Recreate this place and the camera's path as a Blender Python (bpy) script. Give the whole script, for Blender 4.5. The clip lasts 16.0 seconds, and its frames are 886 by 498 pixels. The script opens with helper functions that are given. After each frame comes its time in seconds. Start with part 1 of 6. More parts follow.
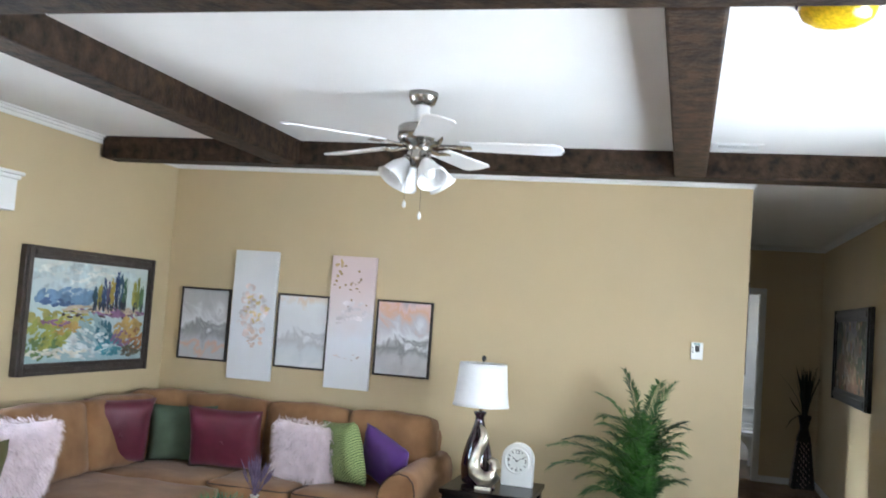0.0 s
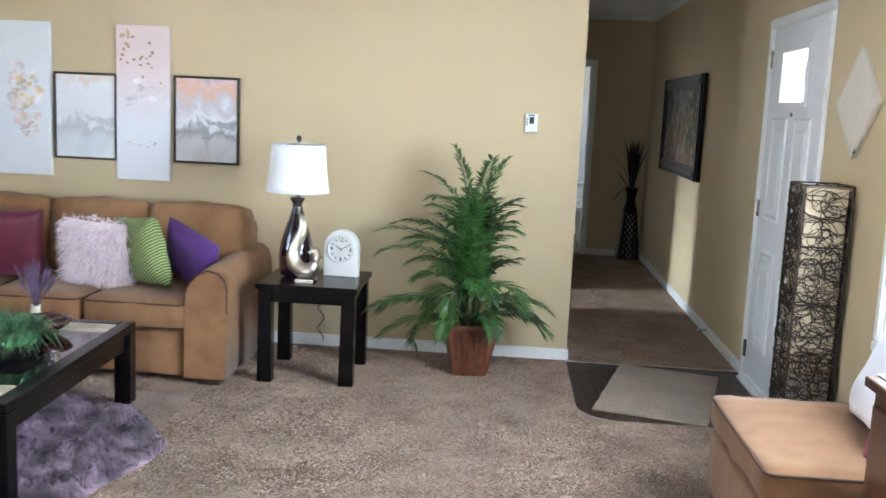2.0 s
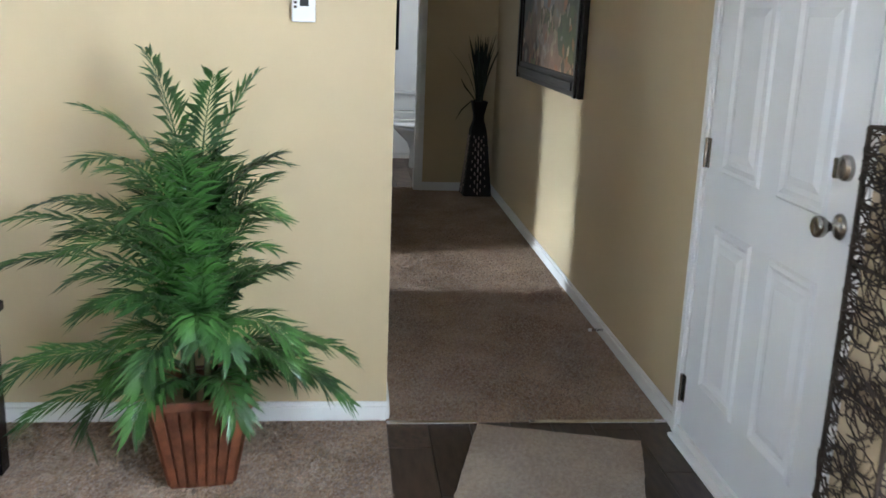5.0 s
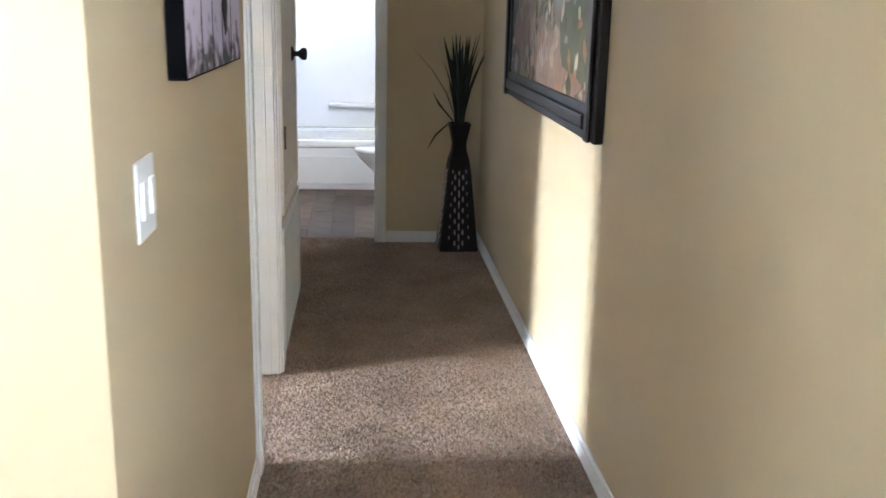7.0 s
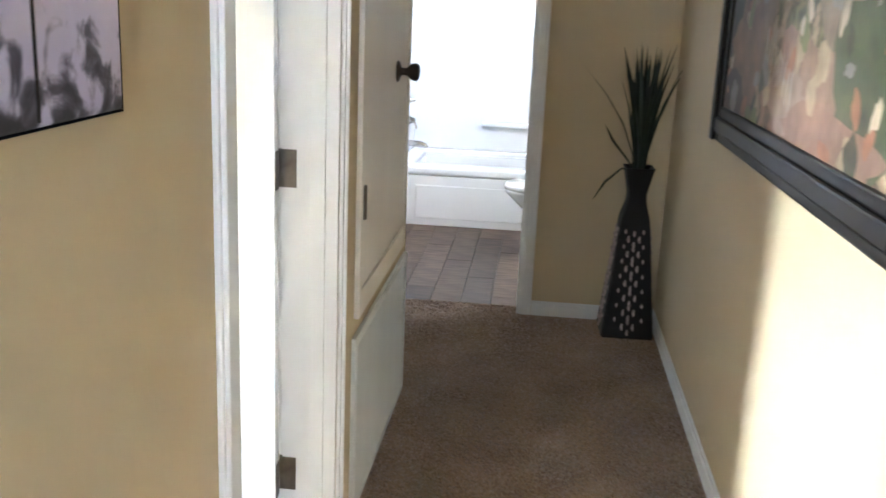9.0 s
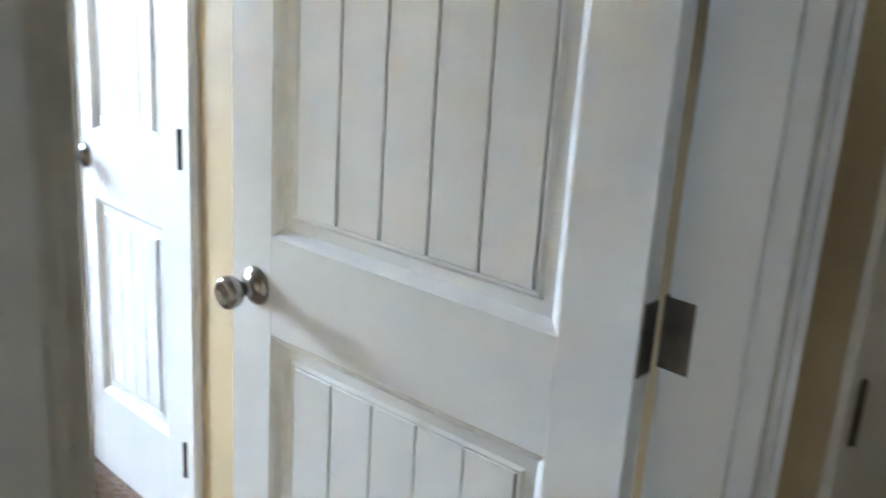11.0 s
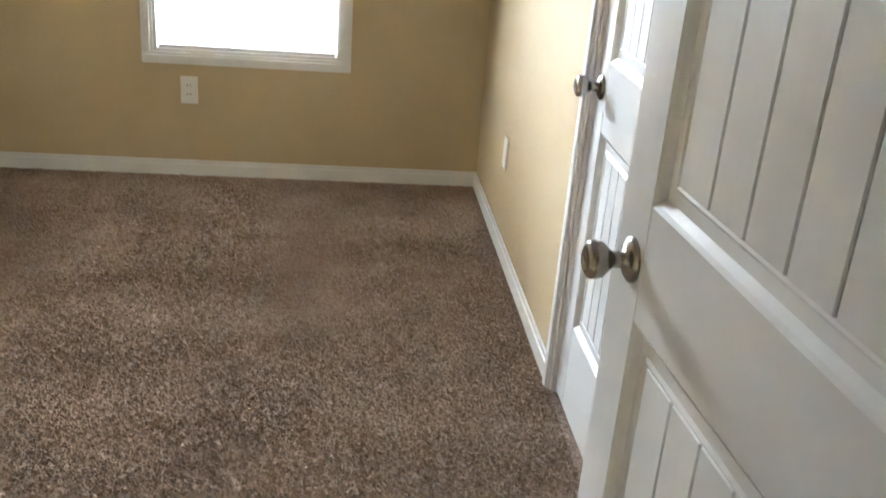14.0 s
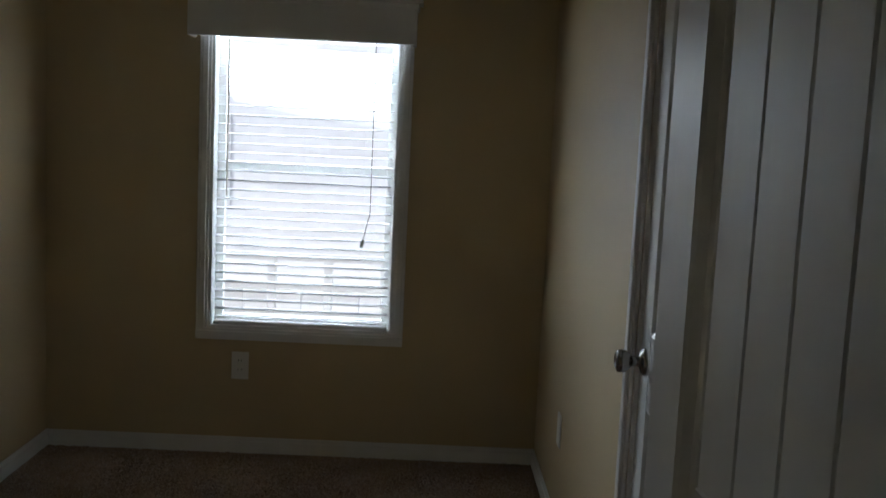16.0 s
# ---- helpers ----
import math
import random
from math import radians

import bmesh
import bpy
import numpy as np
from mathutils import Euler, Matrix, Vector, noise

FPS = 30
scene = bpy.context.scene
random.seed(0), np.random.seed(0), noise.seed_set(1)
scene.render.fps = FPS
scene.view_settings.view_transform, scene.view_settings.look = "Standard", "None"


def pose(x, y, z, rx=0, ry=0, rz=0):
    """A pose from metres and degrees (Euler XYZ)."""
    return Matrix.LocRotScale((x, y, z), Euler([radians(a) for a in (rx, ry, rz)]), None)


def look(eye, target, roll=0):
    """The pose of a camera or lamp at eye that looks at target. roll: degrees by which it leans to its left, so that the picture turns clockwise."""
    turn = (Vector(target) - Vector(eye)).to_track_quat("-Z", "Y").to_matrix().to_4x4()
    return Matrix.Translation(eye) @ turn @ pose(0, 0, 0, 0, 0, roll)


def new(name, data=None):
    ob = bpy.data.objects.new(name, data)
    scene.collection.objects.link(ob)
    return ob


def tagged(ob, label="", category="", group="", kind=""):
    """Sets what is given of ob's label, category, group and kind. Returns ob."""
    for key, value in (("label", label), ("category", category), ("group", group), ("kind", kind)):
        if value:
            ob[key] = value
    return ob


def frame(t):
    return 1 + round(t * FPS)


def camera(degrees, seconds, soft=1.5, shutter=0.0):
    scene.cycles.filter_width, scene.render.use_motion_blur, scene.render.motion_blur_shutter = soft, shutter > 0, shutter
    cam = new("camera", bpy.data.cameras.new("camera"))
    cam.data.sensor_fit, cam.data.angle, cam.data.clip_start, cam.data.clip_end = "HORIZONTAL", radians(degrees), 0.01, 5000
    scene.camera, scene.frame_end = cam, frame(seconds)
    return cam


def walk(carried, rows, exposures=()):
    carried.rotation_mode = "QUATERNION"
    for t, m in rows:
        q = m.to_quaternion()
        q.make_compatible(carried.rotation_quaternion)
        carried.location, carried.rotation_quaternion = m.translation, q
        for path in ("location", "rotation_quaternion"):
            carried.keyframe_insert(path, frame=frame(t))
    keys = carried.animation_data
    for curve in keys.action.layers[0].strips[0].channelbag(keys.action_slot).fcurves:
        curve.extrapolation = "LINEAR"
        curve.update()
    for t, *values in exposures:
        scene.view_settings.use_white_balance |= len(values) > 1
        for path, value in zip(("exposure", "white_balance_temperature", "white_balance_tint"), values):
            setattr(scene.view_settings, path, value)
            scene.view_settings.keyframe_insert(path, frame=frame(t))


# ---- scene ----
cam = camera(50.4, 16.0, shutter=0.35)
PATH = [
    (0, (-0.387, -6.354, 1.578), (-0.891, -4.423, 1.712), 4.2),
    (0.5, (-0.423, -6.293, 1.552), (-0.827, -4.335, 1.57), 3.8),
    (1, (-0.503, -6.141, 1.57), (-0.791, -4.167, 1.431), 3.3),
    (1.5, (-0.502, -5.968, 1.54), (-0.693, -3.994, 1.286), 2.9),
    (2, (-0.424, -5.731, 1.511), (-0.552, -3.757, 1.216), 2.6),
    (2.5, (-0.342, -5.384, 1.509), (-0.411, -3.413, 1.177), 2.0),
    (3, (-0.351, -5.006, 1.496), (-0.318, -3.041, 1.129), 2.1),
    (3.5, (-0.315, -4.577, 1.47), (-0.203, -2.621, 1.069), 2.2),
    (4, (-0.262, -4.128, 1.481), (-0.083, -2.188, 1.028), 2.0),
    (4.2, (-0.257, -3.943, 1.472), (-0.044, -2.009, 1.01), 2.1),
    (6.5, (0.22, -1.642, 1.424), (0.392, 0.286, 0.922), 2.1),
    (6.8, (0.286, -1.343, 1.438), (0.457, 0.585, 0.934), 1.6),
    (7, (0.325, -1.168, 1.425), (0.497, 0.762, 0.93), 1.3),
    (7.5, (0.368, -0.762, 1.406), (0.534, 1.178, 0.947), 2.2),
    (8, (0.448, -0.401, 1.419), (0.52, 1.544, 0.962), 1.6),
    (8.2, (0.46, -0.285, 1.418), (0.492, 1.662, 0.962), 1.5),
    (10.3, (0.415, 1.147, 1.413), (-0.326, 2.905, 0.813), 3.0),
    (10.5, (0.391, 1.247, 1.395), (-0.469, 2.96, 0.826), 2.8),
    (10.7, (0.386, 1.298, 1.393), (-0.654, 2.921, 0.862), 3.4),
    (10.9, (0.401, 1.374, 1.436), (-0.838, 2.837, 0.865), 4.6),
    (11, (0.392, 1.434, 1.431), (-0.931, 2.82, 0.857), 3.7),
    (11.5, (0.342, 1.61, 1.422), (-1.214, 2.694, 0.786), 4.8),
    (12, (0.329, 1.65, 1.414), (-1.331, 2.51, 0.705), 8.1),
    (12.5, (0.299, 1.734, 1.384), (-1.398, 2.383, 0.548), 8.6),
    (13, (0.334, 1.808, 1.391), (-1.376, 2.266, 0.462), 7.5),
    (13.5, (0.338, 1.845, 1.397), (-1.422, 2.169, 0.503), 6.0),
    (14, (0.33, 1.873, 1.403), (-1.504, 2.097, 0.638), 4.6),
    (14.5, (0.311, 1.893, 1.404), (-1.578, 2.062, 0.768), 3.9),
    (15, (0.304, 1.912, 1.438), (-1.626, 2.041, 0.929), 3.3),
    (15.5, (0.256, 1.976, 1.397), (-1.714, 2.046, 1.059), 2.9),
    (16, (0.195, 2.002, 1.393), (-1.792, 2.033, 1.166), 2.7),
]
walk(cam, [(t, look(eye, target, roll)) for t, eye, target, roll in PATH], exposures=[(0, 3.15, 5950, 10), (1.5, 3.6, 5900, 10), (2.5, 3.3, 5750, 10), (3.5, 2.9, 5800, 10), (4.2, 3.1, 5850, 10), (6.3, 4.4, 5750, 12), (7, 4.75, 5750, 14), (8.2, 5.3, 5750, 14), (10.3, 4.3, 5800, 10), (11, 3.45, 5450, 10), (12, 2.75, 5600, 11), (12.5, 2.8, 5900, 12), (13, 3.1, 6050, 12), (14, 2.95, 6150, 12), (14.5, 1.95, 6150, 11), (15, 0.8, 6150, 10), (15.5, 0.05, 6050, 10), (16, -0.1, 6000, 10)])

# ---- world, sun, window light, added fill ----
world = bpy.data.worlds.new("world")
scene.world = world
world.use_nodes = True
wn = world.node_tree
sky = wn.nodes.new("ShaderNodeTexSky")
sky.sky_type = "NISHITA"
sky.sun_disc = False
sky.sun_elevation = radians(50)
sky.sun_rotation = radians(148)
wn.links.new(sky.outputs[0], wn.nodes["Background"].inputs[0])
wn.nodes["Background"].inputs[1].default_value = 0.15
sun = new("sun", bpy.data.lights.new("sun", "SUN"))
sun.data.energy, sun.data.angle, sun.data.color = 5.0, radians(0.5), (1.0, 0.95, 0.88)
sun.matrix_world = look((10, -16, 26), (0, 0, 0))


def window_light(name, eye, target, w, h, watts, colour=(0.93, 0.97, 1.0)):
    ob = new(name, bpy.data.lights.new(name, "AREA"))
    ob.data.shape, ob.data.size, ob.data.size_y = "RECTANGLE", w, h
    ob.data.energy, ob.data.color = watts, colour
    ob.matrix_world = look(eye, target)
    return ob


DAY = (0.86, 0.95, 1.0)
window_light("skylight_front_window", (1.125, -2.9, 1.40), (0, -2.9, 1.40), 1.62, 1.38, 11, DAY)
window_light("skylight_side_window", (-4.25, -2.75, 1.3), (0, -2.75, 1.3), 1.48, 1.28, 2.2, DAY)
# added fill from behind the camera, no window is known there
window_light("back_fill_light", (-1.9, -8.68, 1.4), (-1.9, 0, 1.5), 1.9, 1.38, 1.8, DAY)
window_light("skylight_bedroom_window", (-4.12, 1.462, 1.60), (-3.05, 1.40, 0.05), 0.80, 0.74, 36, DAY).data.spread = radians(110)
# added lamp to brighten the bathroom, its true source is unknown
window_light("bath_fill_light", (1.10, 5.4, 1.7), (0, 5.7, 1.2), 0.78, 0.78, 0.8, DAY)

# ---- materials ----


def material(name, colour, rough=0.6, metal=0.0, vary=0.12, scale=6.0, bump=0.1, fine=250.0, sheen=0.0, coat=0.0, colour2=None, stretch=(1, 1, 1), detail=5.0, random=0.0, bump_dist=0.002):
    m = bpy.data.materials.new(name)
    m.use_nodes = True
    n, l = m.node_tree.nodes, m.node_tree.links
    b = n["Principled BSDF"]
    b.inputs["Roughness"].default_value = rough
    b.inputs["Metallic"].default_value = metal
    b.inputs["Sheen Weight"].default_value = sheen
    b.inputs["Coat Weight"].default_value = coat
    tc = n.new("ShaderNodeTexCoord")
    mp = n.new("ShaderNodeMapping")
    mp.inputs["Scale"].default_value = stretch
    l.new(tc.outputs["Object"], mp.inputs["Vector"])
    big = n.new("ShaderNodeTexNoise")
    big.inputs["Scale"].default_value, big.inputs["Detail"].default_value = scale, detail
    l.new(mp.outputs[0], big.inputs["Vector"])
    ramp = n.new("ShaderNodeValToRGB")
    ramp.color_ramp.elements[0].position, ramp.color_ramp.elements[1].position = 0.32, 0.68
    c2 = colour2 or [min(1, c * (1 + vary)) for c in colour]
    c1 = colour if colour2 else [c * (1 - vary) for c in colour]
    ramp.color_ramp.elements[0].color, ramp.color_ramp.elements[1].color = (*c1, 1), (*c2, 1)
    l.new(big.outputs[0], ramp.inputs[0])
    out = ramp.outputs[0]
    if random:
        info, hsv, mr = n.new("ShaderNodeObjectInfo"), n.new("ShaderNodeHueSaturation"), n.new("ShaderNodeMapRange")
        mr.inputs["To Min"].default_value, mr.inputs["To Max"].default_value = 1 - random, 1 + random
        l.new(info.outputs["Random"], mr.inputs["Value"])
        l.new(mr.outputs[0], hsv.inputs["Value"])
        l.new(out, hsv.inputs["Color"])
        out = hsv.outputs[0]
    l.new(out, b.inputs["Base Color"])
    if bump:
        small, bp = n.new("ShaderNodeTexNoise"), n.new("ShaderNodeBump")
        small.inputs["Scale"].default_value, small.inputs["Detail"].default_value = fine, 3
        l.new(mp.outputs[0], small.inputs["Vector"])
        bp.inputs["Strength"].default_value, bp.inputs["Distance"].default_value = bump, bump_dist
        l.new(small.outputs[0], bp.inputs["Height"])
        l.new(bp.outputs[0], b.inputs["Normal"])
    return m


def carpet_material(name, dark, light):
    """Cut pile: tufts a few millimetres across, trodden patches, vacuum tracks."""
    m = bpy.data.materials.new(name)
    m.use_nodes = True
    n, l = m.node_tree.nodes, m.node_tree.links
    b = n["Principled BSDF"]
    b.inputs["Roughness"].default_value, b.inputs["Sheen Weight"].default_value = 0.95, 0.25
    tc = n.new("ShaderNodeTexCoord")
    tuft = n.new("ShaderNodeTexNoise")
    tuft.inputs["Scale"].default_value, tuft.inputs["Detail"].default_value, tuft.inputs["Roughness"].default_value = 70, 6, 0.75
    patch = n.new("ShaderNodeTexNoise")
    patch.inputs["Scale"].default_value, patch.inputs["Detail"].default_value = 4.5, 8
    l.new(tc.outputs["Object"], tuft.inputs["Vector"])
    l.new(tc.outputs["Object"], patch.inputs["Vector"])
    mix = n.new("ShaderNodeMath")
    mix.operation = "MULTIPLY_ADD"
    mix.inputs[1].default_value = 0.3
    l.new(patch.outputs[0], mix.inputs[0])
    half = n.new("ShaderNodeMath")
    half.operation = "MULTIPLY"
    half.inputs[1].default_value = 0.75
    l.new(tuft.outputs[0], half.inputs[0])
    l.new(half.outputs[0], mix.inputs[2])
    ramp = n.new("ShaderNodeValToRGB")
    ramp.color_ramp.elements[0].position, ramp.color_ramp.elements[1].position = 0.44, 0.61
    ramp.color_ramp.elements[0].color, ramp.color_ramp.elements[1].color = (*dark, 1), (*light, 1)
    l.new(mix.outputs[0], ramp.inputs[0])
    l.new(ramp.outputs[0], b.inputs["Base Color"])
    bp = n.new("ShaderNodeBump")
    bp.inputs["Strength"].default_value, bp.inputs["Distance"].default_value = 1.0, 0.02
    l.new(tuft.outputs[0], bp.inputs["Height"])
    l.new(bp.outputs[0], b.inputs["Normal"])
    return m


def glass_material(name, colour=(1, 1, 1), rough=0.0):
    m = bpy.data.materials.new(name)
    m.use_nodes = True
    b = m.node_tree.nodes["Principled BSDF"]
    b.inputs["Base Color"].default_value = (*colour, 1)
    b.inputs["Transmission Weight"].default_value, b.inputs["Roughness"].default_value = 1.0, rough
    b.inputs["IOR"].default_value = 1.45
    return m


M_WALL = material("tan_wall_paint", (0.555, 0.442, 0.268), 0.55, vary=0.03, scale=1.5, bump=0.25, fine=90, bump_dist=0.0015)
M_CEIL = material("white_textured_ceiling", (0.80, 0.80, 0.79), 0.9, vary=0.02, scale=2, bump=0.5, fine=60, bump_dist=0.003)
M_TRIM = material("white_semigloss_trim", (0.79, 0.79, 0.78), 0.35, vary=0.02, scale=3, bump=0.04, fine=60)
M_DOOR = material("white_painted_door", (0.77, 0.78, 0.79), 0.36, vary=0.025, scale=4, bump=0.12, fine=40, stretch=(1, 1, 0.12))
M_FURNACE = material("cream_painted_door", (0.74, 0.69, 0.61), 0.5, vary=0.03, scale=4, bump=0.1, fine=50, stretch=(1, 1, 0.15))
M_CARPET = carpet_material("brown_cut_pile_carpet", (0.14, 0.082, 0.052), (0.42, 0.29, 0.20))
M_MAT = carpet_material("beige_carpet_remnant", (0.28, 0.20, 0.14), (0.46, 0.355, 0.26))
M_BEAM = material("dark_stained_beam", (0.007, 0.004, 0.003), 0.7, scale=16, bump=0.9, fine=55, colour2=(0.060, 0.033, 0.018), stretch=(1, 1, 1), detail=12, bump_dist=0.006)
M_PLANK = material("dark_vinyl_plank", (0.022, 0.013, 0.009), 0.42, scale=7, bump=0.12, fine=50, colour2=(0.075, 0.045, 0.030), stretch=(6, 1, 1), random=0.3)
M_BATHPLANK = material("grey_brown_vinyl_plank", (0.030, 0.018, 0.012), 0.55, scale=6, bump=0.1, fine=50, colour2=(0.13, 0.085, 0.058), stretch=(1, 6, 1), random=0.35)
M_SUEDE = material("brown_microsuede", (0.195, 0.092, 0.034), 0.9, scale=6, bump=0.15, fine=400, colour2=(0.285, 0.146, 0.062), sheen=0.12)
M_BLACKWOOD = material("black_lacquered_wood", (0.005, 0.004, 0.004), 0.22, vary=0.3, scale=8, bump=0.03, fine=40)
M_NICKEL = material("brushed_nickel", (0.36, 0.34, 0.315), 0.24, 1.0, vary=0.06, scale=20, bump=0.02, fine=200)
M_HINGE = material("dark_nickel", (0.16, 0.145, 0.13), 0.38, 1.0, vary=0.25, scale=25, bump=0.03, fine=150)
M_GRILLE = material("grey_white_enamel", (0.62, 0.63, 0.60), 0.45, vary=0.04, scale=5, bump=0.05)
M_SOOT = material("matt_black_paint", (0.004, 0.004, 0.005), 0.95, vary=0.1, bump=0.02)
M_SOOT.node_tree.nodes["Principled BSDF"].inputs["Specular IOR Level"].default_value = 0.1
M_BRONZE = material("dark_bronze", (0.07, 0.055, 0.045), 0.35, 0.9, vary=0.2, scale=20, bump=0.02)
M_CHROME = material("chrome", (0.75, 0.75, 0.76), 0.08, 1.0, vary=0.02, bump=0)
M_PLASTIC = material("white_plastic", (0.80, 0.80, 0.78), 0.4, vary=0.02, bump=0.02)
M_BLACK = material("black_plastic", (0.015, 0.015, 0.016), 0.4, vary=0.1, bump=0.02)
M_PORCELAIN = material("white_porcelain", (0.82, 0.82, 0.82), 0.12, vary=0.01, bump=0, coat=0.5)
M_FIBRE = material("white_tub_surround", (0.82, 0.83, 0.84), 0.25, vary=0.01, bump=0.02, fine=30)
M_FRAME = material("black_picture_frame", (0.012, 0.010, 0.009), 0.32, vary=0.3, scale=12, bump=0.06, fine=50)
for dull in (M_BEAM, M_BLACKWOOD, M_FRAME):
    dull.node_tree.nodes["Principled BSDF"].inputs["Specular IOR Level"].default_value = 0.22
M_GLASS = glass_material("window_glass")
M_EARTH = material("dry_pale_ground", (0.50, 0.49, 0.47), 0.95, scale=0.6, vary=0.25, bump=0.3, fine=20)

# ---- mesh helpers ----


def box(bm, x0, x1, y0, y1, z0, z1, bevel=0.0, seg=2):
    made = bmesh.ops.create_cube(bm, size=1, matrix=Matrix.Translation(((x0 + x1) / 2, (y0 + y1) / 2, (z0 + z1) / 2)) @ Matrix.Diagonal((abs(x1 - x0), abs(y1 - y0), abs(z1 - z0), 1)))
    if bevel:
        edges = list({e for v in made["verts"] for e in v.link_edges})
        bmesh.ops.bevel(bm, geom=edges, offset=bevel, segments=seg, profile=0.5, affect="EDGES")
    return made["verts"]


def tube(bm, r0, r1, z0, z1, m=None, seg=20, caps=True):
    m = m or Matrix()
    bmesh.ops.create_cone(bm, cap_ends=caps, segments=seg, radius1=r0, radius2=r1, depth=z1 - z0, matrix=m @ Matrix.Translation((0, 0, (z0 + z1) / 2)))


def lathe(bm, profile, m=None, seg=28):
    """A turned shape from (radius, height) steps."""
    m = m or Matrix()
    rings = []
    for r, z in profile:
        rings.append([bm.verts.new(m @ Vector((r * math.cos(2 * math.pi * i / seg), r * math.sin(2 * math.pi * i / seg), z))) for i in range(seg)])
    for a, b in zip(rings, rings[1:]):
        for i in range(seg):
            bm.faces.new((a[i], a[(i + 1) % seg], b[(i + 1) % seg], b[i]))
    if profile[0][0] > 1e-4:
        bm.faces.new(rings[0][::-1])
    if profile[-1][0] > 1e-4:
        bm.faces.new(rings[-1])


def sweep(bm, points, radius, seg=8):
    """A round rod along points."""
    pts = [Vector(p) for p in points]
    rings = []
    for i, p in enumerate(pts):
        d = (pts[min(i + 1, len(pts) - 1)] - pts[max(i - 1, 0)]).normalized()
        side = d.cross(Vector((0, 0, 1)) if abs(d.z) < 0.9 else Vector((1, 0, 0))).normalized()
        up = side.cross(d)
        r = radius[i] if isinstance(radius, (list, tuple)) else radius
        rings.append([bm.verts.new(p + side * r * math.cos(2 * math.pi * k / seg) + up * r * math.sin(2 * math.pi * k / seg)) for k in range(seg)])
    for a, b in zip(rings, rings[1:]):
        for k in range(seg):
            bm.faces.new((a[k], a[(k + 1) % seg], b[(k + 1) % seg], b[k]))
    bm.faces.new(rings[0][::-1])
    bm.faces.new(rings[-1])


def finish(name, bm, mat, smooth=False):
    bmesh.ops.recalc_face_normals(bm, faces=bm.faces)
    me = bpy.data.meshes.new(name)
    bm.to_mesh(me)
    bm.free()
    if smooth:
        for p in me.polygons:
            p.use_smooth = True
    me.materials.append(mat)
    return me


def part(name, bm, mat, parent, label="", smooth=False):
    ob = new(name, finish(name, bm, mat, smooth))
    ob.parent = parent
    if label:
        ob["label"] = label
    return ob


def thing(name, m, label, category, group="", kind=""):
    ob = new(name)
    ob.empty_display_size = 0.1
    ob.matrix_basis = m
    return tagged(ob, label, category, group, kind)


def solid(name, bm, mat, label, category, group="", kind="", smooth=False, m=None):
    ob = new(name, finish(name, bm, mat, smooth))
    if m is not None:
        ob.matrix_basis = m
    return tagged(ob, label, category, group, kind)


def boxpart(name, dims, mat, parent, label="", bevel=0.004):
    bm = bmesh.new()
    box(bm, *dims, bevel=bevel)
    return part(name, bm, mat, parent, label)


# ---- plan ----
XR, XL, YE, YB, H = 1.05, -4.16, 4.565, -8.6, 2.57
BX, BY0, BY1 = -3.806, 0.375, 2.505
YA = 3.54  # end of the hall wall, where the side alcove opens
T = 0.11


def wall(name, axis, at, thick, a0, a1, openings, label, z1=H):
    """A wall slab whose visible face lies at `at`, running a0..a1 along the other axis, with openings (a, b, z0, z1)."""
    bm = bmesh.new()

    def slab(p, q, lo, hi):
        if q - p < 1e-4 or hi - lo < 1e-4:
            return
        f0, f1 = min(at, at + thick), max(at, at + thick)
        box(bm, *((f0, f1, p, q) if axis == "x" else (p, q, f0, f1)), lo, hi)

    cur = a0
    for o0, o1, lo, hi in sorted(openings):
        slab(cur, o0, 0, z1)
        slab(o0, o1, 0, lo)
        slab(o0, o1, hi, z1)
        cur = o1
    slab(cur, a1, 0, z1)
    return solid(name, bm, M_WALL, label, "wall", kind="structure")


D1 = (1.60, 2.389, 0, 2.04)
DB = (-0.4, 0.417)
FD = (-1.112, -0.142, 0, 2.04)
WR = (-3.72, -2.08, 0.7, 2.1)
WL = (-3.5, -2.0, 0.65, 1.95)
WB = (1.067, 1.857, 0.552, 1.95)
wall("wall_sofa", "y", 0, T, XL - T, 0, [], "tan painted drywall behind the sofa")
wall("wall_hall_bedroom_side", "x", 0, -0.135, T, YA, [D1], "tan painted hall wall with a bedroom doorway")
wall("wall_front", "x", XR, 0.12, YB, YE, [FD, WR], "tan painted exterior wall with front door and window")
wall("wall_hall_end", "y", YE, T, -1.1, XR + 0.12, [(*DB, 0, 2.04)], "tan painted wall around the bathroom doorway")
wall("wall_alcove_return", "y", YA, -T, -1.1, -T, [], "tan painted return wall beside the hall")
wall("wall_alcove_end", "x", -1.0, -T, YA, YE, [], "tan painted end wall of the side alcove")
wall("wall_living_side", "x", XL, -T, YB, 0, [WL], "tan painted living room side wall with a window")
wall("wall_living_back", "y", YB, -T, XL - T, XR + 0.12, [(-2.9, -0.9, 0.7, 2.1)], "unseen tan painted back wall with an added window")
wall("wall_bedroom_window", "x", BX, -T, BY0 - T, BY1 + T, [WB], "tan painted bedroom wall around the window")
wall("wall_bedroom_closet", "y", BY1, T, BX, -T, [(-1.995, -1.428, 0, 2.04)], "tan painted bedroom wall with a closet door")
wall("wall_bedroom_side", "y", BY0, -T, BX, -T, [], "plain tan painted bedroom wall")
wall("wall_bath_side", "x", -0.475, -T, YE + T, 7.25, [], "painted bathroom wall by the faucet")
wall("wall_bath_far", "y", 7.15, T, -0.475, 1.25, [], "painted bathroom wall behind the tub")
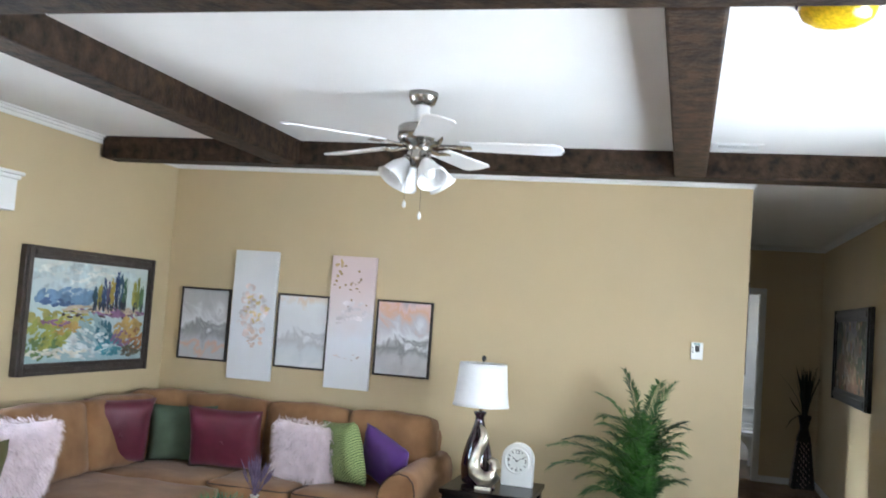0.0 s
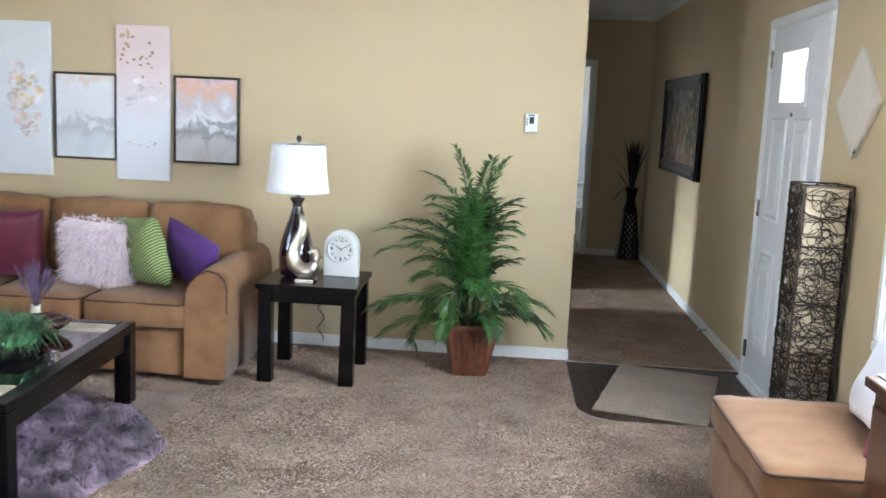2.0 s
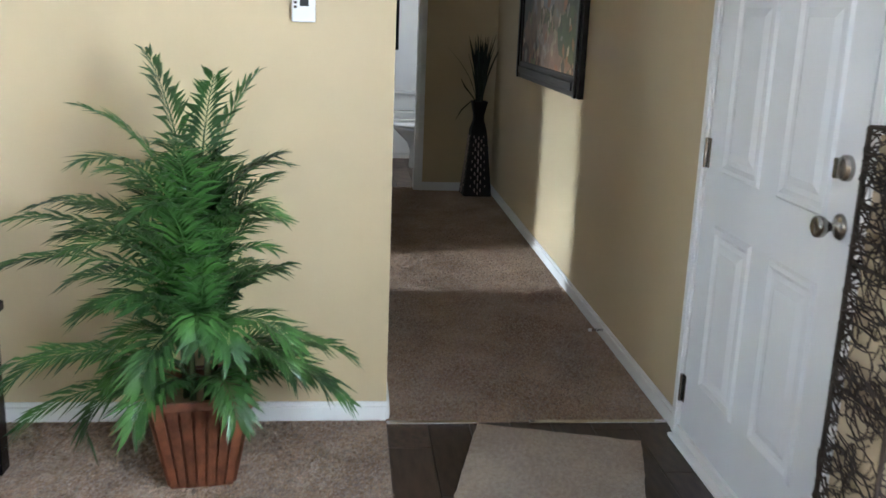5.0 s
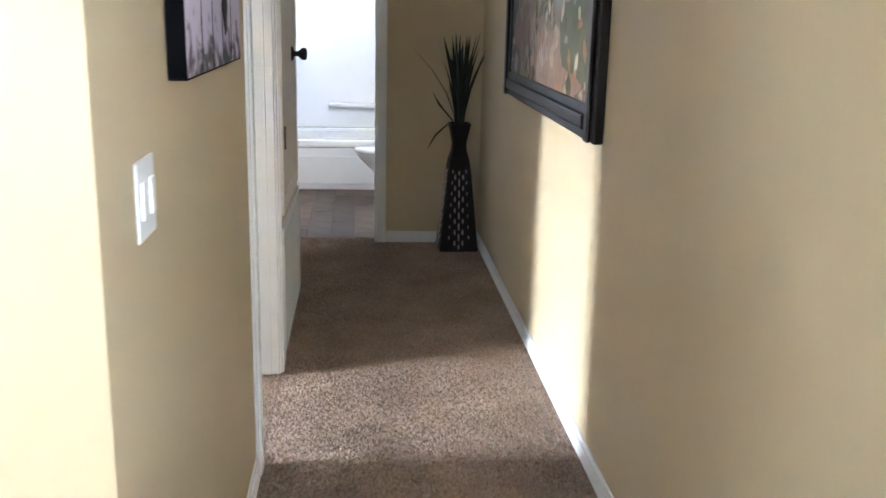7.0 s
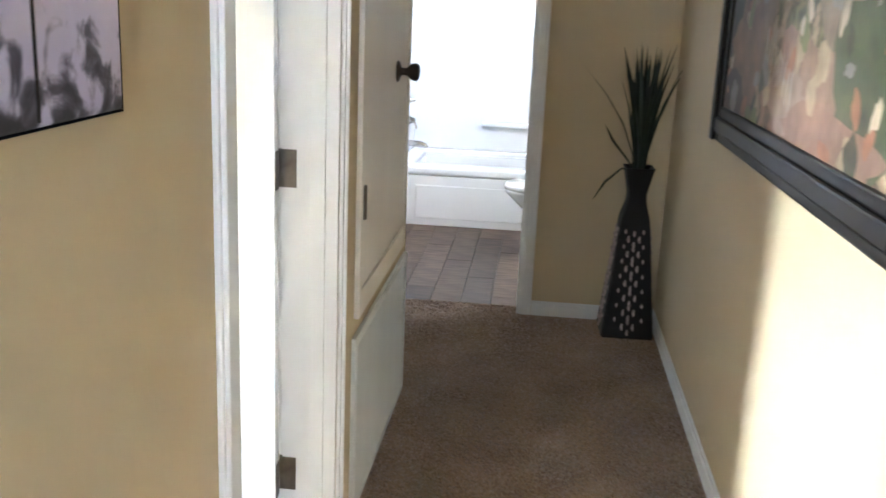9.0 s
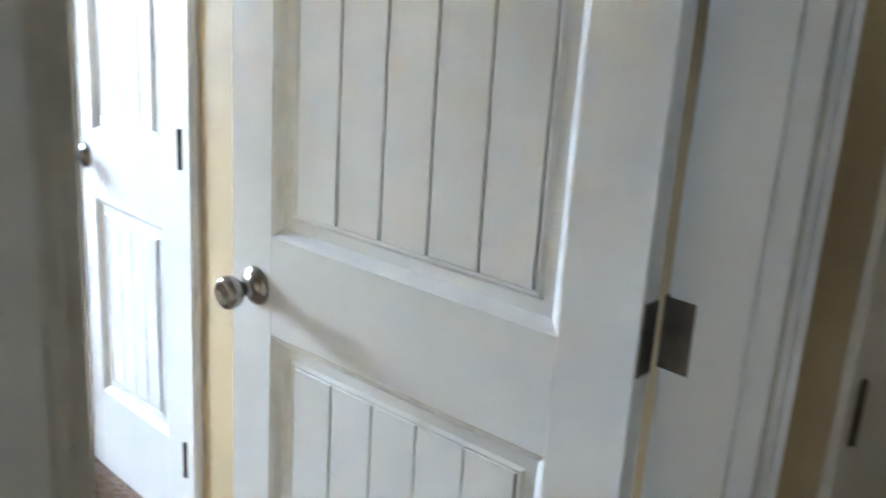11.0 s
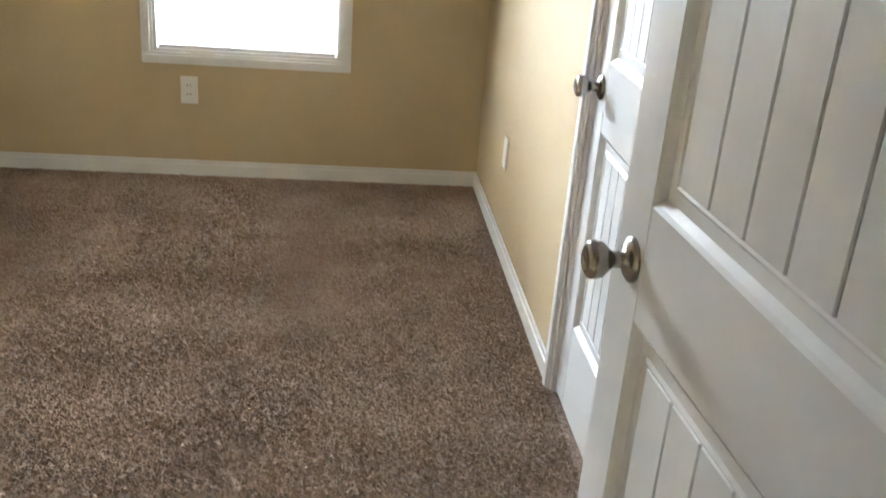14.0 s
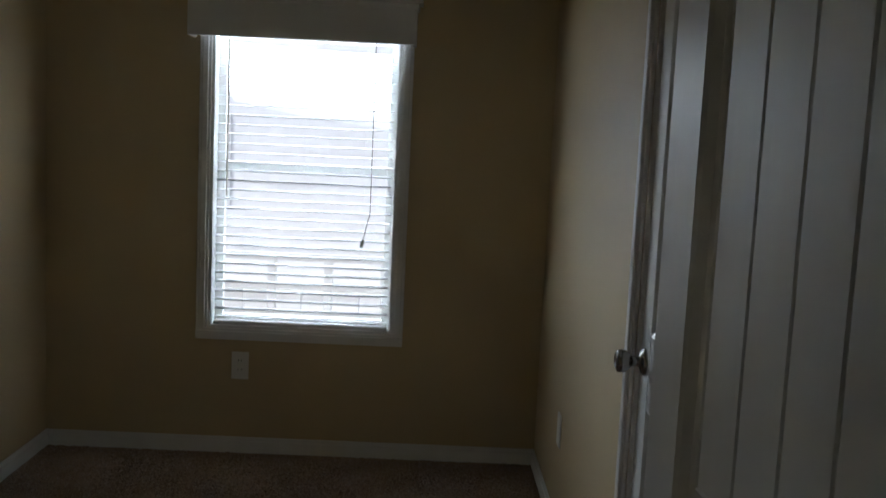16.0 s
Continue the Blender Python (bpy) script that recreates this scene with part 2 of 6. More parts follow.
# the opening is added behind the bathroom fill lamp
wall("wall_bath_opening", "x", 1.13, T, YE + T, 7.15, [(5.0, 5.8, 1.3, 2.1)], "painted bathroom wall with an added window opening")
wall("wall_closet_back", "y", BY1 + 0.7, T, -2.6, -T, [], "plain wall closing the closet")

bm = bmesh.new()
box(bm, XL - T, XR + 0.12, YB - T, YE + T, H, H + 0.12)
box(bm, BX - T, XL, 0.3, 3.4, H, H + 0.12) if BX - T < XL else None
box(bm, -0.7, 1.25, YE + T, 7.3, H, H + 0.12)
solid("ceiling", bm, M_CEIL, "white textured flat ceiling", "ceiling", kind="structure")


def floor_sheet(name, mat, rects, z, label, thick=0.02):
    b = bmesh.new()
    for x0, x1, y0, y1 in rects:
        box(b, x0, x1, y0, y1, z - thick, z)
    return solid(name, b, mat, label, "floor", kind="structure")


floor_sheet("floor_carpet", M_CARPET, [(XL - 0.05, XR + 0.05, YB - 0.05, -1.13), (XL - 0.05, 0.0, -1.13, 0.0), (-0.06, XR + 0.05, -0.03, YE + 0.105), (-1.05, -0.06, YA - 0.05, YE + 0.105), (BX - 0.05, -0.06, BY0 - 0.05, BY1 + 0.3)], 0.0, "brown cut pile carpet with trodden patches")
floor_sheet("floor_bath_base", M_BLACK, [(-0.6, 1.2, YE + 0.105, 7.2)], -0.012, "dark joint layer under the bathroom planks")
floor_sheet("floor_entry_base", M_BLACK, [(0.0, XR + 0.05, -1.13, -0.03)], -0.012, "dark joint layer under the entry planks")

bm = bmesh.new()
box(bm, -600, 600, -600, 600, -0.75, -0.6)
solid("ground", bm, M_EARTH, "dry pale open ground around the house", "ground", kind="structure")


def planks(parent_name, label, x0, x1, y0, y1, wide, long, mat):
    holder = tagged(new(parent_name), label, "floor", kind="structure")
    b = bmesh.new()
    box(b, 0, wide - 0.003, 0, long - 0.003, -0.012, 0.0, bevel=0.0015, seg=1)
    me = finish("plank", b, mat)
    i = 0
    x = x0
    while x < x1 - 0.01:
        y = y0 - (i * 0.37 % 1) * long
        while y < y1 - 0.01:
            p, q = max(y, y0), min(y + long, y1)
            if q - p > 0.03:
                o = new("plank", me)
                o.parent = holder
                o.matrix_basis = Matrix.Translation((x, p, 0)) @ Matrix.Diagonal((min(1, (x1 - x) / wide), (q - p) / long, 1, 1))
            y += long
        x += wide
        i += 1
    return holder


# unseen eave, added to keep direct sun out of the front window
bm = bmesh.new()
box(bm, XR + 0.12, XR + 1.1, YB - 0.4, 5.0, 2.42, 2.56, bevel=0.01)
solid("sun_block_eave", bm, M_TRIM, "unseen white eave added to block sun at the front window", "eave", kind="structure")
bm = bmesh.new()
box(bm, XL - 0.7, XR + 1.1, YB - 0.6, 7.6, H + 0.125, H + 0.3, bevel=0.01)
solid("roof", bm, M_EARTH, "plain flat roof closing the house", "roof", kind="structure")

# ---- trim ----


def baseboard(axis, at, side, a0, a1, name="baseboard"):
    b = bmesh.new()
    d0, d1, d2 = at, at + side * 0.013, at + side * 0.008
    for lo, hi, d in ((0.0, 0.054, d1), (0.054, 0.072, d2)):
        f0, f1 = min(d0, d), max(d0, d)
        box(b, *((f0, f1, a0, a1) if axis == "x" else (a0, a1, f0, f1)), lo, hi, bevel=0.002, seg=1)
    return solid(name, b, M_TRIM, "white painted wooden baseboard", "baseboard", kind="structure")


def crown(axis, at, side, a0, a1):
    b = bmesh.new()
    for lo, hi, d in ((H - 0.052, H - 0.03, 0.012), (H - 0.03, H - 0.012, 0.026), (H - 0.012, H, 0.042)):
        f0, f1 = min(at, at + side * d), max(at, at + side * d)
        box(b, *((f0, f1, a0, a1) if axis == "x" else (a0, a1, f0, f1)), lo, hi, bevel=0.003, seg=1)
    return solid("crown_trim", b, M_TRIM, "white painted crown moulding", "trim", kind="structure")


for spec in (("y", 0, -1, XL, 0.0), ("x", XL, 1, YB, 0), ("x", XR, -1, FD[1] + 0.058, YE), ("x", XR, -1, YB, FD[0] - 0.058), ("y", YE, -1, DB[1] + 0.058, XR), ("x", 0, 1, 0.0, D1[0] - 0.075), ("x", 0, 1, D1[1] + 0.032, 2.545), ("y", YE, -1, -1.0, -0.46), ("y", YA, 1, -1.0, 0.0),
             ("x", BX, 1, BY0, BY1), ("y", BY1, -1, BX, -2.054), ("y", BY1, -1, -1.369, -T), ("y", BY0, 1, BX, -T), ("x", -0.135, -1, BY0, D1[0] - 0.058), ("y", YB, 1, XL, XR)):
    baseboard(*spec)
for spec in (("y", 0, -1, XL, 0.0), ("x", XL, 1, YB, 0), ("x", XR, -1, YB, YE), ("y", YE, -1, -1.0, XR), ("x", 0, 1, 0.0, YA)):
    crown(*spec)


def casing_leg(b, axis, at, side, a0, a1, z0, z1):
    for d, g in ((0.010, 0.0), (0.018, 0.012)):
        f0, f1 = min(at, at + side * d), max(at, at + side * d)
        ga, gz = (g, 0) if (z1 - z0) > (a1 - a0) else (0, g)
        box(b, *((f0, f1, a0 + ga, a1 - ga) if axis == "x" else (a0 + ga, a1 - ga, f0, f1)), z0 + gz, z1 - gz, bevel=0.003, seg=2)


def door_trim(name, axis, at, side, o0, o1, top, depth, w=0.057, sill=None, far=None):
    """Casing on one face and the jamb lining through the wall."""
    holder = tagged(new(name), "white painted door casing and jamb", "door frame", kind="structure")
    for a0, a1, z0, z1 in ((o0 - w, o0, sill[0] if sill else 0.0, top), (o1, o1 + (far or w), sill[0] if sill else 0.0, top), (o0 - w, o1 + w, top, top + w)) + (((o0 - w, o1 + w, sill[0] - w, sill[0]),) if sill else ()):
        b = bmesh.new()
        casing_leg(b, axis, at, side, a0, a1, z0, z1)
        part("casing", b, M_TRIM, holder)
    back = at - side * depth
    f0, f1 = min(at, back), max(at, back)
    lo = sill[0] if sill else 0.0
    for a0, a1, z0, z1 in ((o0, o0 + 0.012, lo, top), (o1 - 0.012, o1, lo, top), (o0 + 0.012, o1 - 0.012, top - 0.012, top)) + (((o0 + 0.012, o1 - 0.012, lo, lo + 0.012),) if sill else ()):
        b = bmesh.new()
        box(b, *((f0, f1, a0, a1) if axis == "x" else (a0, a1, f0, f1)), z0, z1, bevel=0.001, seg=1)
        part("jamb", b, M_TRIM, holder)
    return holder


frame_bed = door_trim("door_frame_bedroom", "x", 0, 1, D1[0], D1[1], 2.04, 0.135, w=0.074, far=0.03)
door_trim("door_frame_bedroom_inside", "x", -0.135, -1, D1[0], D1[1], 2.04, 0.001)
for s0, s1 in ((D1[0] + 0.012, D1[0] + 0.022), (D1[1] - 0.022, D1[1] - 0.012)):
    boxpart("door_stop", (-0.065, -0.03, s0, s1, 0, 2.02), M_TRIM, frame_bed, bevel=0.001)
door_trim("door_frame_front", "x", XR, -1, FD[0], FD[1], 2.04, 0.12)
door_trim("door_frame_bath", "y", YE, -1, *DB, 2.04, T)
door_trim("door_frame_closet", "y", BY1, -1, -1.995, -1.428, 2.04, T)
door_trim("window_trim_bedroom", "x", BX, 1, WB[0], WB[1], WB[3], T, w=0.05, sill=(WB[2],))
door_trim("window_trim_front", "x", XR, -1, WR[0], WR[1], WR[3], 0.05, w=0.06, sill=(WR[2],))
door_trim("window_trim_side", "x", XL, 1, WL[0], WL[1], WL[3], 0.05, w=0.06, sill=(WL[2],))

# ---- ceiling beams ----


def beam(name, x0, x1, y0, y1):
    b = bmesh.new()
    box(b, x0, x1, y0, y1, H - 0.145, H + 0.01, bevel=0.012, seg=2)
    return solid(name, b, M_BEAM, "dark stained wooden ceiling beam", "beam", "ceiling beams")


beam("ceiling_beam", XL + 0.02, XR - 0.02, -1.0, -0.82)
beam("ceiling_beam", XL + 0.02, XR - 0.02, -4.02, -3.84)
beam("ceiling_beam", -2.92, -2.74, -3.84, -1.0)
beam("ceiling_beam", -0.485, -0.315, -3.84, -1.0)

# ---- soft shapes ----


def soft_box(bm, sx, sy, sz, m, r=0.05, puff=0.02, cuts=7):
    """An upholstered block, sx by sy by sz about the origin of m: rounded edges, swollen faces."""
    part_bm = bmesh.new()
    bmesh.ops.create_cube(part_bm, size=2)
    bmesh.ops.subdivide_edges(part_bm, edges=part_bm.edges, cuts=cuts, use_grid_fill=True)
    half = Vector((sx / 2, sy / 2, sz / 2))
    for v in part_bm.verts:
        u = v.co.copy()
        inner = Vector([max(-(h - r), min(h - r, math.copysign(abs(c) ** 0.75, c) * h)) for c, h in zip(u, half)])
        p = Vector([c * h for c, h in zip(u, half)])
        d = p - inner
        q = inner + (d.normalized() * r if d.length > 1e-6 else d)
        swell = [(1 - u[(k + 1) % 3] ** 2) * (1 - u[(k + 2) % 3] ** 2) for k in range(3)]
        for k in range(3):
            if abs(u[k]) > 0.999:
                q[k] += math.copysign(puff * swell[k], u[k])
        q += Vector((0, 0, 0.004)) * noise.noise(p * 9)
        v.co = m @ q
    part_bm.normal_update()
    me = bpy.data.meshes.new("tmp")
    part_bm.to_mesh(me)
    part_bm.free()
    bm.from_mesh(me)
    bpy.data.meshes.remove(me)


def cushion(name, parent, mat, dims, r=0.05, puff=0.02, turn=(0, 0, 0), label="", cuts=7):
    x0, x1, y0, y1, z0, z1 = dims
    b = bmesh.new()
    soft_box(b, x1 - x0, y1 - y0, z1 - z0, pose((x0 + x1) / 2, (y0 + y1) / 2, (z0 + z1) / 2, *turn), r, puff, cuts)
    return part(name, b, mat, parent, label, smooth=True)


def piping(parent, x0, x1, y0, y1, z, mat, r=0.05):
    pts = []
    for cx, cy, a0 in ((x1 - r, y1 - r, 0), (x0 + r, y1 - r, 90), (x0 + r, y0 + r, 180), (x1 - r, y0 + r, 270)):
        pts += [(cx + r * math.cos(radians(a0 + a)), cy + r * math.sin(radians(a0 + a)), z) for a in (0, 30, 60, 90)]
    b = bmesh.new()
    sweep(b, pts + [pts[0]], 0.005, 6)
    return part("piping", b, mat, parent, "dark welt along the seam")


def pillow_mesh(bm, w, h, t, cuts=16):
    """A throw pillow standing in the xz plane, centred at its bottom edge."""
    grid = {}
    for side in (-1, 1):
        for i in range(cuts + 1):
            for j in range(cuts + 1):
                u, v = 2 * i / cuts - 1, 2 * j / cuts - 1
                pull = 1 - 0.07 * (1 - u * u) * abs(v) ** 3 - 0.0
                pull2 = 1 - 0.07 * (1 - v * v) * abs(u) ** 3
                d = t / 2 * (max(0, 1 - u ** 4) * max(0, 1 - v ** 4)) ** 0.55
                wob = 0.012 * noise.noise(Vector((u * 2.2, v * 2.2, side * 3 + w * 7)))
                key = (i, j, 0 if i in (0, cuts) or j in (0, cuts) else side)
                if key not in grid:
                    grid[key] = bm.verts.new((u * w / 2 * pull2, side * d + (wob if d > 0.01 else 0), (v * pull + 1) * h / 2))
    for side in (-1, 1):
        for i in range(cuts):
            for j in range(cuts):
                q = [grid[(a, c, 0 if a in (0, cuts) or c in (0, cuts) else side)] for a, c in ((i, j), (i + 1, j), (i + 1, j + 1), (i, j + 1))]
                try:
                    bm.faces.new(q if side < 0 else q[::-1])
                except ValueError:
                    pass


def throw_pillow(m, w, h, t, mat, label, button=False, fur=None):
    ob = thing("throw_pillow", m, label, "pillow", "throw pillows")
    b = bmesh.new()
    pillow_mesh(b, w, h, t)
    part("cover", b, mat, ob, smooth=True)
    if fur:
        rng = random.Random(5)
        b = bmesh.new()
        for _ in range(5200):
            u, v, side = rng.uniform(-0.98, 0.98), rng.uniform(-0.98, 0.98), rng.choice((-1, -1, 1))
            d = t / 2 * ((1 - u ** 4) * (1 - v ** 4)) ** 0.55
            p = Vector((u * w / 2, side * d, (v + 1) * h / 2))
            out = Vector((u * 0.55 + rng.gauss(0, 0.3), side * (0.5 + d * 6), v * 0.4 - 0.25 + rng.gauss(0, 0.3))).normalized()
            ln = rng.uniform(0.03, 0.065)
            s = Vector((rng.gauss(0, 1), rng.gauss(0, 0.3), rng.gauss(0, 1))).normalized() * 0.0022
            mid, tip = p + out * ln * 0.6, p + out * ln + Vector((0, 0, -0.018))
            a = [b.verts.new(p - s), b.verts.new(p + s), b.verts.new(mid + s * 0.8), b.verts.new(mid - s * 0.8), b.verts.new(tip)]
            b.faces.new((a[0], a[1], a[2], a[3]))
            b.faces.new((a[3], a[2], a[4]))
        tuft = part("fur", b, fur, ob, "long shaggy pale pile")
        tuft["kind"] = "stuff"
    if button:
        b = bmesh.new()
        lathe(b, [(0.0001, -t / 2 - 0.004), (0.012, -t / 2 - 0.002), (0.014, -t / 2 + 0.008), (0.0001, -t / 2 + 0.012)], pose(0, 0, h / 2, 90, 0, 0) @ Matrix.Translation((0, 0, t)), 12)
        part("button", b, mat, ob)
    return ob


M_PLUM = material("maroon_satin", (0.105, 0.010, 0.026), 0.45, vary=0.2, scale=9, bump=0.08, fine=300, sheen=0.1)
M_SAGE = material("sage_green_cloth", (0.085, 0.12, 0.075), 0.8, vary=0.15, scale=9, bump=0.2, fine=300)
M_PURPLE = material("purple_cloth", (0.075, 0.020, 0.155), 0.65, vary=0.18, scale=8, bump=0.15, fine=300, sheen=0.1)
M_PINKFUR = material("pale_pink_fur", (0.92, 0.78, 0.80), 0.8, vary=0.12, scale=14, bump=0.2, fine=200, sheen=0.4)
M_OLIVE = material("olive_cloth", (0.10, 0.095, 0.035), 0.8, vary=0.15, scale=9, bump=0.2, fine=300)
M_WHITECLOTH = material("white_cloth", (0.76, 0.75, 0.79), 0.8, vary=0.05, scale=9, bump=0.2, fine=260, sheen=0.2)
M_WELT = material("dark_brown_welt", (0.07, 0.036, 0.02), 0.8, vary=0.1)
M_DARKFOOT = material("dark_wood_foot", (0.05, 0.025, 0.015), 0.4, vary=0.2)


def striped(name, a, b_, scale, distort=1.5):
    m = material(name, a, 0.75, bump=0.3, fine=220)
    n, l = m.node_tree.nodes, m.node_tree.links
    w, r, tc = n.new("ShaderNodeTexWave"), n.new("ShaderNodeValToRGB"), n.new("ShaderNodeTexCoord")
    w.bands_direction = "Z"
    w.inputs["Scale"].default_value, w.inputs["Distortion"].default_value = scale, distort
    mp = n.new("ShaderNodeMapping")
    mp.inputs["Rotation"].default_value = (0, radians(28), 0)
    l.new(tc.outputs["Object"], mp.inputs["Vector"])
    l.new(mp.outputs[0], w.inputs["Vector"])
    r.color_ramp.elements[0].color, r.color_ramp.elements[1].color = (*a, 1), (*b_, 1)
    r.color_ramp.elements[0].position, r.color_ramp.elements[1].position = 0.35, 0.65
    l.new(w.outputs[0], r.inputs[0])
    l.new(r.outputs[0], n["Principled BSDF"].inputs["Base Color"])
    return m


M_GREENSTRIPE = striped("green_striped_cloth", (0.075, 0.12, 0.032), (0.31, 0.37, 0.14), 22)

# ---- living room: sectional sofa ----
sofa = thing("sectional_sofa", Matrix.Translation((-3.0, -0.5, 0)), "brown microsuede corner sofa with loose cushions", "sofa")


def sp(x0, x1, y0, y1, z0, z1):
    return (x0 + 3.0, x1 + 3.0, y0 + 0.5, y1 + 0.5, z0, z1)


cushion("base", sofa, M_SUEDE, sp(-4.13, -2.05, -0.99, -0.05, 0.03, 0.30), 0.025, 0.0)
cushion("base", sofa, M_SUEDE, sp(-4.13, -3.03, -2.95, -0.98, 0.03, 0.30), 0.025, 0.0)
cushion("back_frame", sofa, M_SUEDE, sp(-4.13, -1.93, -0.26, -0.04, 0.28, 0.80), 0.06, 0.0)
cushion("back_frame", sofa, M_SUEDE, sp(-4.15, -3.92, -2.95, -0.2, 0.28, 0.80), 0.06, 0.0)
for x0, x1 in ((-2.625, -2.065), (-3.19, -2.635)):
    cushion("seat_cushion", sofa, M_SUEDE, sp(x0, x1, -1.02, -0.25, 0.285, 0.455), 0.045, 0.022)
    piping(sofa, x0 + 3.005, x1 + 2.995, -0.518, 0.25, 0.43, M_WELT)
    piping(sofa, x0 + 3.005, x1 + 2.995, -0.518, 0.25, 0.305, M_WELT)
cushion("seat_cushion", sofa, M_SUEDE, sp(-4.0, -3.2, -1.12, -0.25, 0.285, 0.455), 0.05, 0.022)
for y0, y1 in ((-1.98, -1.13), (-2.85, -1.99)):
    cushion("seat_cushion", sofa, M_SUEDE, sp(-3.98, -3.0, y0, y1, 0.285, 0.455), 0.045, 0.022)
for x0, x1 in ((-2.50, -1.935), (-3.09, -2.51), (-3.72, -3.1)):
    cushion("back_cushion", sofa, M_SUEDE, sp(x0, x1, -0.44, -0.17, 0.44, 0.885), 0.045, 0.022, (-9, 0, 0))
cushion("back_cushion", sofa, M_SUEDE, sp(-4.12, -3.55, -0.50, -0.22, 0.44, 0.89), 0.05, 0.022, (-7, 0, 38))
for y0, y1 in ((-1.30, -0.55), (-2.02, -1.31), (-2.75, -2.03)):
    cushion("back_cushion", sofa, M_SUEDE, sp(-4.06, -3.80, y0, y1, 0.44, 0.875), 0.045, 0.022, (0, -9, 0))
# rolled arm: a front panel outline swept back
b = bmesh.new()
prof = [(-2.075, 0.04), (-2.075, 0.43), (-2.07, 0.50), (-2.045, 0.555), (-2.005, 0.60), (-1.95, 0.622), (-1.895, 0.61), (-1.862, 0.575), (-1.848, 0.52), (-1.848, 0.40), (-1.852, 0.04)]
rows_ = []
for k, y in enumerate((-1.005, -0.995, -0.9, -0.6, -0.3, -0.08, -0.06)):
    s = 0.985 if k in (0, 6) else 1.0
    rise = 0.028 * math.sin(max(0, (y + 1.0)) / 0.95 * 1.6)
    rows_.append([b.verts.new(((-1.96 + (x + 1.96) * s) + 3.0, y + 0.5, z * (1 if z < 0.4 else s) + (rise if z > 0.45 else 0))) for x, z in prof])
for a_, c_ in zip(rows_, rows_[1:]):
    for i in range(len(prof)):
        b.faces.new((a_[i], a_[(i + 1) % len(prof)], c_[(i + 1) % len(prof)], c_[i]))
b.faces.new(rows_[0][::-1])
b.faces.new(rows_[-1])
arm_ob = part("arm", b, M_SUEDE, sofa, "rolled arm with a flat front panel", smooth=False)
for poly in arm_ob.data.polygons:
    poly.use_smooth = abs(poly.normal.y) < 0.6
b = bmesh.new()
sweep(b, [(x + 3.0, -0.506, z) for x, z in prof[1:-1]], 0.005, 6)
part("piping", b, M_WELT, sofa)
for x, y in ((-1.95, -0.93), (-1.95, -0.14), (-3.1, -2.85), (-4.05, -2.85), (-4.05, -0.12)):
    boxpart("foot", sp(x - 0.06, x + 0.06, y - 0.05, y + 0.05, 0.0, 0.05), M_DARKFOOT, sofa, "dark wooden block foot")

throw_pillow(pose(-3.88, -0.98, 0.46, 12, 0, 58), 0.48, 0.44, 0.17, M_PLUM, "maroon satin throw pillow on the corner seat", True)
throw_pillow(pose(-3.60, -0.60, 0.46, 14, 0, 30), 0.44, 0.40, 0.15, M_SAGE, "sage green throw pillow tucked behind another")
throw_pillow(pose(-3.22, -0.68, 0.465, 13, 0, 8), 0.50, 0.41, 0.17, M_PLUM, "maroon satin throw pillow leaning on the sofa back", True)
throw_pillow(pose(-2.67, -0.66, 0.465, 15, 4, 3), 0.40, 0.37, 0.15, M_PINKFUR, "pale pink shaggy fur throw pillow", False, M_PINKFUR)
throw_pillow(pose(-2.36, -0.70, 0.465, 12, -6, -40), 0.40, 0.40, 0.15, M_GREENSTRIPE, "green striped pleated throw pillow")
throw_pillow(pose(-2.20, -0.55, 0.48, 24, 24, -18), 0.36, 0.36, 0.15, M_PURPLE, "purple throw pillow slumped against the arm")
throw_pillow(pose(-3.72, -2.16, 0.46, 14, 0, 82), 0.46, 0.42, 0.16, M_PINKFUR, "pale pink shaggy pillow on the side seat", False, M_PINKFUR)
throw_pillow(pose(-3.66, -2.56, 0.46, 16, 0, 88), 0.44, 0.36, 0.15, M_OLIVE, "olive green throw pillow on the side seat")

# ---- ottoman and its pillow ----
otto = thing("ottoman", Matrix.Translation((0.72, -2.42, 0)), "brown microsuede storage ottoman under the window", "ottoman")
cushion("body", otto, M_SUEDE, (-0.275, 0.275, -0.415, 0.415, 0.03, 0.29), 0.02, 0.0)
cushion("lid", otto, M_SUEDE, (-0.285, 0.285, -0.425, 0.425, 0.295, 0.437), 0.035, 0.008)
piping(otto, -0.283, 0.283, -0.423, 0.423, 0.418, M_WELT, 0.035)
for x in (-0.22, 0.22):
    for y in (-0.36, 0.36):
        boxpart("foot", (x - 0.035, x + 0.035, y - 0.035, y + 0.035, 0, 0.035), M_DARKFOOT, otto)
throw_pillow(pose(0.905, -2.42, 0.44, 24, 0, 86), 0.5, 0.40, 0.17, M_WHITECLOTH, "white cloth pillow leaning below the window")

# ---- tables ----
M_TILE = material("beige_stone_tile", (0.33, 0.27, 0.20), 0.4, scale=14, bump=0.15, fine=60, colour2=(0.50, 0.43, 0.33), random=0.12)
M_BLACKGLASS = material("black_glass", (0.006, 0.006, 0.007), 0.04, vary=0.1, bump=0, coat=1.0)

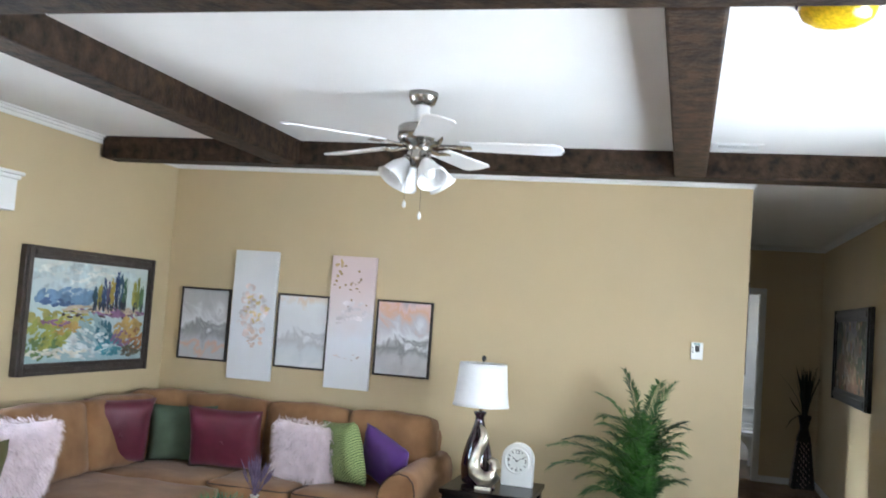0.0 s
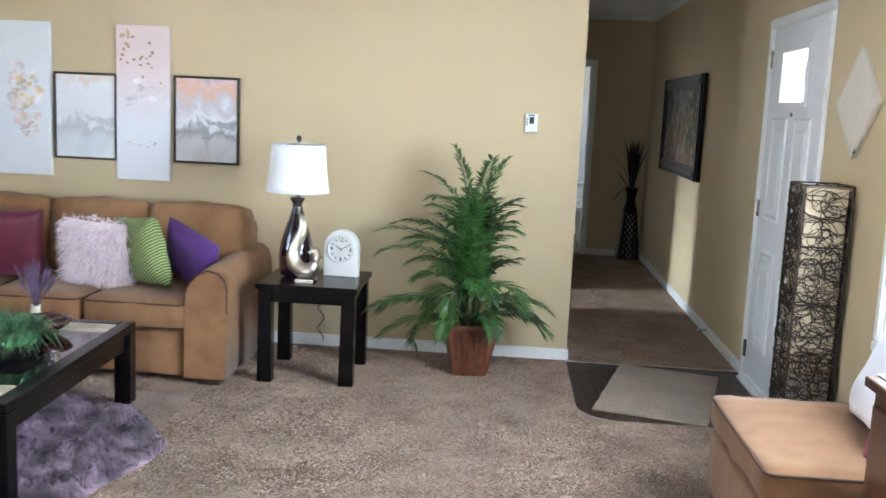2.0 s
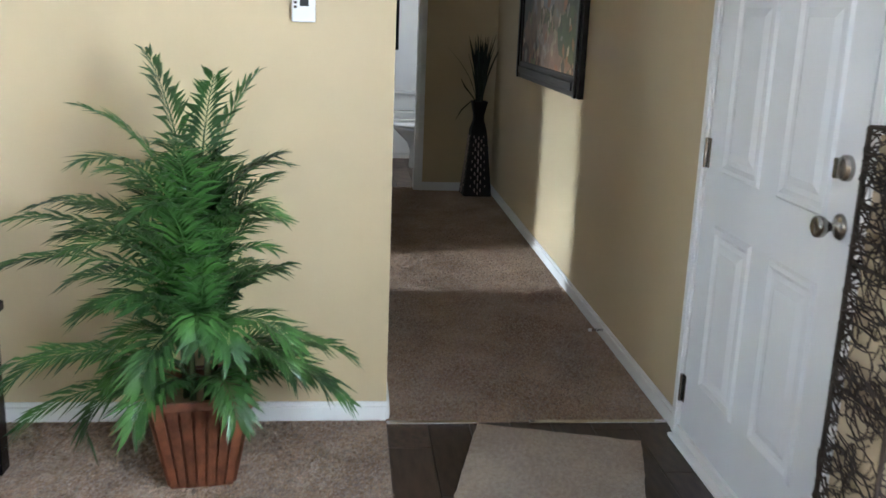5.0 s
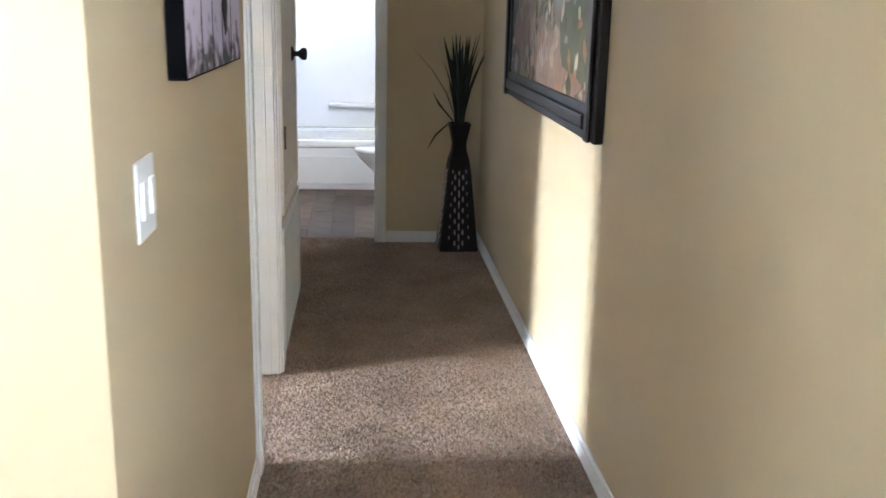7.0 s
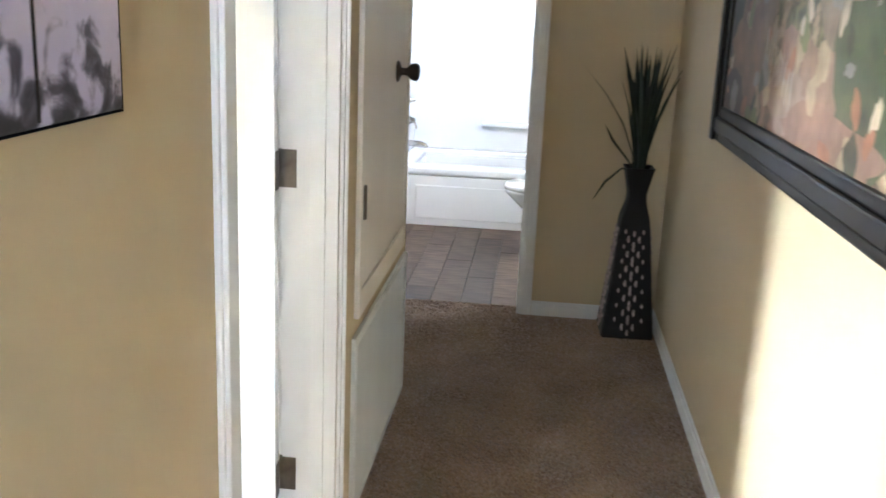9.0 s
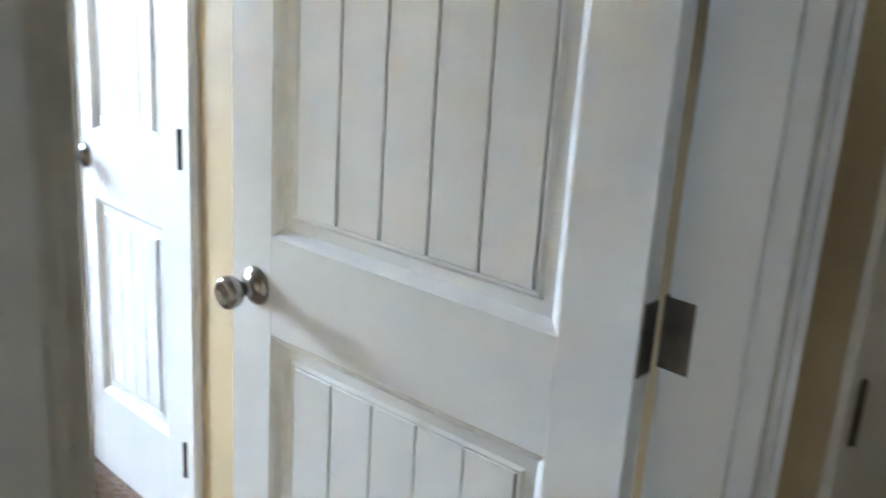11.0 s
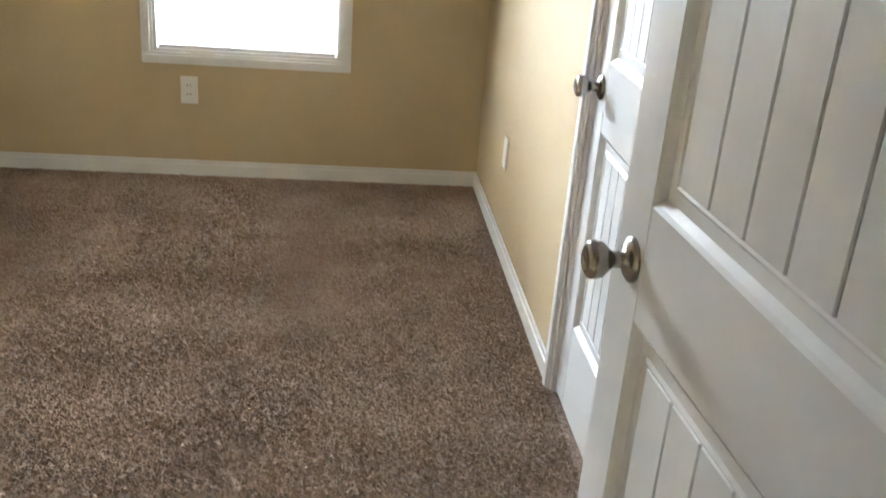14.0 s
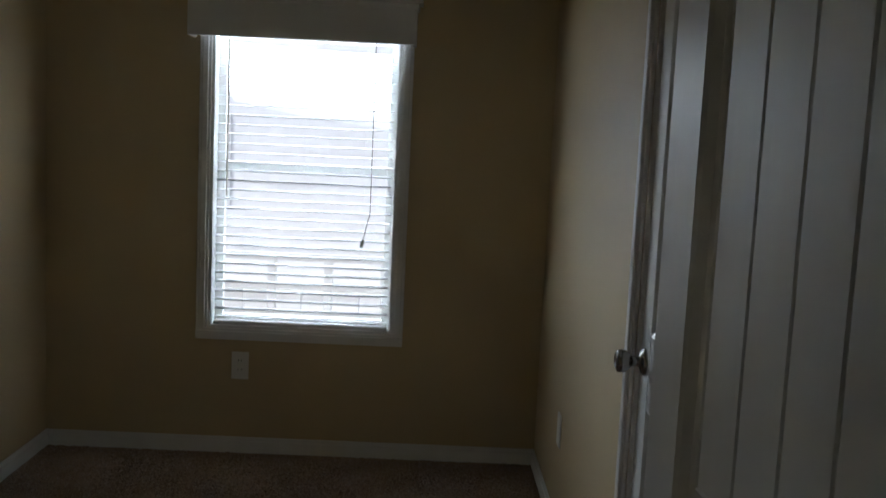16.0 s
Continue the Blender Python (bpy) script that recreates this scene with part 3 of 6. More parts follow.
coffee = thing("coffee_table", pose(-2.52, -2.04, 0, 0, 0, 2.5), "black coffee table with glass panel and stone inlay", "coffee table")
for x0, x1, y0, y1 in ((-0.365, -0.30, -0.65, 0.65), (0.30, 0.365, -0.65, 0.65), (-0.30, 0.30, -0.65, -0.59), (-0.30, 0.30, 0.59, 0.65)):
    boxpart("top_rail", (x0, x1, y0, y1, 0.385, 0.42), M_BLACKWOOD, coffee, bevel=0.004)
boxpart("glass_panel", (-0.298, 0.298, -0.42, 0.42, 0.395, 0.417), M_BLACKGLASS, coffee, "glossy black glass panel", bevel=0.001)
for s in (-1, 1):
    for i in range(4):
        for j in range(2):
            x, y = -0.297 + i * 0.149, s * 0.506 - 0.083 + j * 0.084
            boxpart("tile", (x, x + 0.146, y, y + 0.081, 0.40, 0.4185), M_TILE, coffee, bevel=0.002)
for s in (-1, 1):
    boxpart("apron", (s * 0.335 - 0.012, s * 0.335 + 0.012, -0.57, 0.57, 0.30, 0.384), M_BLACKWOOD, coffee, bevel=0.002)
    boxpart("apron", (-0.29, 0.29, s * 0.62 - 0.012, s * 0.62 + 0.012, 0.30, 0.384), M_BLACKWOOD, coffee, bevel=0.002)
    for t_ in (-1, 1):
        boxpart("leg", (s * 0.325 - 0.04, s * 0.325 + 0.04, t_ * 0.61 - 0.04, t_ * 0.61 + 0.04, 0.028, 0.3845), M_BLACKWOOD, coffee, bevel=0.005)

endt = thing("end_table", Matrix.Translation((-1.46, -0.60, 0)), "black lacquered square end table beside the sofa", "end table")
boxpart("tabletop", (-0.275, 0.275, -0.28, 0.28, 0.515, 0.545), M_BLACKWOOD, endt, bevel=0.005)
for s in (-1, 1):
    boxpart("apron", (s * 0.225 - 0.01, s * 0.225 + 0.01, -0.2, 0.2, 0.44, 0.5148), M_BLACKWOOD, endt, bevel=0.002)
    boxpart("apron", (-0.2, 0.2, s * 0.225 - 0.01, s * 0.225 + 0.01, 0.44, 0.5148), M_BLACKWOOD, endt, bevel=0.002)
    for t_ in (-1, 1):
        b = bmesh.new()
        vs = box(b, s * 0.225 - 0.036, s * 0.225 + 0.036, t_ * 0.225 - 0.036, t_ * 0.225 + 0.036, 0, 0.5145, bevel=0.005)
        for v in b.verts:
            if v.co.z < 0.25:
                v.co.x -= s * 0.006 * (0.25 - v.co.z) * 4 * (1 if abs(v.co.x) < 0.22 else -0.3)
        part("leg", b, M_BLACKWOOD, endt, "square leg flared at the foot")

# ---- lamp, clock ----
M_AUBERGINE = material("aubergine_glaze", (0.022, 0.004, 0.012), 0.08, vary=0.3, scale=5, bump=0, coat=1.0)
M_SILVER = material("silver_leaf", (0.60, 0.545, 0.44), 0.28, 0.95, vary=0.22, scale=25, bump=0.1, fine=60)
M_SHADE = material("white_linen_shade", (0.80, 0.80, 0.80), 0.85, vary=0.02, scale=30, bump=0.2, fine=500)
M_PAPER = material("pale_paper", (0.62, 0.57, 0.48), 0.8, vary=0.08, scale=30)

lamp = thing("table_lamp", Matrix.Translation((-1.575, -0.60, 0.545)), "aubergine ceramic lamp with silver curl and white shade", "table lamp")
b = bmesh.new()
lathe(b, [(0.055, 0), (0.085, 0.012), (0.088, 0.02), (0.095, 0.07), (0.097, 0.12), (0.088, 0.19), (0.066, 0.27), (0.043, 0.335), (0.029, 0.385), (0.026, 0.41), (0.040, 0.43), (0.041, 0.442), (0.018, 0.446), (0.0001, 0.447)])
part("body", b, M_AUBERGINE, lamp, "glossy dark ceramic bottle", smooth=True)
b = bmesh.new()
lathe(b, [(0.011, 0.446), (0.011, 0.50), (0.02, 0.50), (0.02, 0.53), (0.0001, 0.53)], seg=14)
part("socket", b, M_NICKEL, lamp)
b = bmesh.new()
lathe(b, [(0.176, 0.475), (0.170, 0.50), (0.158, 0.60), (0.150, 0.70), (0.147, 0.738), (0.145, 0.738), (0.148, 0.70), (0.156, 0.60), (0.168, 0.50), (0.174, 0.475), (0.176, 0.475)], seg=40)
part("shade", b, M_SHADE, lamp, "flared white drum shade", smooth=True)
for a in (0, 120, 240):
    b = bmesh.new()
    sweep(b, [(0.01, 0, 0.735), (0.147, 0, 0.735)], 0.002, 6)
    o = part("spider_arm", b, M_NICKEL, lamp)
    o.matrix_basis = pose(0, 0, 0, 0, 0, a)
b = bmesh.new()
lathe(b, [(0.003, 0.53), (0.003, 0.748), (0.006, 0.752), (0.013, 0.76), (0.015, 0.77), (0.010, 0.782), (0.0001, 0.786)], seg=14)
part("finial", b, M_BLACK, lamp, "small black ball finial", smooth=True)
curl = [(0.025, -0.088, 0.37), (0.045, -0.095, 0.345), (0.058, -0.10, 0.31), (0.052, -0.105, 0.265), (0.032, -0.108, 0.22), (0.014, -0.112, 0.175), (0.006, -0.115, 0.13), (0.02, -0.118, 0.085), (0.06, -0.12, 0.055), (0.105, -0.12, 0.055), (0.14, -0.118, 0.09), (0.15, -0.115, 0.13), (0.135, -0.112, 0.165), (0.108, -0.11, 0.175), (0.095, -0.11, 0.16), (0.103, -0.11, 0.147)]
b = bmesh.new()
sweep(b, curl, [0.005, 0.017, 0.025, 0.028, 0.030, 0.033, 0.037, 0.042, 0.046, 0.046, 0.038, 0.030, 0.021, 0.015, 0.011, 0.004], 14)
part("curl", b, M_SILVER, lamp, "silver leaf swan-neck curl", smooth=True)
boxpart("plinth", (0.02, 0.14, -0.155, -0.085, 0.0, 0.016), M_AUBERGINE, lamp, bevel=0.004)
boxpart("tag", (0.035, 0.13, -0.185, -0.158, 0.0, 0.014), M_PAPER, lamp, "small paper price tag", bevel=0.001)
b = bmesh.new()
cordpts = [(0.0, 0.09, 0.005), (0.05, 0.26, 0.006), (0.08, 0.33, 0.0)] + [(0.08 + 0.02 * math.sin(k * 1.1), 0.345 + 0.012 * math.cos(k * 1.1), -0.03 - k * 0.022) for k in range(20)]
sweep(b, cordpts, 0.0035, 6)
part("cord", b, M_BLACK, lamp, "dark coiled power cord")

M_CLOCKBODY = material("white_lacquer", (0.74, 0.74, 0.72), 0.3, vary=0.03, bump=0.03)
M_DIAL = material("pearl_dial", (0.70, 0.71, 0.68), 0.35, vary=0.06, scale=20, bump=0)


def lettering(parent, body, size, mat, m, label=""):
    cu = bpy.data.curves.new("lettering", "FONT")
    cu.body, cu.size, cu.align_x, cu.align_y, cu.extrude = body, size, "CENTER", "CENTER", 0.0006
    tmp = new("lettering", cu)
    me = bpy.data.meshes.new_from_object(tmp.evaluated_get(bpy.context.evaluated_depsgraph_get()))
    bpy.data.objects.remove(tmp)
    me.materials.append(mat)
    ob = new("numeral", me)
    ob.parent, ob.matrix_basis = parent, m
    if label:
        ob["label"] = label
    return ob


clock = thing("mantel_clock", pose(-1.335, -0.50, 0.545, 0, 0, -6), "white arched mantel clock with a silver dial", "clock")
b = bmesh.new()
outline = [(-0.098, 0), (-0.098, 0.165)] + [(-0.098 * math.cos(radians(a)), 0.165 + 0.098 * math.sin(radians(a))) for a in range(12, 180, 12)] + [(0.098, 0.165), (0.098, 0)]
fr, bk = [b.verts.new((x, -0.03, z)) for x, z in outline], [b.verts.new((x, 0.03, z)) for x, z in outline]
b.faces.new(fr)
b.faces.new(bk[::-1])
for i in range(len(outline)):
    j = (i + 1) % len(outline)
    b.faces.new((fr[j], fr[i], bk[i], bk[j]))
bmesh.ops.bevel(b, geom=[e for e in b.edges if abs(e.verts[0].co.y - e.verts[1].co.y) < 1e-5], offset=0.006, segments=2, affect="EDGES")
part("case", b, M_CLOCKBODY, clock)
face = pose(0, -0.031, 0.155, 90, 0, 0)
b = bmesh.new()
lathe(b, [(0.080, -0.002), (0.080, 0.006), (0.072, 0.007), (0.069, 0.002), (0.069, -0.002)], face, 40)
part("bezel", b, M_CLOCKBODY, clock, smooth=True)
b = bmesh.new()
tube(b, 0.0695, 0.0695, -0.001, 0.001, face, 40)
part("dial", b, M_DIAL, clock)
for h_ in range(1, 13):
    a = radians(90 - h_ * 30)
    at_ = pose(0.054 * math.cos(a), -0.0325, 0.155 + 0.054 * math.sin(a), 90, 0, 0)
    if h_ % 3 == 0:
        lettering(clock, str(h_), 0.034, M_BLACK, at_)
    else:
        boxpart("hour_bar", (-0.0022, 0.0022, -0.0006, 0.0006, -0.007, 0.007), M_BLACK, clock, bevel=0).matrix_basis = pose(0.057 * math.cos(a), -0.0325, 0.155 + 0.057 * math.sin(a), 0, h_ * 30, 0)
for ang, ln, w in ((305, 0.036, 0.004), (62, 0.054, 0.003)):
    boxpart("pointer", (-w / 2, w / 2, -0.002, 0.0, -0.008, ln), M_BLACK, clock, "slim black clock pointer", bevel=0).matrix_basis = pose(0, -0.0335, 0.155, 0, ang, 0)

# ---- potted palm ----
M_FROND = material("palm_leaf", (0.013, 0.044, 0.011), 0.38, vary=0.0, scale=7, bump=0.05, colour2=(0.075, 0.190, 0.036), random=0.35)
M_STEM = material("palm_stem", (0.06, 0.075, 0.025), 0.6, vary=0.2)
M_WICKERPOT = material("red_brown_basket", (0.075, 0.022, 0.010), 0.45, scale=20, bump=0.3, fine=60, colour2=(0.17, 0.058, 0.025), random=0.2)
M_SOIL = material("dark_soil", (0.02, 0.015, 0.01), 0.95, vary=0.4, scale=30, bump=0.8, fine=60)

palm = thing("potted_palm", pose(-0.595, -0.40, 0, 0, 0, 8) @ Matrix.Diagonal((1, 1, 0.97, 1)), "green areca palm in a red-brown square basket", "plant")
b = bmesh.new()
for z0, z1, r0, r1 in ((0.0, 0.31, 0.094, 0.142),):
    lathe(b, [(r0 * 1.38, z0), (r1 * 1.38, z1), (r1 * 1.38 - 0.02, z1), (r1 * 1.38 - 0.03, z1 - 0.04)], pose(0, 0, 0, 0, 0, 45), 4)
pot = part("pot", b, M_WICKERPOT, palm, "tapered square basket pot")
for s in range(4):
    for i in range(7):
        u = -0.85 + i * 0.283
        b = bmesh.new()
        r0, r1 = 0.094, 0.142
        for sgn in (1,):
            q = [(u * r0 - 0.011, -r0 - 0.001, 0.012), (u * r0 + 0.011, -r0 - 0.001, 0.012), (u * r1 + 0.016, -r1 - 0.0035, 0.285), (u * r1 - 0.016, -r1 - 0.0035, 0.285)]
            f1_ = [b.verts.new(p) for p in q]
            f2_ = [b.verts.new((p[0], p[1] - 0.006, p[2])) for p in q]
            b.faces.new(f2_)
            for k in range(4):
                b.faces.new((f1_[k], f1_[(k + 1) % 4], f2_[(k + 1) % 4], f2_[k]))
        o = part("slat", b, M_WICKERPOT, pot)
        o.matrix_basis = pose(0, 0, 0, 0, 0, s * 90)
    b = bmesh.new()
    box(b, -0.150, 0.150, -0.153, -0.139, 0.283, 0.315, bevel=0.004)
    o = part("rim", b, M_WICKERPOT, pot)
    o.matrix_basis = pose(0, 0, 0, 0, 0, s * 90)
boxpart("soil", (-0.12, 0.12, -0.12, 0.12, 0.24, 0.265), M_SOIL, palm)
rng = random.Random(11)


def frond(turn, lean, length, droop, base_h, leaflet):
    """One feather leaf: a bent rib and two rows of narrow leaflets."""
    b = bmesh.new()
    pts = []
    p, ang = Vector((0.03 * math.cos(turn), 0.03 * math.sin(turn), base_h)), lean
    steps = 29
    for k in range(steps + 1):
        pts.append(p.copy())
        p += Vector((math.cos(turn) * math.cos(ang), math.sin(turn) * math.cos(ang), math.sin(ang))) * (length / steps)
        ang -= droop / steps * (0.4 + 1.4 * k / steps)
    sweep(b, pts, [0.0045 * (1 - 0.75 * i / steps) for i in range(steps + 1)], 5)
    for k in range(5, steps + 1):
        f = k / steps
        d = (pts[k] - pts[k - 1]).normalized()
        side = d.cross(Vector((0, 0, 1)))
        side = side.normalized() if side.length > 0.05 else Vector((-math.sin(turn), math.cos(turn), 0))
        up = side.cross(d).normalized()
        for off in (rng.uniform(0, 0.3),):
            for s in (-1, 1):
                ln = leaflet * (0.55 + 0.75 * math.sin(math.pi * min(1, 0.18 + f * 0.8))) * rng.uniform(0.8, 1.12)
                root = pts[k - 1].lerp(pts[k], off)
                way = (side * s * (1.0 - 0.45 * f) + d * (0.55 + 0.5 * f) + up * rng.uniform(0.05, 0.3)).normalized()
                w = d.cross(way).cross(way).normalized() * 0.0080
                a1 = root + way * ln * 0.45 + Vector((0, 0, -0.004))
                tip = root + way * ln + Vector((0, 0, -0.32 * ln * rng.uniform(0.5, 1.3)))
                fold = up * 0.0022
                v = [b.verts.new(root), b.verts.new(a1 + w), b.verts.new(tip), b.verts.new(a1 - w), b.verts.new(a1 + fold)]
                b.faces.new((v[0], v[1], v[4]))
                b.faces.new((v[1], v[2], v[4]))
                b.faces.new((v[2], v[3], v[4]))
                b.faces.new((v[3], v[0], v[4]))
    return b


for k in range(34):
    # upright crown, slim towards the hall and the wall
    turn = k * 2.399 + rng.uniform(-0.3, 0.3)
    tight = math.sin(turn) > 0.25 or math.cos(turn) > 0.0
    lean = radians(rng.uniform(70, 87) if tight else rng.uniform(48, 84))
    part("frond", frond(turn, lean, rng.uniform(0.30, 0.42) if tight else rng.uniform(0.34, 0.50), radians(rng.uniform(50, 100)), 0.40 + 0.40 * (k + 0.5) / 34, 0.105 if tight else 0.125), M_FROND, palm)
for k in range(12):
    # skirt over the pot
    turn = math.pi + 0.25 + (k + 0.5) / 12 * (math.pi - 0.5) + rng.uniform(-0.2, 0.2)
    part("frond", frond(turn, radians(rng.uniform(25, 70)), rng.uniform(0.26, 0.40), radians(rng.uniform(80, 150)), rng.uniform(0.30, 0.52), 0.115), M_FROND, palm)
for turn, lean_, ln, droop_, base_ in ((3.05, 42, 0.58, 60, 0.66), (3.25, 34, 0.56, 60, 0.62), (2.95, 50, 0.50, 70, 0.70), (3.45, 30, 0.56, 70, 0.38), (3.1, 26, 0.60, 60, 0.34), (3.3, 16, 0.52, 60, 0.30), (0.0, 34, 0.48, 75, 0.34), (-0.3, 26, 0.48, 80, 0.32), (0.1, 18, 0.46, 80, 0.33), (-0.5, 38, 0.42, 85, 0.34), (-0.15, 44, 0.38, 75, 0.36), (-0.2, 72, 0.36, 50, 0.78), (4.5, 74, 0.46, 62, 0.80), (3.4, 76, 0.48, 55, 0.82), (0.2, 82, 0.46, 30, 0.86), (2.6, 86, 0.50, 25, 0.86), (5.4, 72, 0.40, 70, 0.68), (3.4, 28, 0.42, 130, 0.30), (5.0, 80, 0.50, 30, 0.84)):
    part("frond", frond(turn, radians(lean_), ln, radians(droop_), base_, 0.115), M_FROND, palm)
for k in range(6):
    b = bmesh.new()
    a = k * 1.05
    sweep(b, [(0.04 * math.cos(a), 0.04 * math.sin(a), 0.25), (0.05 * math.cos(a), 0.05 * math.sin(a), 0.5), (0.035 * math.cos(a), 0.035 * math.sin(a), 0.80)], [0.011, 0.008, 0.004], 7)
    part("stem", b, M_STEM, palm, smooth=True)

# ---- paintings ----


def art_material(name, stops, scale=3.0, distort=1.2, along=(0, 0, 1), weight=0.5, fine=18.0, rough=0.6, low=0.0, high=1.0, detail=6):
    """A painted surface: colour bands along one way, broken up by brush-like noise."""
    m = bpy.data.materials.new(name)
    m.use_nodes = True
    n, l = m.node_tree.nodes, m.node_tree.links
    b = n["Principled BSDF"]
    b.inputs["Roughness"].default_value = rough
    tc, sep = n.new("ShaderNodeTexCoord"), n.new("ShaderNodeVectorMath")
    sep.operation = "DOT_PRODUCT"
    sep.inputs[1].default_value = along
    l.new(tc.outputs["Object"], sep.inputs[0])
    mr = n.new("ShaderNodeMapRange")
    mr.inputs["From Min"].default_value, mr.inputs["From Max"].default_value = low, high
    l.new(sep.outputs["Value"], mr.inputs["Value"])
    ns = n.new("ShaderNodeTexNoise")
    ns.inputs["Scale"].default_value, ns.inputs["Detail"].default_value, ns.inputs["Distortion"].default_value = scale, detail, distort
    l.new(tc.outputs["Object"], ns.inputs["Vector"])
    add, sub = n.new("ShaderNodeMath"), n.new("ShaderNodeMath")
    sub.operation, sub.inputs[1].default_value = "SUBTRACT", 0.5
    l.new(ns.outputs[0], sub.inputs[0])
    add.operation, add.inputs[1].default_value = "MULTIPLY_ADD", weight * 2
    l.new(sub.outputs[0], add.inputs[0])
    l.new(mr.outputs[0], add.inputs[2])
    ramp = n.new("ShaderNodeValToRGB")
    while len(ramp.color_ramp.elements) < len(stops):
        ramp.color_ramp.elements.new(0.5)
    for e, (p, c) in zip(ramp.color_ramp.elements, stops):
        e.position, e.color = p, (*c, 1)
    l.new(add.outputs[0], ramp.inputs[0])
    l.new(ramp.outputs[0], b.inputs["Base Color"])
    f, bp = n.new("ShaderNodeTexNoise"), n.new("ShaderNodeBump")
    f.inputs["Scale"].default_value = fine * 10
    l.new(tc.outputs["Object"], f.inputs["Vector"])
    bp.inputs["Strength"].default_value, bp.inputs["Distance"].default_value = 0.15, 0.002
    l.new(f.outputs[0], bp.inputs["Height"])
    l.new(bp.outputs[0], b.inputs["Normal"])
    return m


def framed_picture(name, m, w, h, art, frame_mat, rail, deep, label, lip=None, category="picture"):
    """Faces -y in its own space, centred, its back at y = 0."""
    ob = thing(name, m, label, category)
    for x0, x1, z0, z1 in ((-w / 2, -w / 2 + rail, -h / 2, h / 2), (w / 2 - rail, w / 2, -h / 2, h / 2), (-w / 2 + rail, w / 2 - rail, -h / 2, -h / 2 + rail), (-w / 2 + rail, w / 2 - rail, h / 2 - rail, h / 2)):
        b = bmesh.new()
        box(b, x0, x1, -deep, -0.001, z0, z1, bevel=min(0.006, rail * 0.3))
        if lip:
            g = rail * 0.28
            vert = (z1 - z0) > (x1 - x0)
            box(b, x0 + (g if vert else 0), x1 - (g if vert else 0), -deep - lip, -deep, z0 + (0 if vert else g), z1 - (0 if vert else g), bevel=lip * 0.5)
        part("frame_rail", b, frame_mat, ob)
    boxpart("canvas", (-w / 2 + rail * 0.95, w / 2 - rail * 0.95, -deep * 0.7, -deep * 0.35, -h / 2 + rail * 0.95, h / 2 - rail * 0.95), art, ob, "painted picture surface", bevel=0)
    return ob


def canvas_panel(name, m, w, h, art, label, deep=0.03):
    ob = thing(name, m, label, "picture")
    boxpart("canvas", (-w / 2, w / 2, -deep, -0.001, -h / 2, h / 2), art, ob, bevel=0.003)
    return ob


GREY, WHITE, PINK, PEACH, GOLD, CLOUD = (0.30, 0.30, 0.31), (0.72, 0.73, 0.75), (0.70, 0.50, 0.48), (0.68, 0.33, 0.16), (0.55, 0.38, 0.17), (0.52, 0.52, 0.54)
A_MIST1 = art_material("misty_abstract_peach_low", [(0.0, (0.55, 0.52, 0.52)), (0.16, CLOUD), (0.24, (0.66, 0.44, 0.34)), (0.30, CLOUD), (0.47, GREY), (0.56, WHITE), (0.72, CLOUD), (1, (0.4, 0.41, 0.42))], 4.2, 1.6, detail=3, weight=0.42, low=-0.27, high=0.27)
A_MIST2 = art_material("pale_cloud_abstract", [(0.0, WHITE), (0.3, (0.62, 0.65, 0.68)), (0.42, CLOUD), (0.5, WHITE), (0.82, (0.75, 0.76, 0.78)), (0.92, (0.72, 0.6, 0.5)), (1, WHITE)], 4.0, 1.6, detail=3, weight=0.42, low=-0.27, high=0.27)
A_MIST3 = art_material("misty_abstract_orange_sky", [(0.0, (0.62, 0.62, 0.64)), (0.3, CLOUD), (0.42, GREY), (0.5, WHITE), (0.66, (0.55, 0.52, 0.55)), (0.82, (0.68, 0.42, 0.30)), (0.88, PINK), (1, (0.42, 0.38, 0.38))], 4.2, 1.6, detail=3, weight=0.42, low=-0.27, high=0.27)
A_TALL1 = art_material("white_panel_soft_wash", [(0.0, WHITE), (0.4, (0.74, 0.76, 0.80)), (0.7, (0.76, 0.77, 0.79)), (1, WHITE)], 4.0, 0.6, detail=2, weight=0.3, low=-0.5, high=0.5)
A_TALL2 = art_material("pink_white_panel_gold_flecks", [(0.0, WHITE), (0.46, (0.74, 0.75, 0.80)), (0.60, (0.73, 0.66, 0.67)), (0.80, (0.72, 0.58, 0.57)), (1, (0.71, 0.57, 0.56))], 4.0, 0.5, detail=2, weight=0.14, low=-0.6, high=0.47)
A_VILLAGE = art_material("dim_village_painting", [(0.0, (0.10, 0.06, 0.03)), (0.2, (0.36, 0.20, 0.13)), (0.34, (0.05, 0.035, 0.02)), (0.43, (0.40, 0.29, 0.18)), (0.5, (0.07, 0.06, 0.025)), (0.58, (0.22, 0.20, 0.09)), (0.68, (0.05, 0.045, 0.03)), (0.8, (0.30, 0.26, 0.21)), (1, (0.42, 0.42, 0.42))], 5.5, 0.3, weight=0.75, low=-0.45, high=0.45)
A_LILAC = art_material("lilac_weathered_boards", [(0.0, (0.03, 0.028, 0.035)), (0.05, (0.10, 0.09, 0.12)), (0.11, (0.55, 0.49, 0.62)), (0.5, (0.68, 0.62, 0.73)), (1, (0.60, 0.54, 0.66))], 22.0, 0.6, weight=0.26, low=-0.34, high=0.4)
M_DARKFRAME = material("dark_grey_brown_frame", (0.055, 0.042, 0.036), 0.5, vary=0.25, scale=20, bump=0.15, fine=40)
M_THINFRAME = material("thin_dark_frame", (0.03, 0.022, 0.018), 0.4, vary=0.2, bump=0.05)

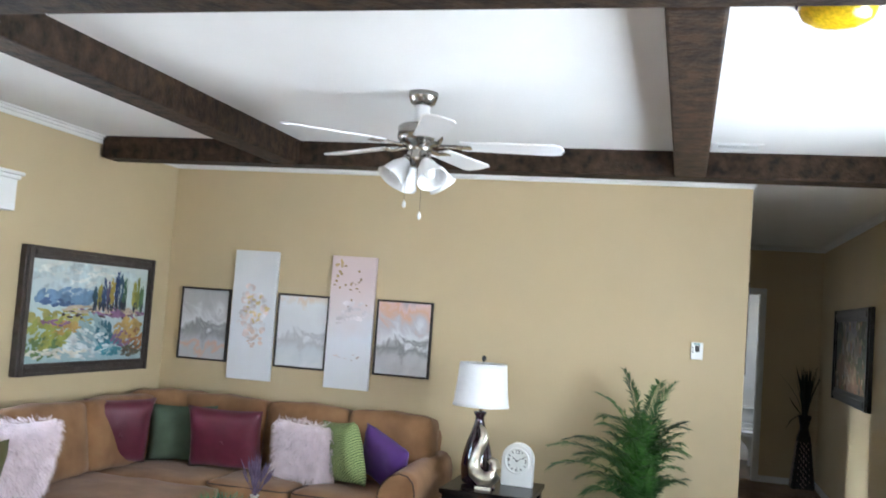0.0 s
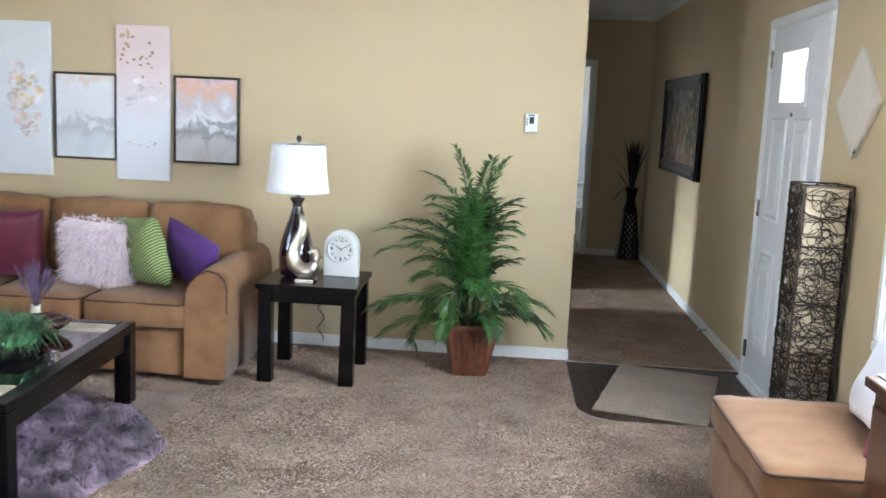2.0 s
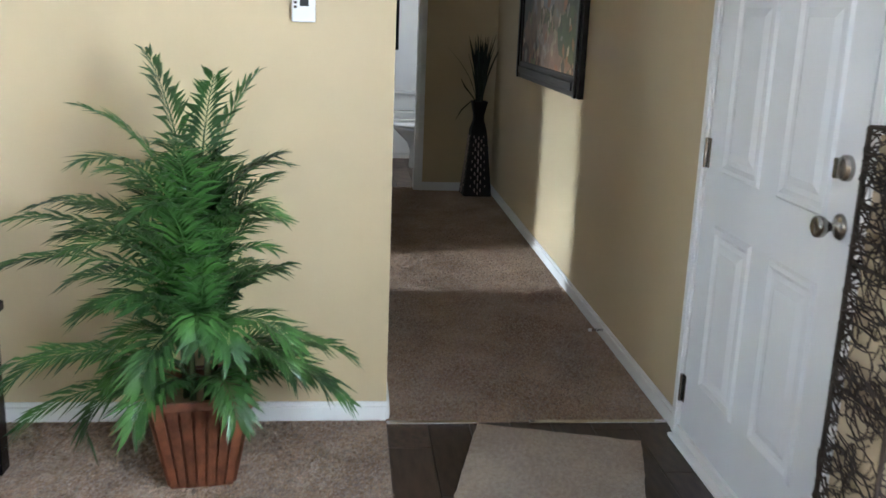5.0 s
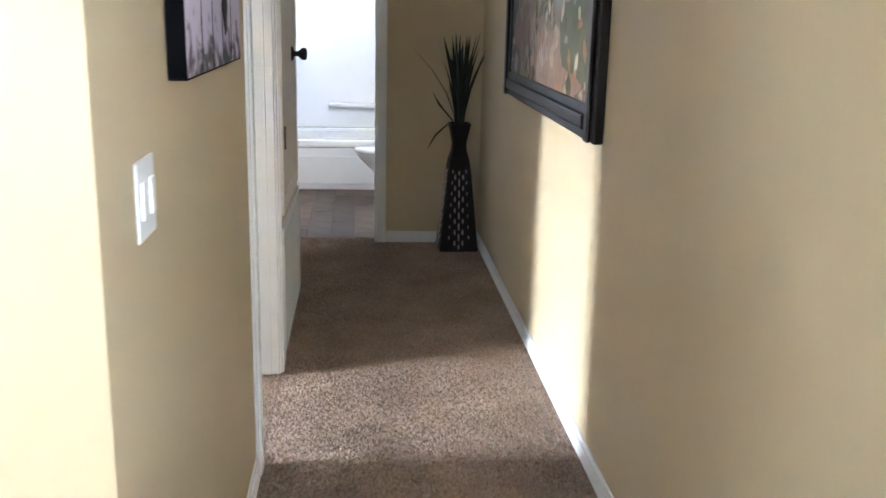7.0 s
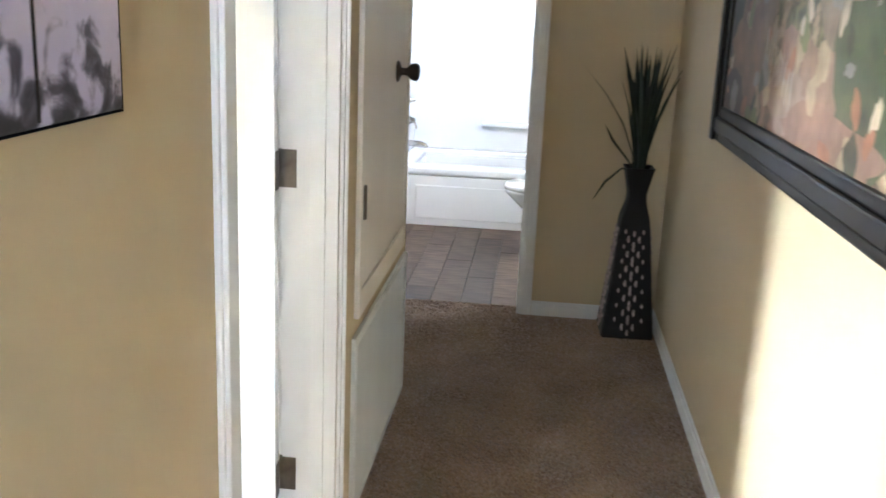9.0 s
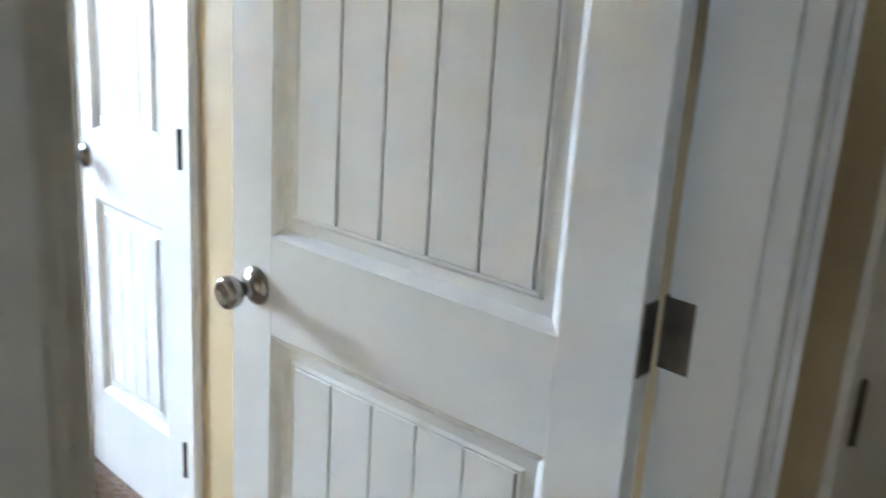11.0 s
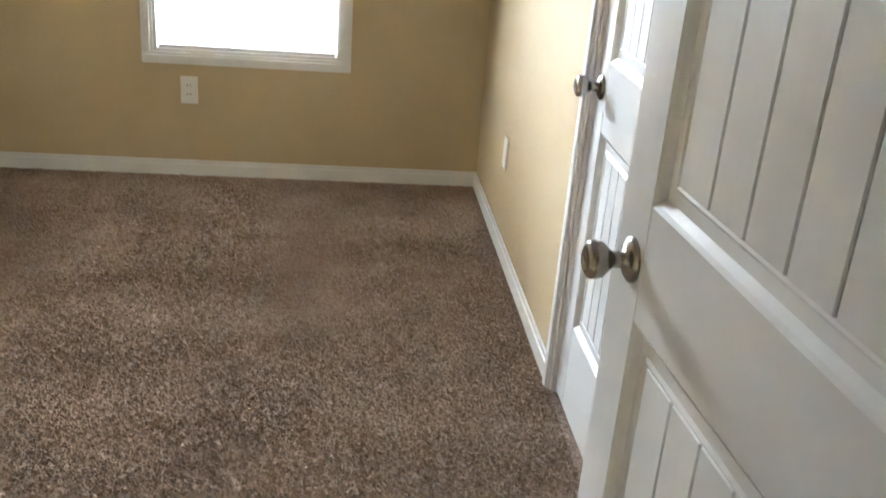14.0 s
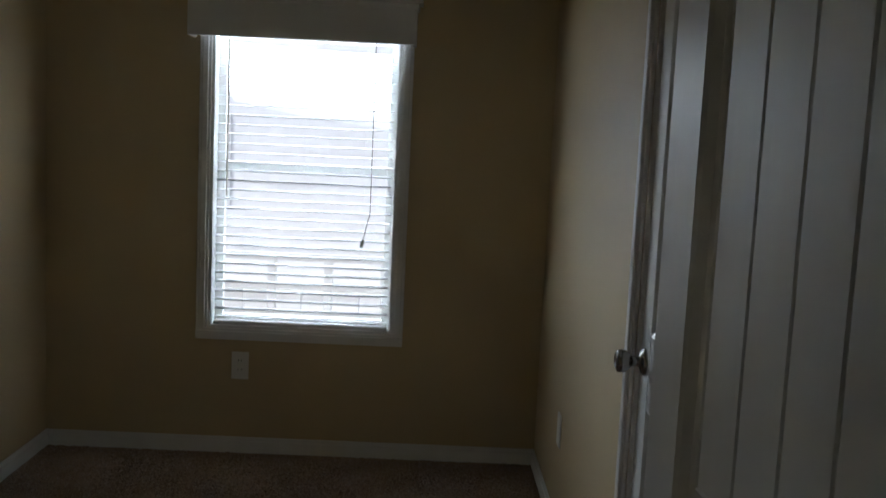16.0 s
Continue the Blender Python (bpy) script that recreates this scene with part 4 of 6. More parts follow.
for x0, x1, z0, z1, art, lab in ((-4.02, -3.622, 1.10, 1.632, A_MIST1, "misty abstract print with a peach band, thin dark frame"), (-3.244, -2.845, 1.10, 1.632, A_MIST2, "pale cloud abstract print in a thin dark frame"), (-2.487, -2.078, 1.107, 1.638, A_MIST3, "misty abstract print with orange sky, thin dark frame")):
    framed_picture("framed_print", pose((x0 + x1) / 2, 0, (z0 + z1) / 2), x1 - x0, z1 - z0, art, M_THINFRAME, 0.014, 0.032, lab)
white_tall = canvas_panel("canvas_panel", pose(-3.434, 0, 1.458), 0.343, 0.94, A_TALL1, "tall white canvas with a gold bloom")
pink_tall = canvas_panel("canvas_panel", pose(-2.678, 0, 1.458), 0.335, 0.94, A_TALL2, "tall pink and white canvas with gold flecks")
A_SKY = art_material("painted_pale_sky", [(0.0, (0.30, 0.42, 0.45)), (0.35, (0.40, 0.52, 0.55)), (0.6, (0.50, 0.60, 0.60)), (1, (0.62, 0.66, 0.62))], 5, 1.5, weight=0.4, low=-0.36, high=0.36)
river = framed_picture("landscape_painting", pose(XL, -0.955, 1.41, 0, 0, 90), 1.39, 0.78, A_SKY, M_DARKFRAME, 0.075, 0.045, "bright river landscape in a wide dark frame", lip=0.012)


PAINTS = {}


def paint(colour):
    key = tuple(round(c, 2) for c in colour)
    if key not in PAINTS:
        PAINTS[key] = material("oil_paint", [c * 0.72 for c in colour], 0.55, scale=14, bump=0.3, fine=80, colour2=[min(1, c * 1.25) for c in colour])
    return PAINTS[key]


def brush(colour, cx, cz, rx, rz, seed, level=0, wobble=0.3, tilt=0.0, count=26, onto=None, lim=(0.615, 0.31), front=-0.0318):
    """One patch of paint with a ragged outline."""
    b = bmesh.new()
    ring = []
    for k in range(count):
        a = 2 * math.pi * k / count
        g = 1 + wobble * noise.noise(Vector((math.cos(a) * 1.6, math.sin(a) * 1.6, seed * 3.7))) + 0.18 * noise.noise(Vector((math.cos(a) * 6, math.sin(a) * 6, seed * 1.3)))
        x, z = rx * g * math.cos(a), rz * g * math.sin(a)
        x, z = x * math.cos(tilt) - z * math.sin(tilt) + cx, x * math.sin(tilt) + z * math.cos(tilt) + cz
        ring.append(b.verts.new((max(-lim[0], min(lim[0], x)), front - 0.0004 * level, max(-lim[1], min(lim[1], z)))))
    b.faces.new(ring)
    part("paint_patch", b, paint(colour), onto or river)


def strokes(onto, colour, zone, size, count, seed, level, tilt=0.0, lim=(0.615, 0.31), front=-0.0318):
    """Short dabs of one paint scattered over an oval zone (x, z, half width, half height)."""
    gen = random.Random(seed)
    b = bmesh.new()
    for n in range(count):
        r, a = gen.random() ** 0.5, gen.uniform(0, 6.283)
        cx, cz = zone[0] + zone[2] * r * math.cos(a), zone[1] + zone[3] * r * math.sin(a)
        sx, sz, t = size[0] * gen.uniform(0.6, 1.3), size[1] * gen.uniform(0.6, 1.3), tilt + gen.gauss(0, 0.18)
        ring = []
        for k in range(10):
            q = 2 * math.pi * k / 10
            g = gen.uniform(0.75, 1.1)
            x, z = sx * g * math.cos(q), sz * g * math.sin(q)
            ring.append(b.verts.new((max(-lim[0], min(lim[0], cx + x * math.cos(t) - z * math.sin(t))), front - 0.00022 * level - 0.000004 * n, max(-lim[1], min(lim[1], cz + x * math.sin(t) + z * math.cos(t))))))
        b.faces.new(ring)
    part("paint_layer", b, paint(colour), onto)["kind"] = "stuff"


for n_, (c, zone, size, count) in enumerate((((0.74, 0.64, 0.62), (0.0, 0.02, 0.11, 0.20), (0.026, 0.026), 34), ((0.70, 0.56, 0.30), (0.02, 0.05, 0.10, 0.12), (0.016, 0.012), 26), ((0.76, 0.74, 0.76), (0.0, 0.0, 0.12, 0.22), (0.018, 0.018), 30), ((0.72, 0.58, 0.52), (0.03, -0.16, 0.06, 0.09), (0.018, 0.012), 16))):
    strokes(white_tall, c, zone, size, count, 400 + n_, 1 + n_ * 0.5, 0.4, (0.165, 0.465), -0.0306)
for n_, (c, zone, size, count) in enumerate((((0.34, 0.22, 0.10), (0.0, 0.24, 0.15, 0.19), (0.011, 0.009), 20), ((0.48, 0.33, 0.16), (-0.11, 0.38, 0.04, 0.07), (0.013, 0.012), 9), ((0.55, 0.45, 0.42), (0.0, -0.24, 0.13, 0.03), (0.012, 0.004), 9), ((0.74, 0.68, 0.70), (0.0, 0.06, 0.15, 0.10), (0.03, 0.014), 22))):
    strokes(pink_tall, c, zone, size, count, 410 + n_, 1 + n_ * 0.5, 0.2, (0.161, 0.465), -0.0306)
for n_, (c, zone, size, count, tilt_) in enumerate((
        ((0.50, 0.58, 0.58), (0.0, 0.22, 0.60, 0.10), (0.07, 0.02), 70, 0.1), ((0.66, 0.68, 0.64), (-0.1, 0.24, 0.50, 0.07), (0.06, 0.014), 40, 0.2),
        ((0.16, 0.27, 0.42), (-0.22, 0.09, 0.36, 0.05), (0.05, 0.018), 80, 0.25), ((0.08, 0.14, 0.28), (-0.30, 0.065, 0.26, 0.03), (0.04, 0.012), 40, 0.1), ((0.30, 0.40, 0.52), (-0.15, 0.11, 0.22, 0.03), (0.04, 0.010), 30, 0.3),
        ((0.40, 0.36, 0.12), (-0.30, -0.04, 0.32, 0.06), (0.045, 0.013), 70, -0.1), ((0.50, 0.40, 0.30), (0.1, 0.015, 0.50, 0.025), (0.05, 0.010), 60, 0.05), ((0.24, 0.12, 0.24), (0.25, 0.0, 0.36, 0.025), (0.05, 0.009), 45, -0.05), ((0.08, 0.05, 0.05), (0.05, -0.01, 0.50, 0.03), (0.03, 0.006), 35, 0.1),
        ((0.28, 0.40, 0.44), (0.02, -0.12, 0.16, 0.10), (0.045, 0.012), 80, -0.4), ((0.58, 0.62, 0.62), (-0.02, -0.20, 0.26, 0.09), (0.05, 0.010), 70, -0.15), ((0.03, 0.14, 0.19), (0.16, -0.14, 0.10, 0.08), (0.014, 0.034), 45, 0.0), ((0.05, 0.24, 0.30), (0.22, -0.23, 0.13, 0.06), (0.035, 0.010), 40, 0.1),
        ((0.44, 0.30, 0.10), (0.42, -0.10, 0.16, 0.07), (0.035, 0.014), 70, 0.5), ((0.30, 0.14, 0.05), (0.50, -0.18, 0.13, 0.08), (0.03, 0.012), 50, 0.6), ((0.20, 0.12, 0.24), (0.36, -0.17, 0.12, 0.05), (0.03, 0.010), 35, 0.4), ((0.10, 0.09, 0.06), (0.48, -0.25, 0.14, 0.04), (0.03, 0.010), 30, 0.3),
        ((0.30, 0.32, 0.07), (-0.42, -0.14, 0.20, 0.10), (0.035, 0.013), 80, 0.4), ((0.12, 0.20, 0.07), (-0.46, -0.22, 0.16, 0.07), (0.03, 0.012), 45, 0.5), ((0.42, 0.26, 0.08), (-0.26, -0.10, 0.14, 0.04), (0.03, 0.009), 40, 0.2), ((0.26, 0.12, 0.26), (-0.36, -0.07, 0.14, 0.02), (0.025, 0.008), 25, 0.1), ((0.62, 0.60, 0.52), (-0.30, -0.26, 0.30, 0.03), (0.04, 0.008), 30, 0.0))):
    strokes(river, c, zone, size, count, 200 + n_, 1 + n_ * 0.25, tilt_)
# a row of upright poplars, each a bundle of dabs
for n_, (x, h_, c) in enumerate(((0.02, 0.06, (0.02, 0.07, 0.10)), (0.07, 0.08, (0.30, 0.26, 0.05)), (0.12, 0.09, (0.03, 0.07, 0.17)), (0.17, 0.08, (0.10, 0.08, 0.16)), (0.21, 0.10, (0.36, 0.27, 0.04)), (0.26, 0.12, (0.02, 0.05, 0.14)), (0.31, 0.11, (0.04, 0.10, 0.16)), (0.35, 0.09, (0.05, 0.14, 0.08)), (0.47, 0.09, (0.36, 0.33, 0.06)), (0.51, 0.10, (0.22, 0.24, 0.05)), (0.56, 0.07, (0.08, 0.16, 0.07)))):
    strokes(river, c, (x, 0.035 + h_, 0.024, h_), (0.009, 0.028), 34, 300 + n_, 7 + n_ * 0.1)
    strokes(river, (0.02, 0.03, 0.05), (x + 0.008, 0.05, 0.02, 0.03), (0.006, 0.022), 10, 330 + n_, 8.2)
village = framed_picture("village_painting", pose(XR, 2.498, 1.452, 0, 0, -90), 1.79, 0.83, A_VILLAGE, M_FRAME, 0.11, 0.035, "village street painting in a heavy black frame", lip=0.014)
vr = random.Random(31)
STREET = [((0.30, 0.28, 0.28), -0.05, 0.24, 0.30, 0.12), ((0.40, 0.36, 0.30), 0.0, 0.12, 0.20, 0.10), ((0.05, 0.05, 0.025), -0.62, 0.12, 0.22, 0.26), ((0.07, 0.075, 0.03), 0.62, 0.16, 0.24, 0.24), ((0.34, 0.24, 0.14), -0.36, 0.02, 0.16, 0.18), ((0.28, 0.16, 0.09), -0.55, -0.14, 0.22, 0.16), ((0.38, 0.29, 0.19), 0.32, 0.02, 0.14, 0.17), ((0.12, 0.13, 0.05), 0.56, -0.12, 0.24, 0.16),
          ((0.44, 0.27, 0.18), 0.05, -0.20, 0.30, 0.15), ((0.52, 0.36, 0.25), 0.0, -0.24, 0.16, 0.09), ((0.42, 0.25, 0.16), 0.25, -0.28, 0.35, 0.07), ((0.10, 0.055, 0.03), -0.70, -0.28, 0.20, 0.08)]
for n_, (c, x, z, rx, rz) in enumerate(STREET):
    brush([q * 0.6 for q in c], x, z, rx, rz, 40 + n_, 1 + n_ * 0.3, 0.4, 0, 26, village, (0.79, 0.34), -0.0248)
for n_ in range(90):
    x, z = vr.uniform(-0.76, 0.76), vr.uniform(-0.32, 0.32)
    c = vr.choice(((0.05, 0.045, 0.02), (0.40, 0.30, 0.18), (0.16, 0.17, 0.06), (0.30, 0.13, 0.06), (0.08, 0.05, 0.03), (0.50, 0.40, 0.28), (0.22, 0.20, 0.16)))
    if abs(x) < 0.25 and z < -0.1 and vr.random() < 0.7:
        continue
    brush(c, x, z, vr.uniform(0.012, 0.05), vr.uniform(0.012, 0.05), 60 + n_, 5 + n_ * 0.02, 0.5, vr.uniform(0, 3), 14, village, (0.79, 0.34), -0.0248)
for n_ in range(9):
    brush((0.55, 0.48, 0.38), -0.28 + n_ * 0.035, -0.10 - n_ * 0.012, 0.006, 0.045, 160 + n_, 8, 0.2, 0, 10, village, (0.79, 0.34), -0.0248)

# lilac board picture with an iron scroll
lilac = canvas_panel("lilac_board_canvas", pose(0, 0.817, 1.62, 0, 0, 90), 0.71, 0.64, A_LILAC, "lilac plank canvas with an iron scroll motif", 0.035)
M_IRON = material("rusty_iron_paint", (0.014, 0.010, 0.009), 0.85, vary=0.3, scale=30)
for x in (-0.2, -0.07, 0.06, 0.19):
    boxpart("board_line", (x - 0.002, x + 0.002, -0.0362, -0.035, -0.315, 0.315), M_IRON, lilac, bevel=0)
boxpart("canvas_edge", (-0.3575, -0.3551, -0.034, -0.002, -0.3195, 0.3195), M_SOOT, lilac, "black wrapped canvas edge", bevel=0)
boxpart("canvas_edge", (0.3551, 0.3575, -0.034, -0.002, -0.3195, 0.3195), M_SOOT, lilac, bevel=0)
boxpart("canvas_edge", (-0.3575, 0.3575, -0.034, -0.002, -0.3225, -0.3201), M_SOOT, lilac, bevel=0)
for s in (-1, 1):
    arm = [(0.0, -0.09), (0.012, -0.072), (0.036, -0.040), (0.060, 0.0), (0.072, 0.045), (0.070, 0.09), (0.055, 0.13), (0.028, 0.165), (0.0, 0.18)]
    loop_ = [(0.145 + 0.06 * math.cos(radians(a)) * (1 - max(0, a - 360) / 500), 0.09 + 0.088 * math.sin(radians(a)) * (1 - max(0, a - 360) / 400)) for a in range(170, 560, 20)]
    curl_ = [(0.028 + 0.022 * math.cos(radians(a)), 0.075 + 0.05 * math.sin(radians(a))) for a in range(20, 380, 24)]
    for scroll in (arm, loop_, curl_):
        b = bmesh.new()
        sweep(b, [(s * x + 0.10, -0.037, z - 0.065) for x, z in scroll], 0.0055, 6)
        part("scroll", b, M_IRON, lilac)
b = bmesh.new()
lathe(b, [(0.003, -0.26), (0.012, -0.22), (0.022, -0.17), (0.018, -0.14), (0.024, -0.12), (0.006, -0.09)], Matrix.Translation((0.10, -0.036, -0.10)) @ Matrix.Diagonal((1.5, 0.2, 0.62, 1)), 12)
part("tassel", b, M_IRON, lilac)

# ---- wall fittings ----
thermo = thing("thermostat", pose(-0.299, 0, 1.449), "white wall thermostat with a small grey display", "thermostat")
boxpart("housing", (-0.038, 0.038, -0.026, -0.001, -0.055, 0.055), M_PLASTIC, thermo, bevel=0.005)
boxpart("display", (-0.012, 0.016, -0.0275, -0.0255, -0.005, 0.036), M_BLACK, thermo, "dark display window", bevel=0.0005)
boxpart("label_strip", (-0.02, 0.018, -0.0272, -0.0255, 0.041, 0.05), material("teal_label", (0.08, 0.25, 0.28), 0.5), thermo, bevel=0)
for x, z in ((-0.026, 0.02), (-0.026, 0.006), (-0.026, -0.008), (0.0, -0.028), (0.0, -0.04)):
    boxpart("button", (x - 0.005, x + 0.005, -0.0282, -0.0255, z - 0.004, z + 0.004), M_BRONZE if x else M_PLASTIC, thermo, bevel=0.0008)


def wall_plate(name, m, w, kind_):
    ob = thing(name, m, "white plastic double rocker light switch" if kind_ == "switch" else "white plastic wall power outlet", "light switch" if kind_ == "switch" else "outlet")
    boxpart("plate", (-w / 2, w / 2, -0.006, -0.0005, -0.06, 0.06), M_PLASTIC, ob, bevel=0.0025)
    if kind_ == "switch":
        for x in (-w / 4, w / 4):
            boxpart("rocker", (x - 0.012, x + 0.012, -0.011, -0.005, -0.028, 0.028), M_PLASTIC, ob, bevel=0.002)
    elif kind_ == "outlet":
        for z in (-0.02, 0.02):
            b = bmesh.new()
            box(b, -0.017, 0.017, -0.008, -0.005, z - 0.014, z + 0.014, bevel=0.004)
            sock = part("socket", b, M_PLASTIC, ob)
            # thin black boxes stand in for the shade inside the slots
            for x, h_ in ((-0.007, 0.008), (0.007, 0.007)):
                boxpart("slot", (x - 0.0012, x + 0.0012, -0.0085, -0.0078, z - h_ / 2 + 0.003, z + h_ / 2 + 0.003), M_BLACK, sock, bevel=0)
    return ob


wall_plate("light_switch", pose(0, 0.243, 1.142, 0, 0, 90), 0.110, "switch")
wall_plate("wall_outlet", pose(BX, 1.211, 0.39, 0, 0, 90), 0.074, "outlet")
wall_plate("wall_outlet", pose(-3.10, BY1, 0.38, 0, 0, 0), 0.074, "plain")

stop = thing("door_stopper", pose(XR - 0.013, 0.86, 0.05, 0, -90, 0), "spring door stopper with a white tip", "door stopper")
b = bmesh.new()
sweep(b, [(0.006 * math.cos(k * 1.2), 0.006 * math.sin(k * 1.2), 0.004 + k * 0.0011) for k in range(50)], 0.0011, 5)
part("spring", b, M_BRONZE, stop)
b = bmesh.new()
tube(b, 0.008, 0.007, 0.058, 0.072, seg=12)
part("tip", b, M_PLASTIC, stop)

# ---- doors ----


def hinge(parent, m):
    b = bmesh.new()
    box(b, -0.038, 0.0, -0.002, 0.001, -0.045, 0.045, bevel=0.0008)
    tube(b, 0.006, 0.006, -0.045, 0.045, Matrix.Translation((0.0, -0.005, 0)), 10)
    o = part("hinge", b, M_HINGE, parent, "dark metal butt hinge")
    o.matrix_basis = m
    for z in (-0.03, 0, 0.03):
        bb = bmesh.new()
        tube(bb, 0.004, 0.004, 0, 0.0016, pose(-0.022 + (0.008 if z == 0 else 0), -0.002, z, 90, 0, 0), 8)
        part("screw", bb, M_BRONZE, o)
    return o


def door_knob(parent, m, mat):
    b = bmesh.new()
    lathe(b, [(0.033, 0.0), (0.032, 0.004), (0.024, 0.009), (0.012, 0.013), (0.0115, 0.028), (0.016, 0.034), (0.025, 0.044), (0.0275, 0.054), (0.026, 0.063), (0.017, 0.068), (0.015, 0.0665), (0.0001, 0.0665)], seg=26)
    o = part("door_knob", b, mat, parent, "rounded tulip door knob", smooth=True)
    o.matrix_basis = m
    return o


def plank_panel_door(parent, w, h, panels, thick=0.035, mat=None, groove_count=5):
    """A moulded door: its face lies at y = 0 looking to -y, hinge edge at x = 0 and reaching to x = w. Panels are (x0, x1, z0, z1) with upright planks."""
    mat = mat or M_DOOR
    b = bmesh.new()
    xs0, xs1 = panels[0][0], panels[0][1]
    box(b, 0, xs0, 0, thick, 0, h, bevel=0.002, seg=1)
    box(b, xs1, w, 0, thick, 0, h, bevel=0.002, seg=1)
    zs = sorted([(p[2], p[3]) for p in panels])
    cur = 0
    for z0, z1 in zs + [(h, h)]:
        box(b, xs0 - 0.001, xs1 + 0.001, 0.0004, thick - 0.0004, cur, z0, bevel=0.001, seg=1)
        cur = z1
    part("slab", b, mat, parent)
    for x0, x1, z0, z1 in panels:
        b = bmesh.new()
        steps = [(0.0, 0.0), (0.006, 0.0035), (0.016, 0.012), (0.034, 0.0125), (0.040, 0.009), (0.046, 0.012)]
        loops = []
        for g, d in steps:
            loops.append([b.verts.new(p) for p in ((x0 + g, d, z0 + g), (x1 - g, d, z0 + g), (x1 - g, d, z1 - g), (x0 + g, d, z1 - g))])
        for a_, c_ in zip(loops, loops[1:]):
            for k in range(4):
                b.faces.new((a_[k], a_[(k + 1) % 4], c_[(k + 1) % 4], c_[k]))
        part("moulding", b, mat, parent, "stepped panel moulding")
        boxpart("panel_back", (x0 + 0.03, x1 - 0.03, 0.0155, thick - 0.001, z0 + 0.03, z1 - 0.03), mat, parent, bevel=0)
        g = 0.046
        n_ = groove_count
        pw = (x1 - x0 - 2 * g) / n_
        for i in range(n_):
            bb = bmesh.new()
            box(bb, x0 + g + i * pw + 0.0016, x0 + g + (i + 1) * pw - 0.0016, 0.0085, 0.0158, z0 + g - 0.002, z1 - g + 0.002, bevel=0.0022, seg=1)
            part("plank", bb, mat, parent)


# bedroom door, standing open into the room
d1 = thing("door_1", pose(-0.137, 2.323, 0.012, 0, 0, 183.8), "white moulded plank-panel door standing open", "door", kind="structure")
leaf = new("leaf")
leaf.parent = d1
leaf.matrix_basis = Matrix.Diagonal((1, -1, 1, 1))
plank_panel_door(leaf, 0.757, 2.015, [(0.111, 0.655, 0.22, 0.825), (0.111, 0.655, 0.993, 1.86)])
door_knob(leaf, pose(0.694, 0, 0.901, 90, 0, 0), M_NICKEL)
for z in (0.235, 1.02, 1.80):
    boxpart("hinge_leaf", (-0.0025, -0.0003, 0.001, 0.033, z - 0.045, z + 0.045), M_HINGE, leaf, "dark hinge leaf on the door edge", bevel=0)
for z in (0.247, 1.032, 1.812):
    o = hinge(frame_bed, pose(-0.138, D1[1] - 0.0125, z, 0, 0, 180))

# bedroom closet door
d2 = thing("door_2", pose(-1.444, BY1 + 0.010, 0.012, 0, 0, 180), "white moulded plank-panel closet door, closed", "door", kind="structure")
leaf2 = new("leaf")
leaf2.parent = d2
leaf2.matrix_basis = Matrix.Diagonal((1, -1, 1, 1))
plank_panel_door(leaf2, 0.54, 2.015, [(0.113, 0.452, 0.243, 0.79), (0.113, 0.452, 0.965, 1.86)], groove_count=4)
door_knob(leaf2, pose(0.497, 0, 0.895, 90, 0, 0), M_NICKEL)
for z in (0.226, 0.996, 1.79):
    b = bmesh.new()
    tube(b, 0.0065, 0.0065, -0.045, 0.045, Matrix.Translation((0.006, -0.012, 0)), 10)
    box(b, -0.006, 0.018, -0.012, -0.009, -0.045, 0.045)
    o = part("hinge", b, M_BRONZE, leaf2, "dark hinge barrel")
    o.matrix_basis = Matrix.Translation((0, 0, z))

# utility closet door on the hall in its flat face frame, a return-air grille below it
d3 = thing("door_3", pose(0.004, 2.585, 0.0, 0, 0, 90), "cream utility closet door in a flat frame, closed", "door", kind="structure")
for x0, x1, z0, z1 in ((0, 0.036, 0.60, 1.96), (0.79, 0.826, 0.60, 1.96), (0.036, 0.79, 0.60, 0.672), (0.036, 0.79, 1.90, 1.96)):
    boxpart("frame_rail", (x0, x1, -0.012, 0.003, z0, z1), M_FURNACE, d3, "flat cream face frame", bevel=0.003)
boxpart("slab", (0.040, 0.786, -0.009, 0.003, 0.676, 1.896), M_FURNACE, d3, bevel=0.002)
door_knob(d3, pose(0.565, -0.009, 1.215, 90, 0, 0), M_BRONZE)
for z in (0.91, 1.72):
    b = bmesh.new()
    tube(b, 0.007, 0.007, -0.045, 0.045, Matrix.Translation((0.038, -0.013, 0)), 10)
    box(b, 0.026, 0.052, -0.0142, -0.0115, -0.045, 0.045)
    part("hinge", b, M_BRONZE, d3, "dark hinge barrel").matrix_basis = Matrix.Translation((0, 0, z))
grille = thing("air_grille", pose(0.004, 2.555, 0.0, 0, 0, 90), "grey-white louvred return air grille low on the wall", "air grille")
for x0, x1, z0, z1 in ((0, 0.03, 0.03, 0.555), (0.91, 0.94, 0.03, 0.555), (0.03, 0.91, 0.03, 0.06), (0.03, 0.91, 0.525, 0.555)):
    boxpart("frame", (x0, x1, -0.010, 0.002, z0, z1), M_GRILLE, grille, bevel=0.002)
boxpart("backing", (0.03, 0.91, 0.0, 0.002, 0.06, 0.525), M_GRILLE, grille, bevel=0)
for i in range(30):
    boxpart("louvre", (0.03, 0.91, -0.0065, 0.0065, -0.0008, 0.0008), M_GRILLE, grille, bevel=0).matrix_basis = pose(0, -0.004, 0.068 + i * 0.0155, 50, 0, 0)

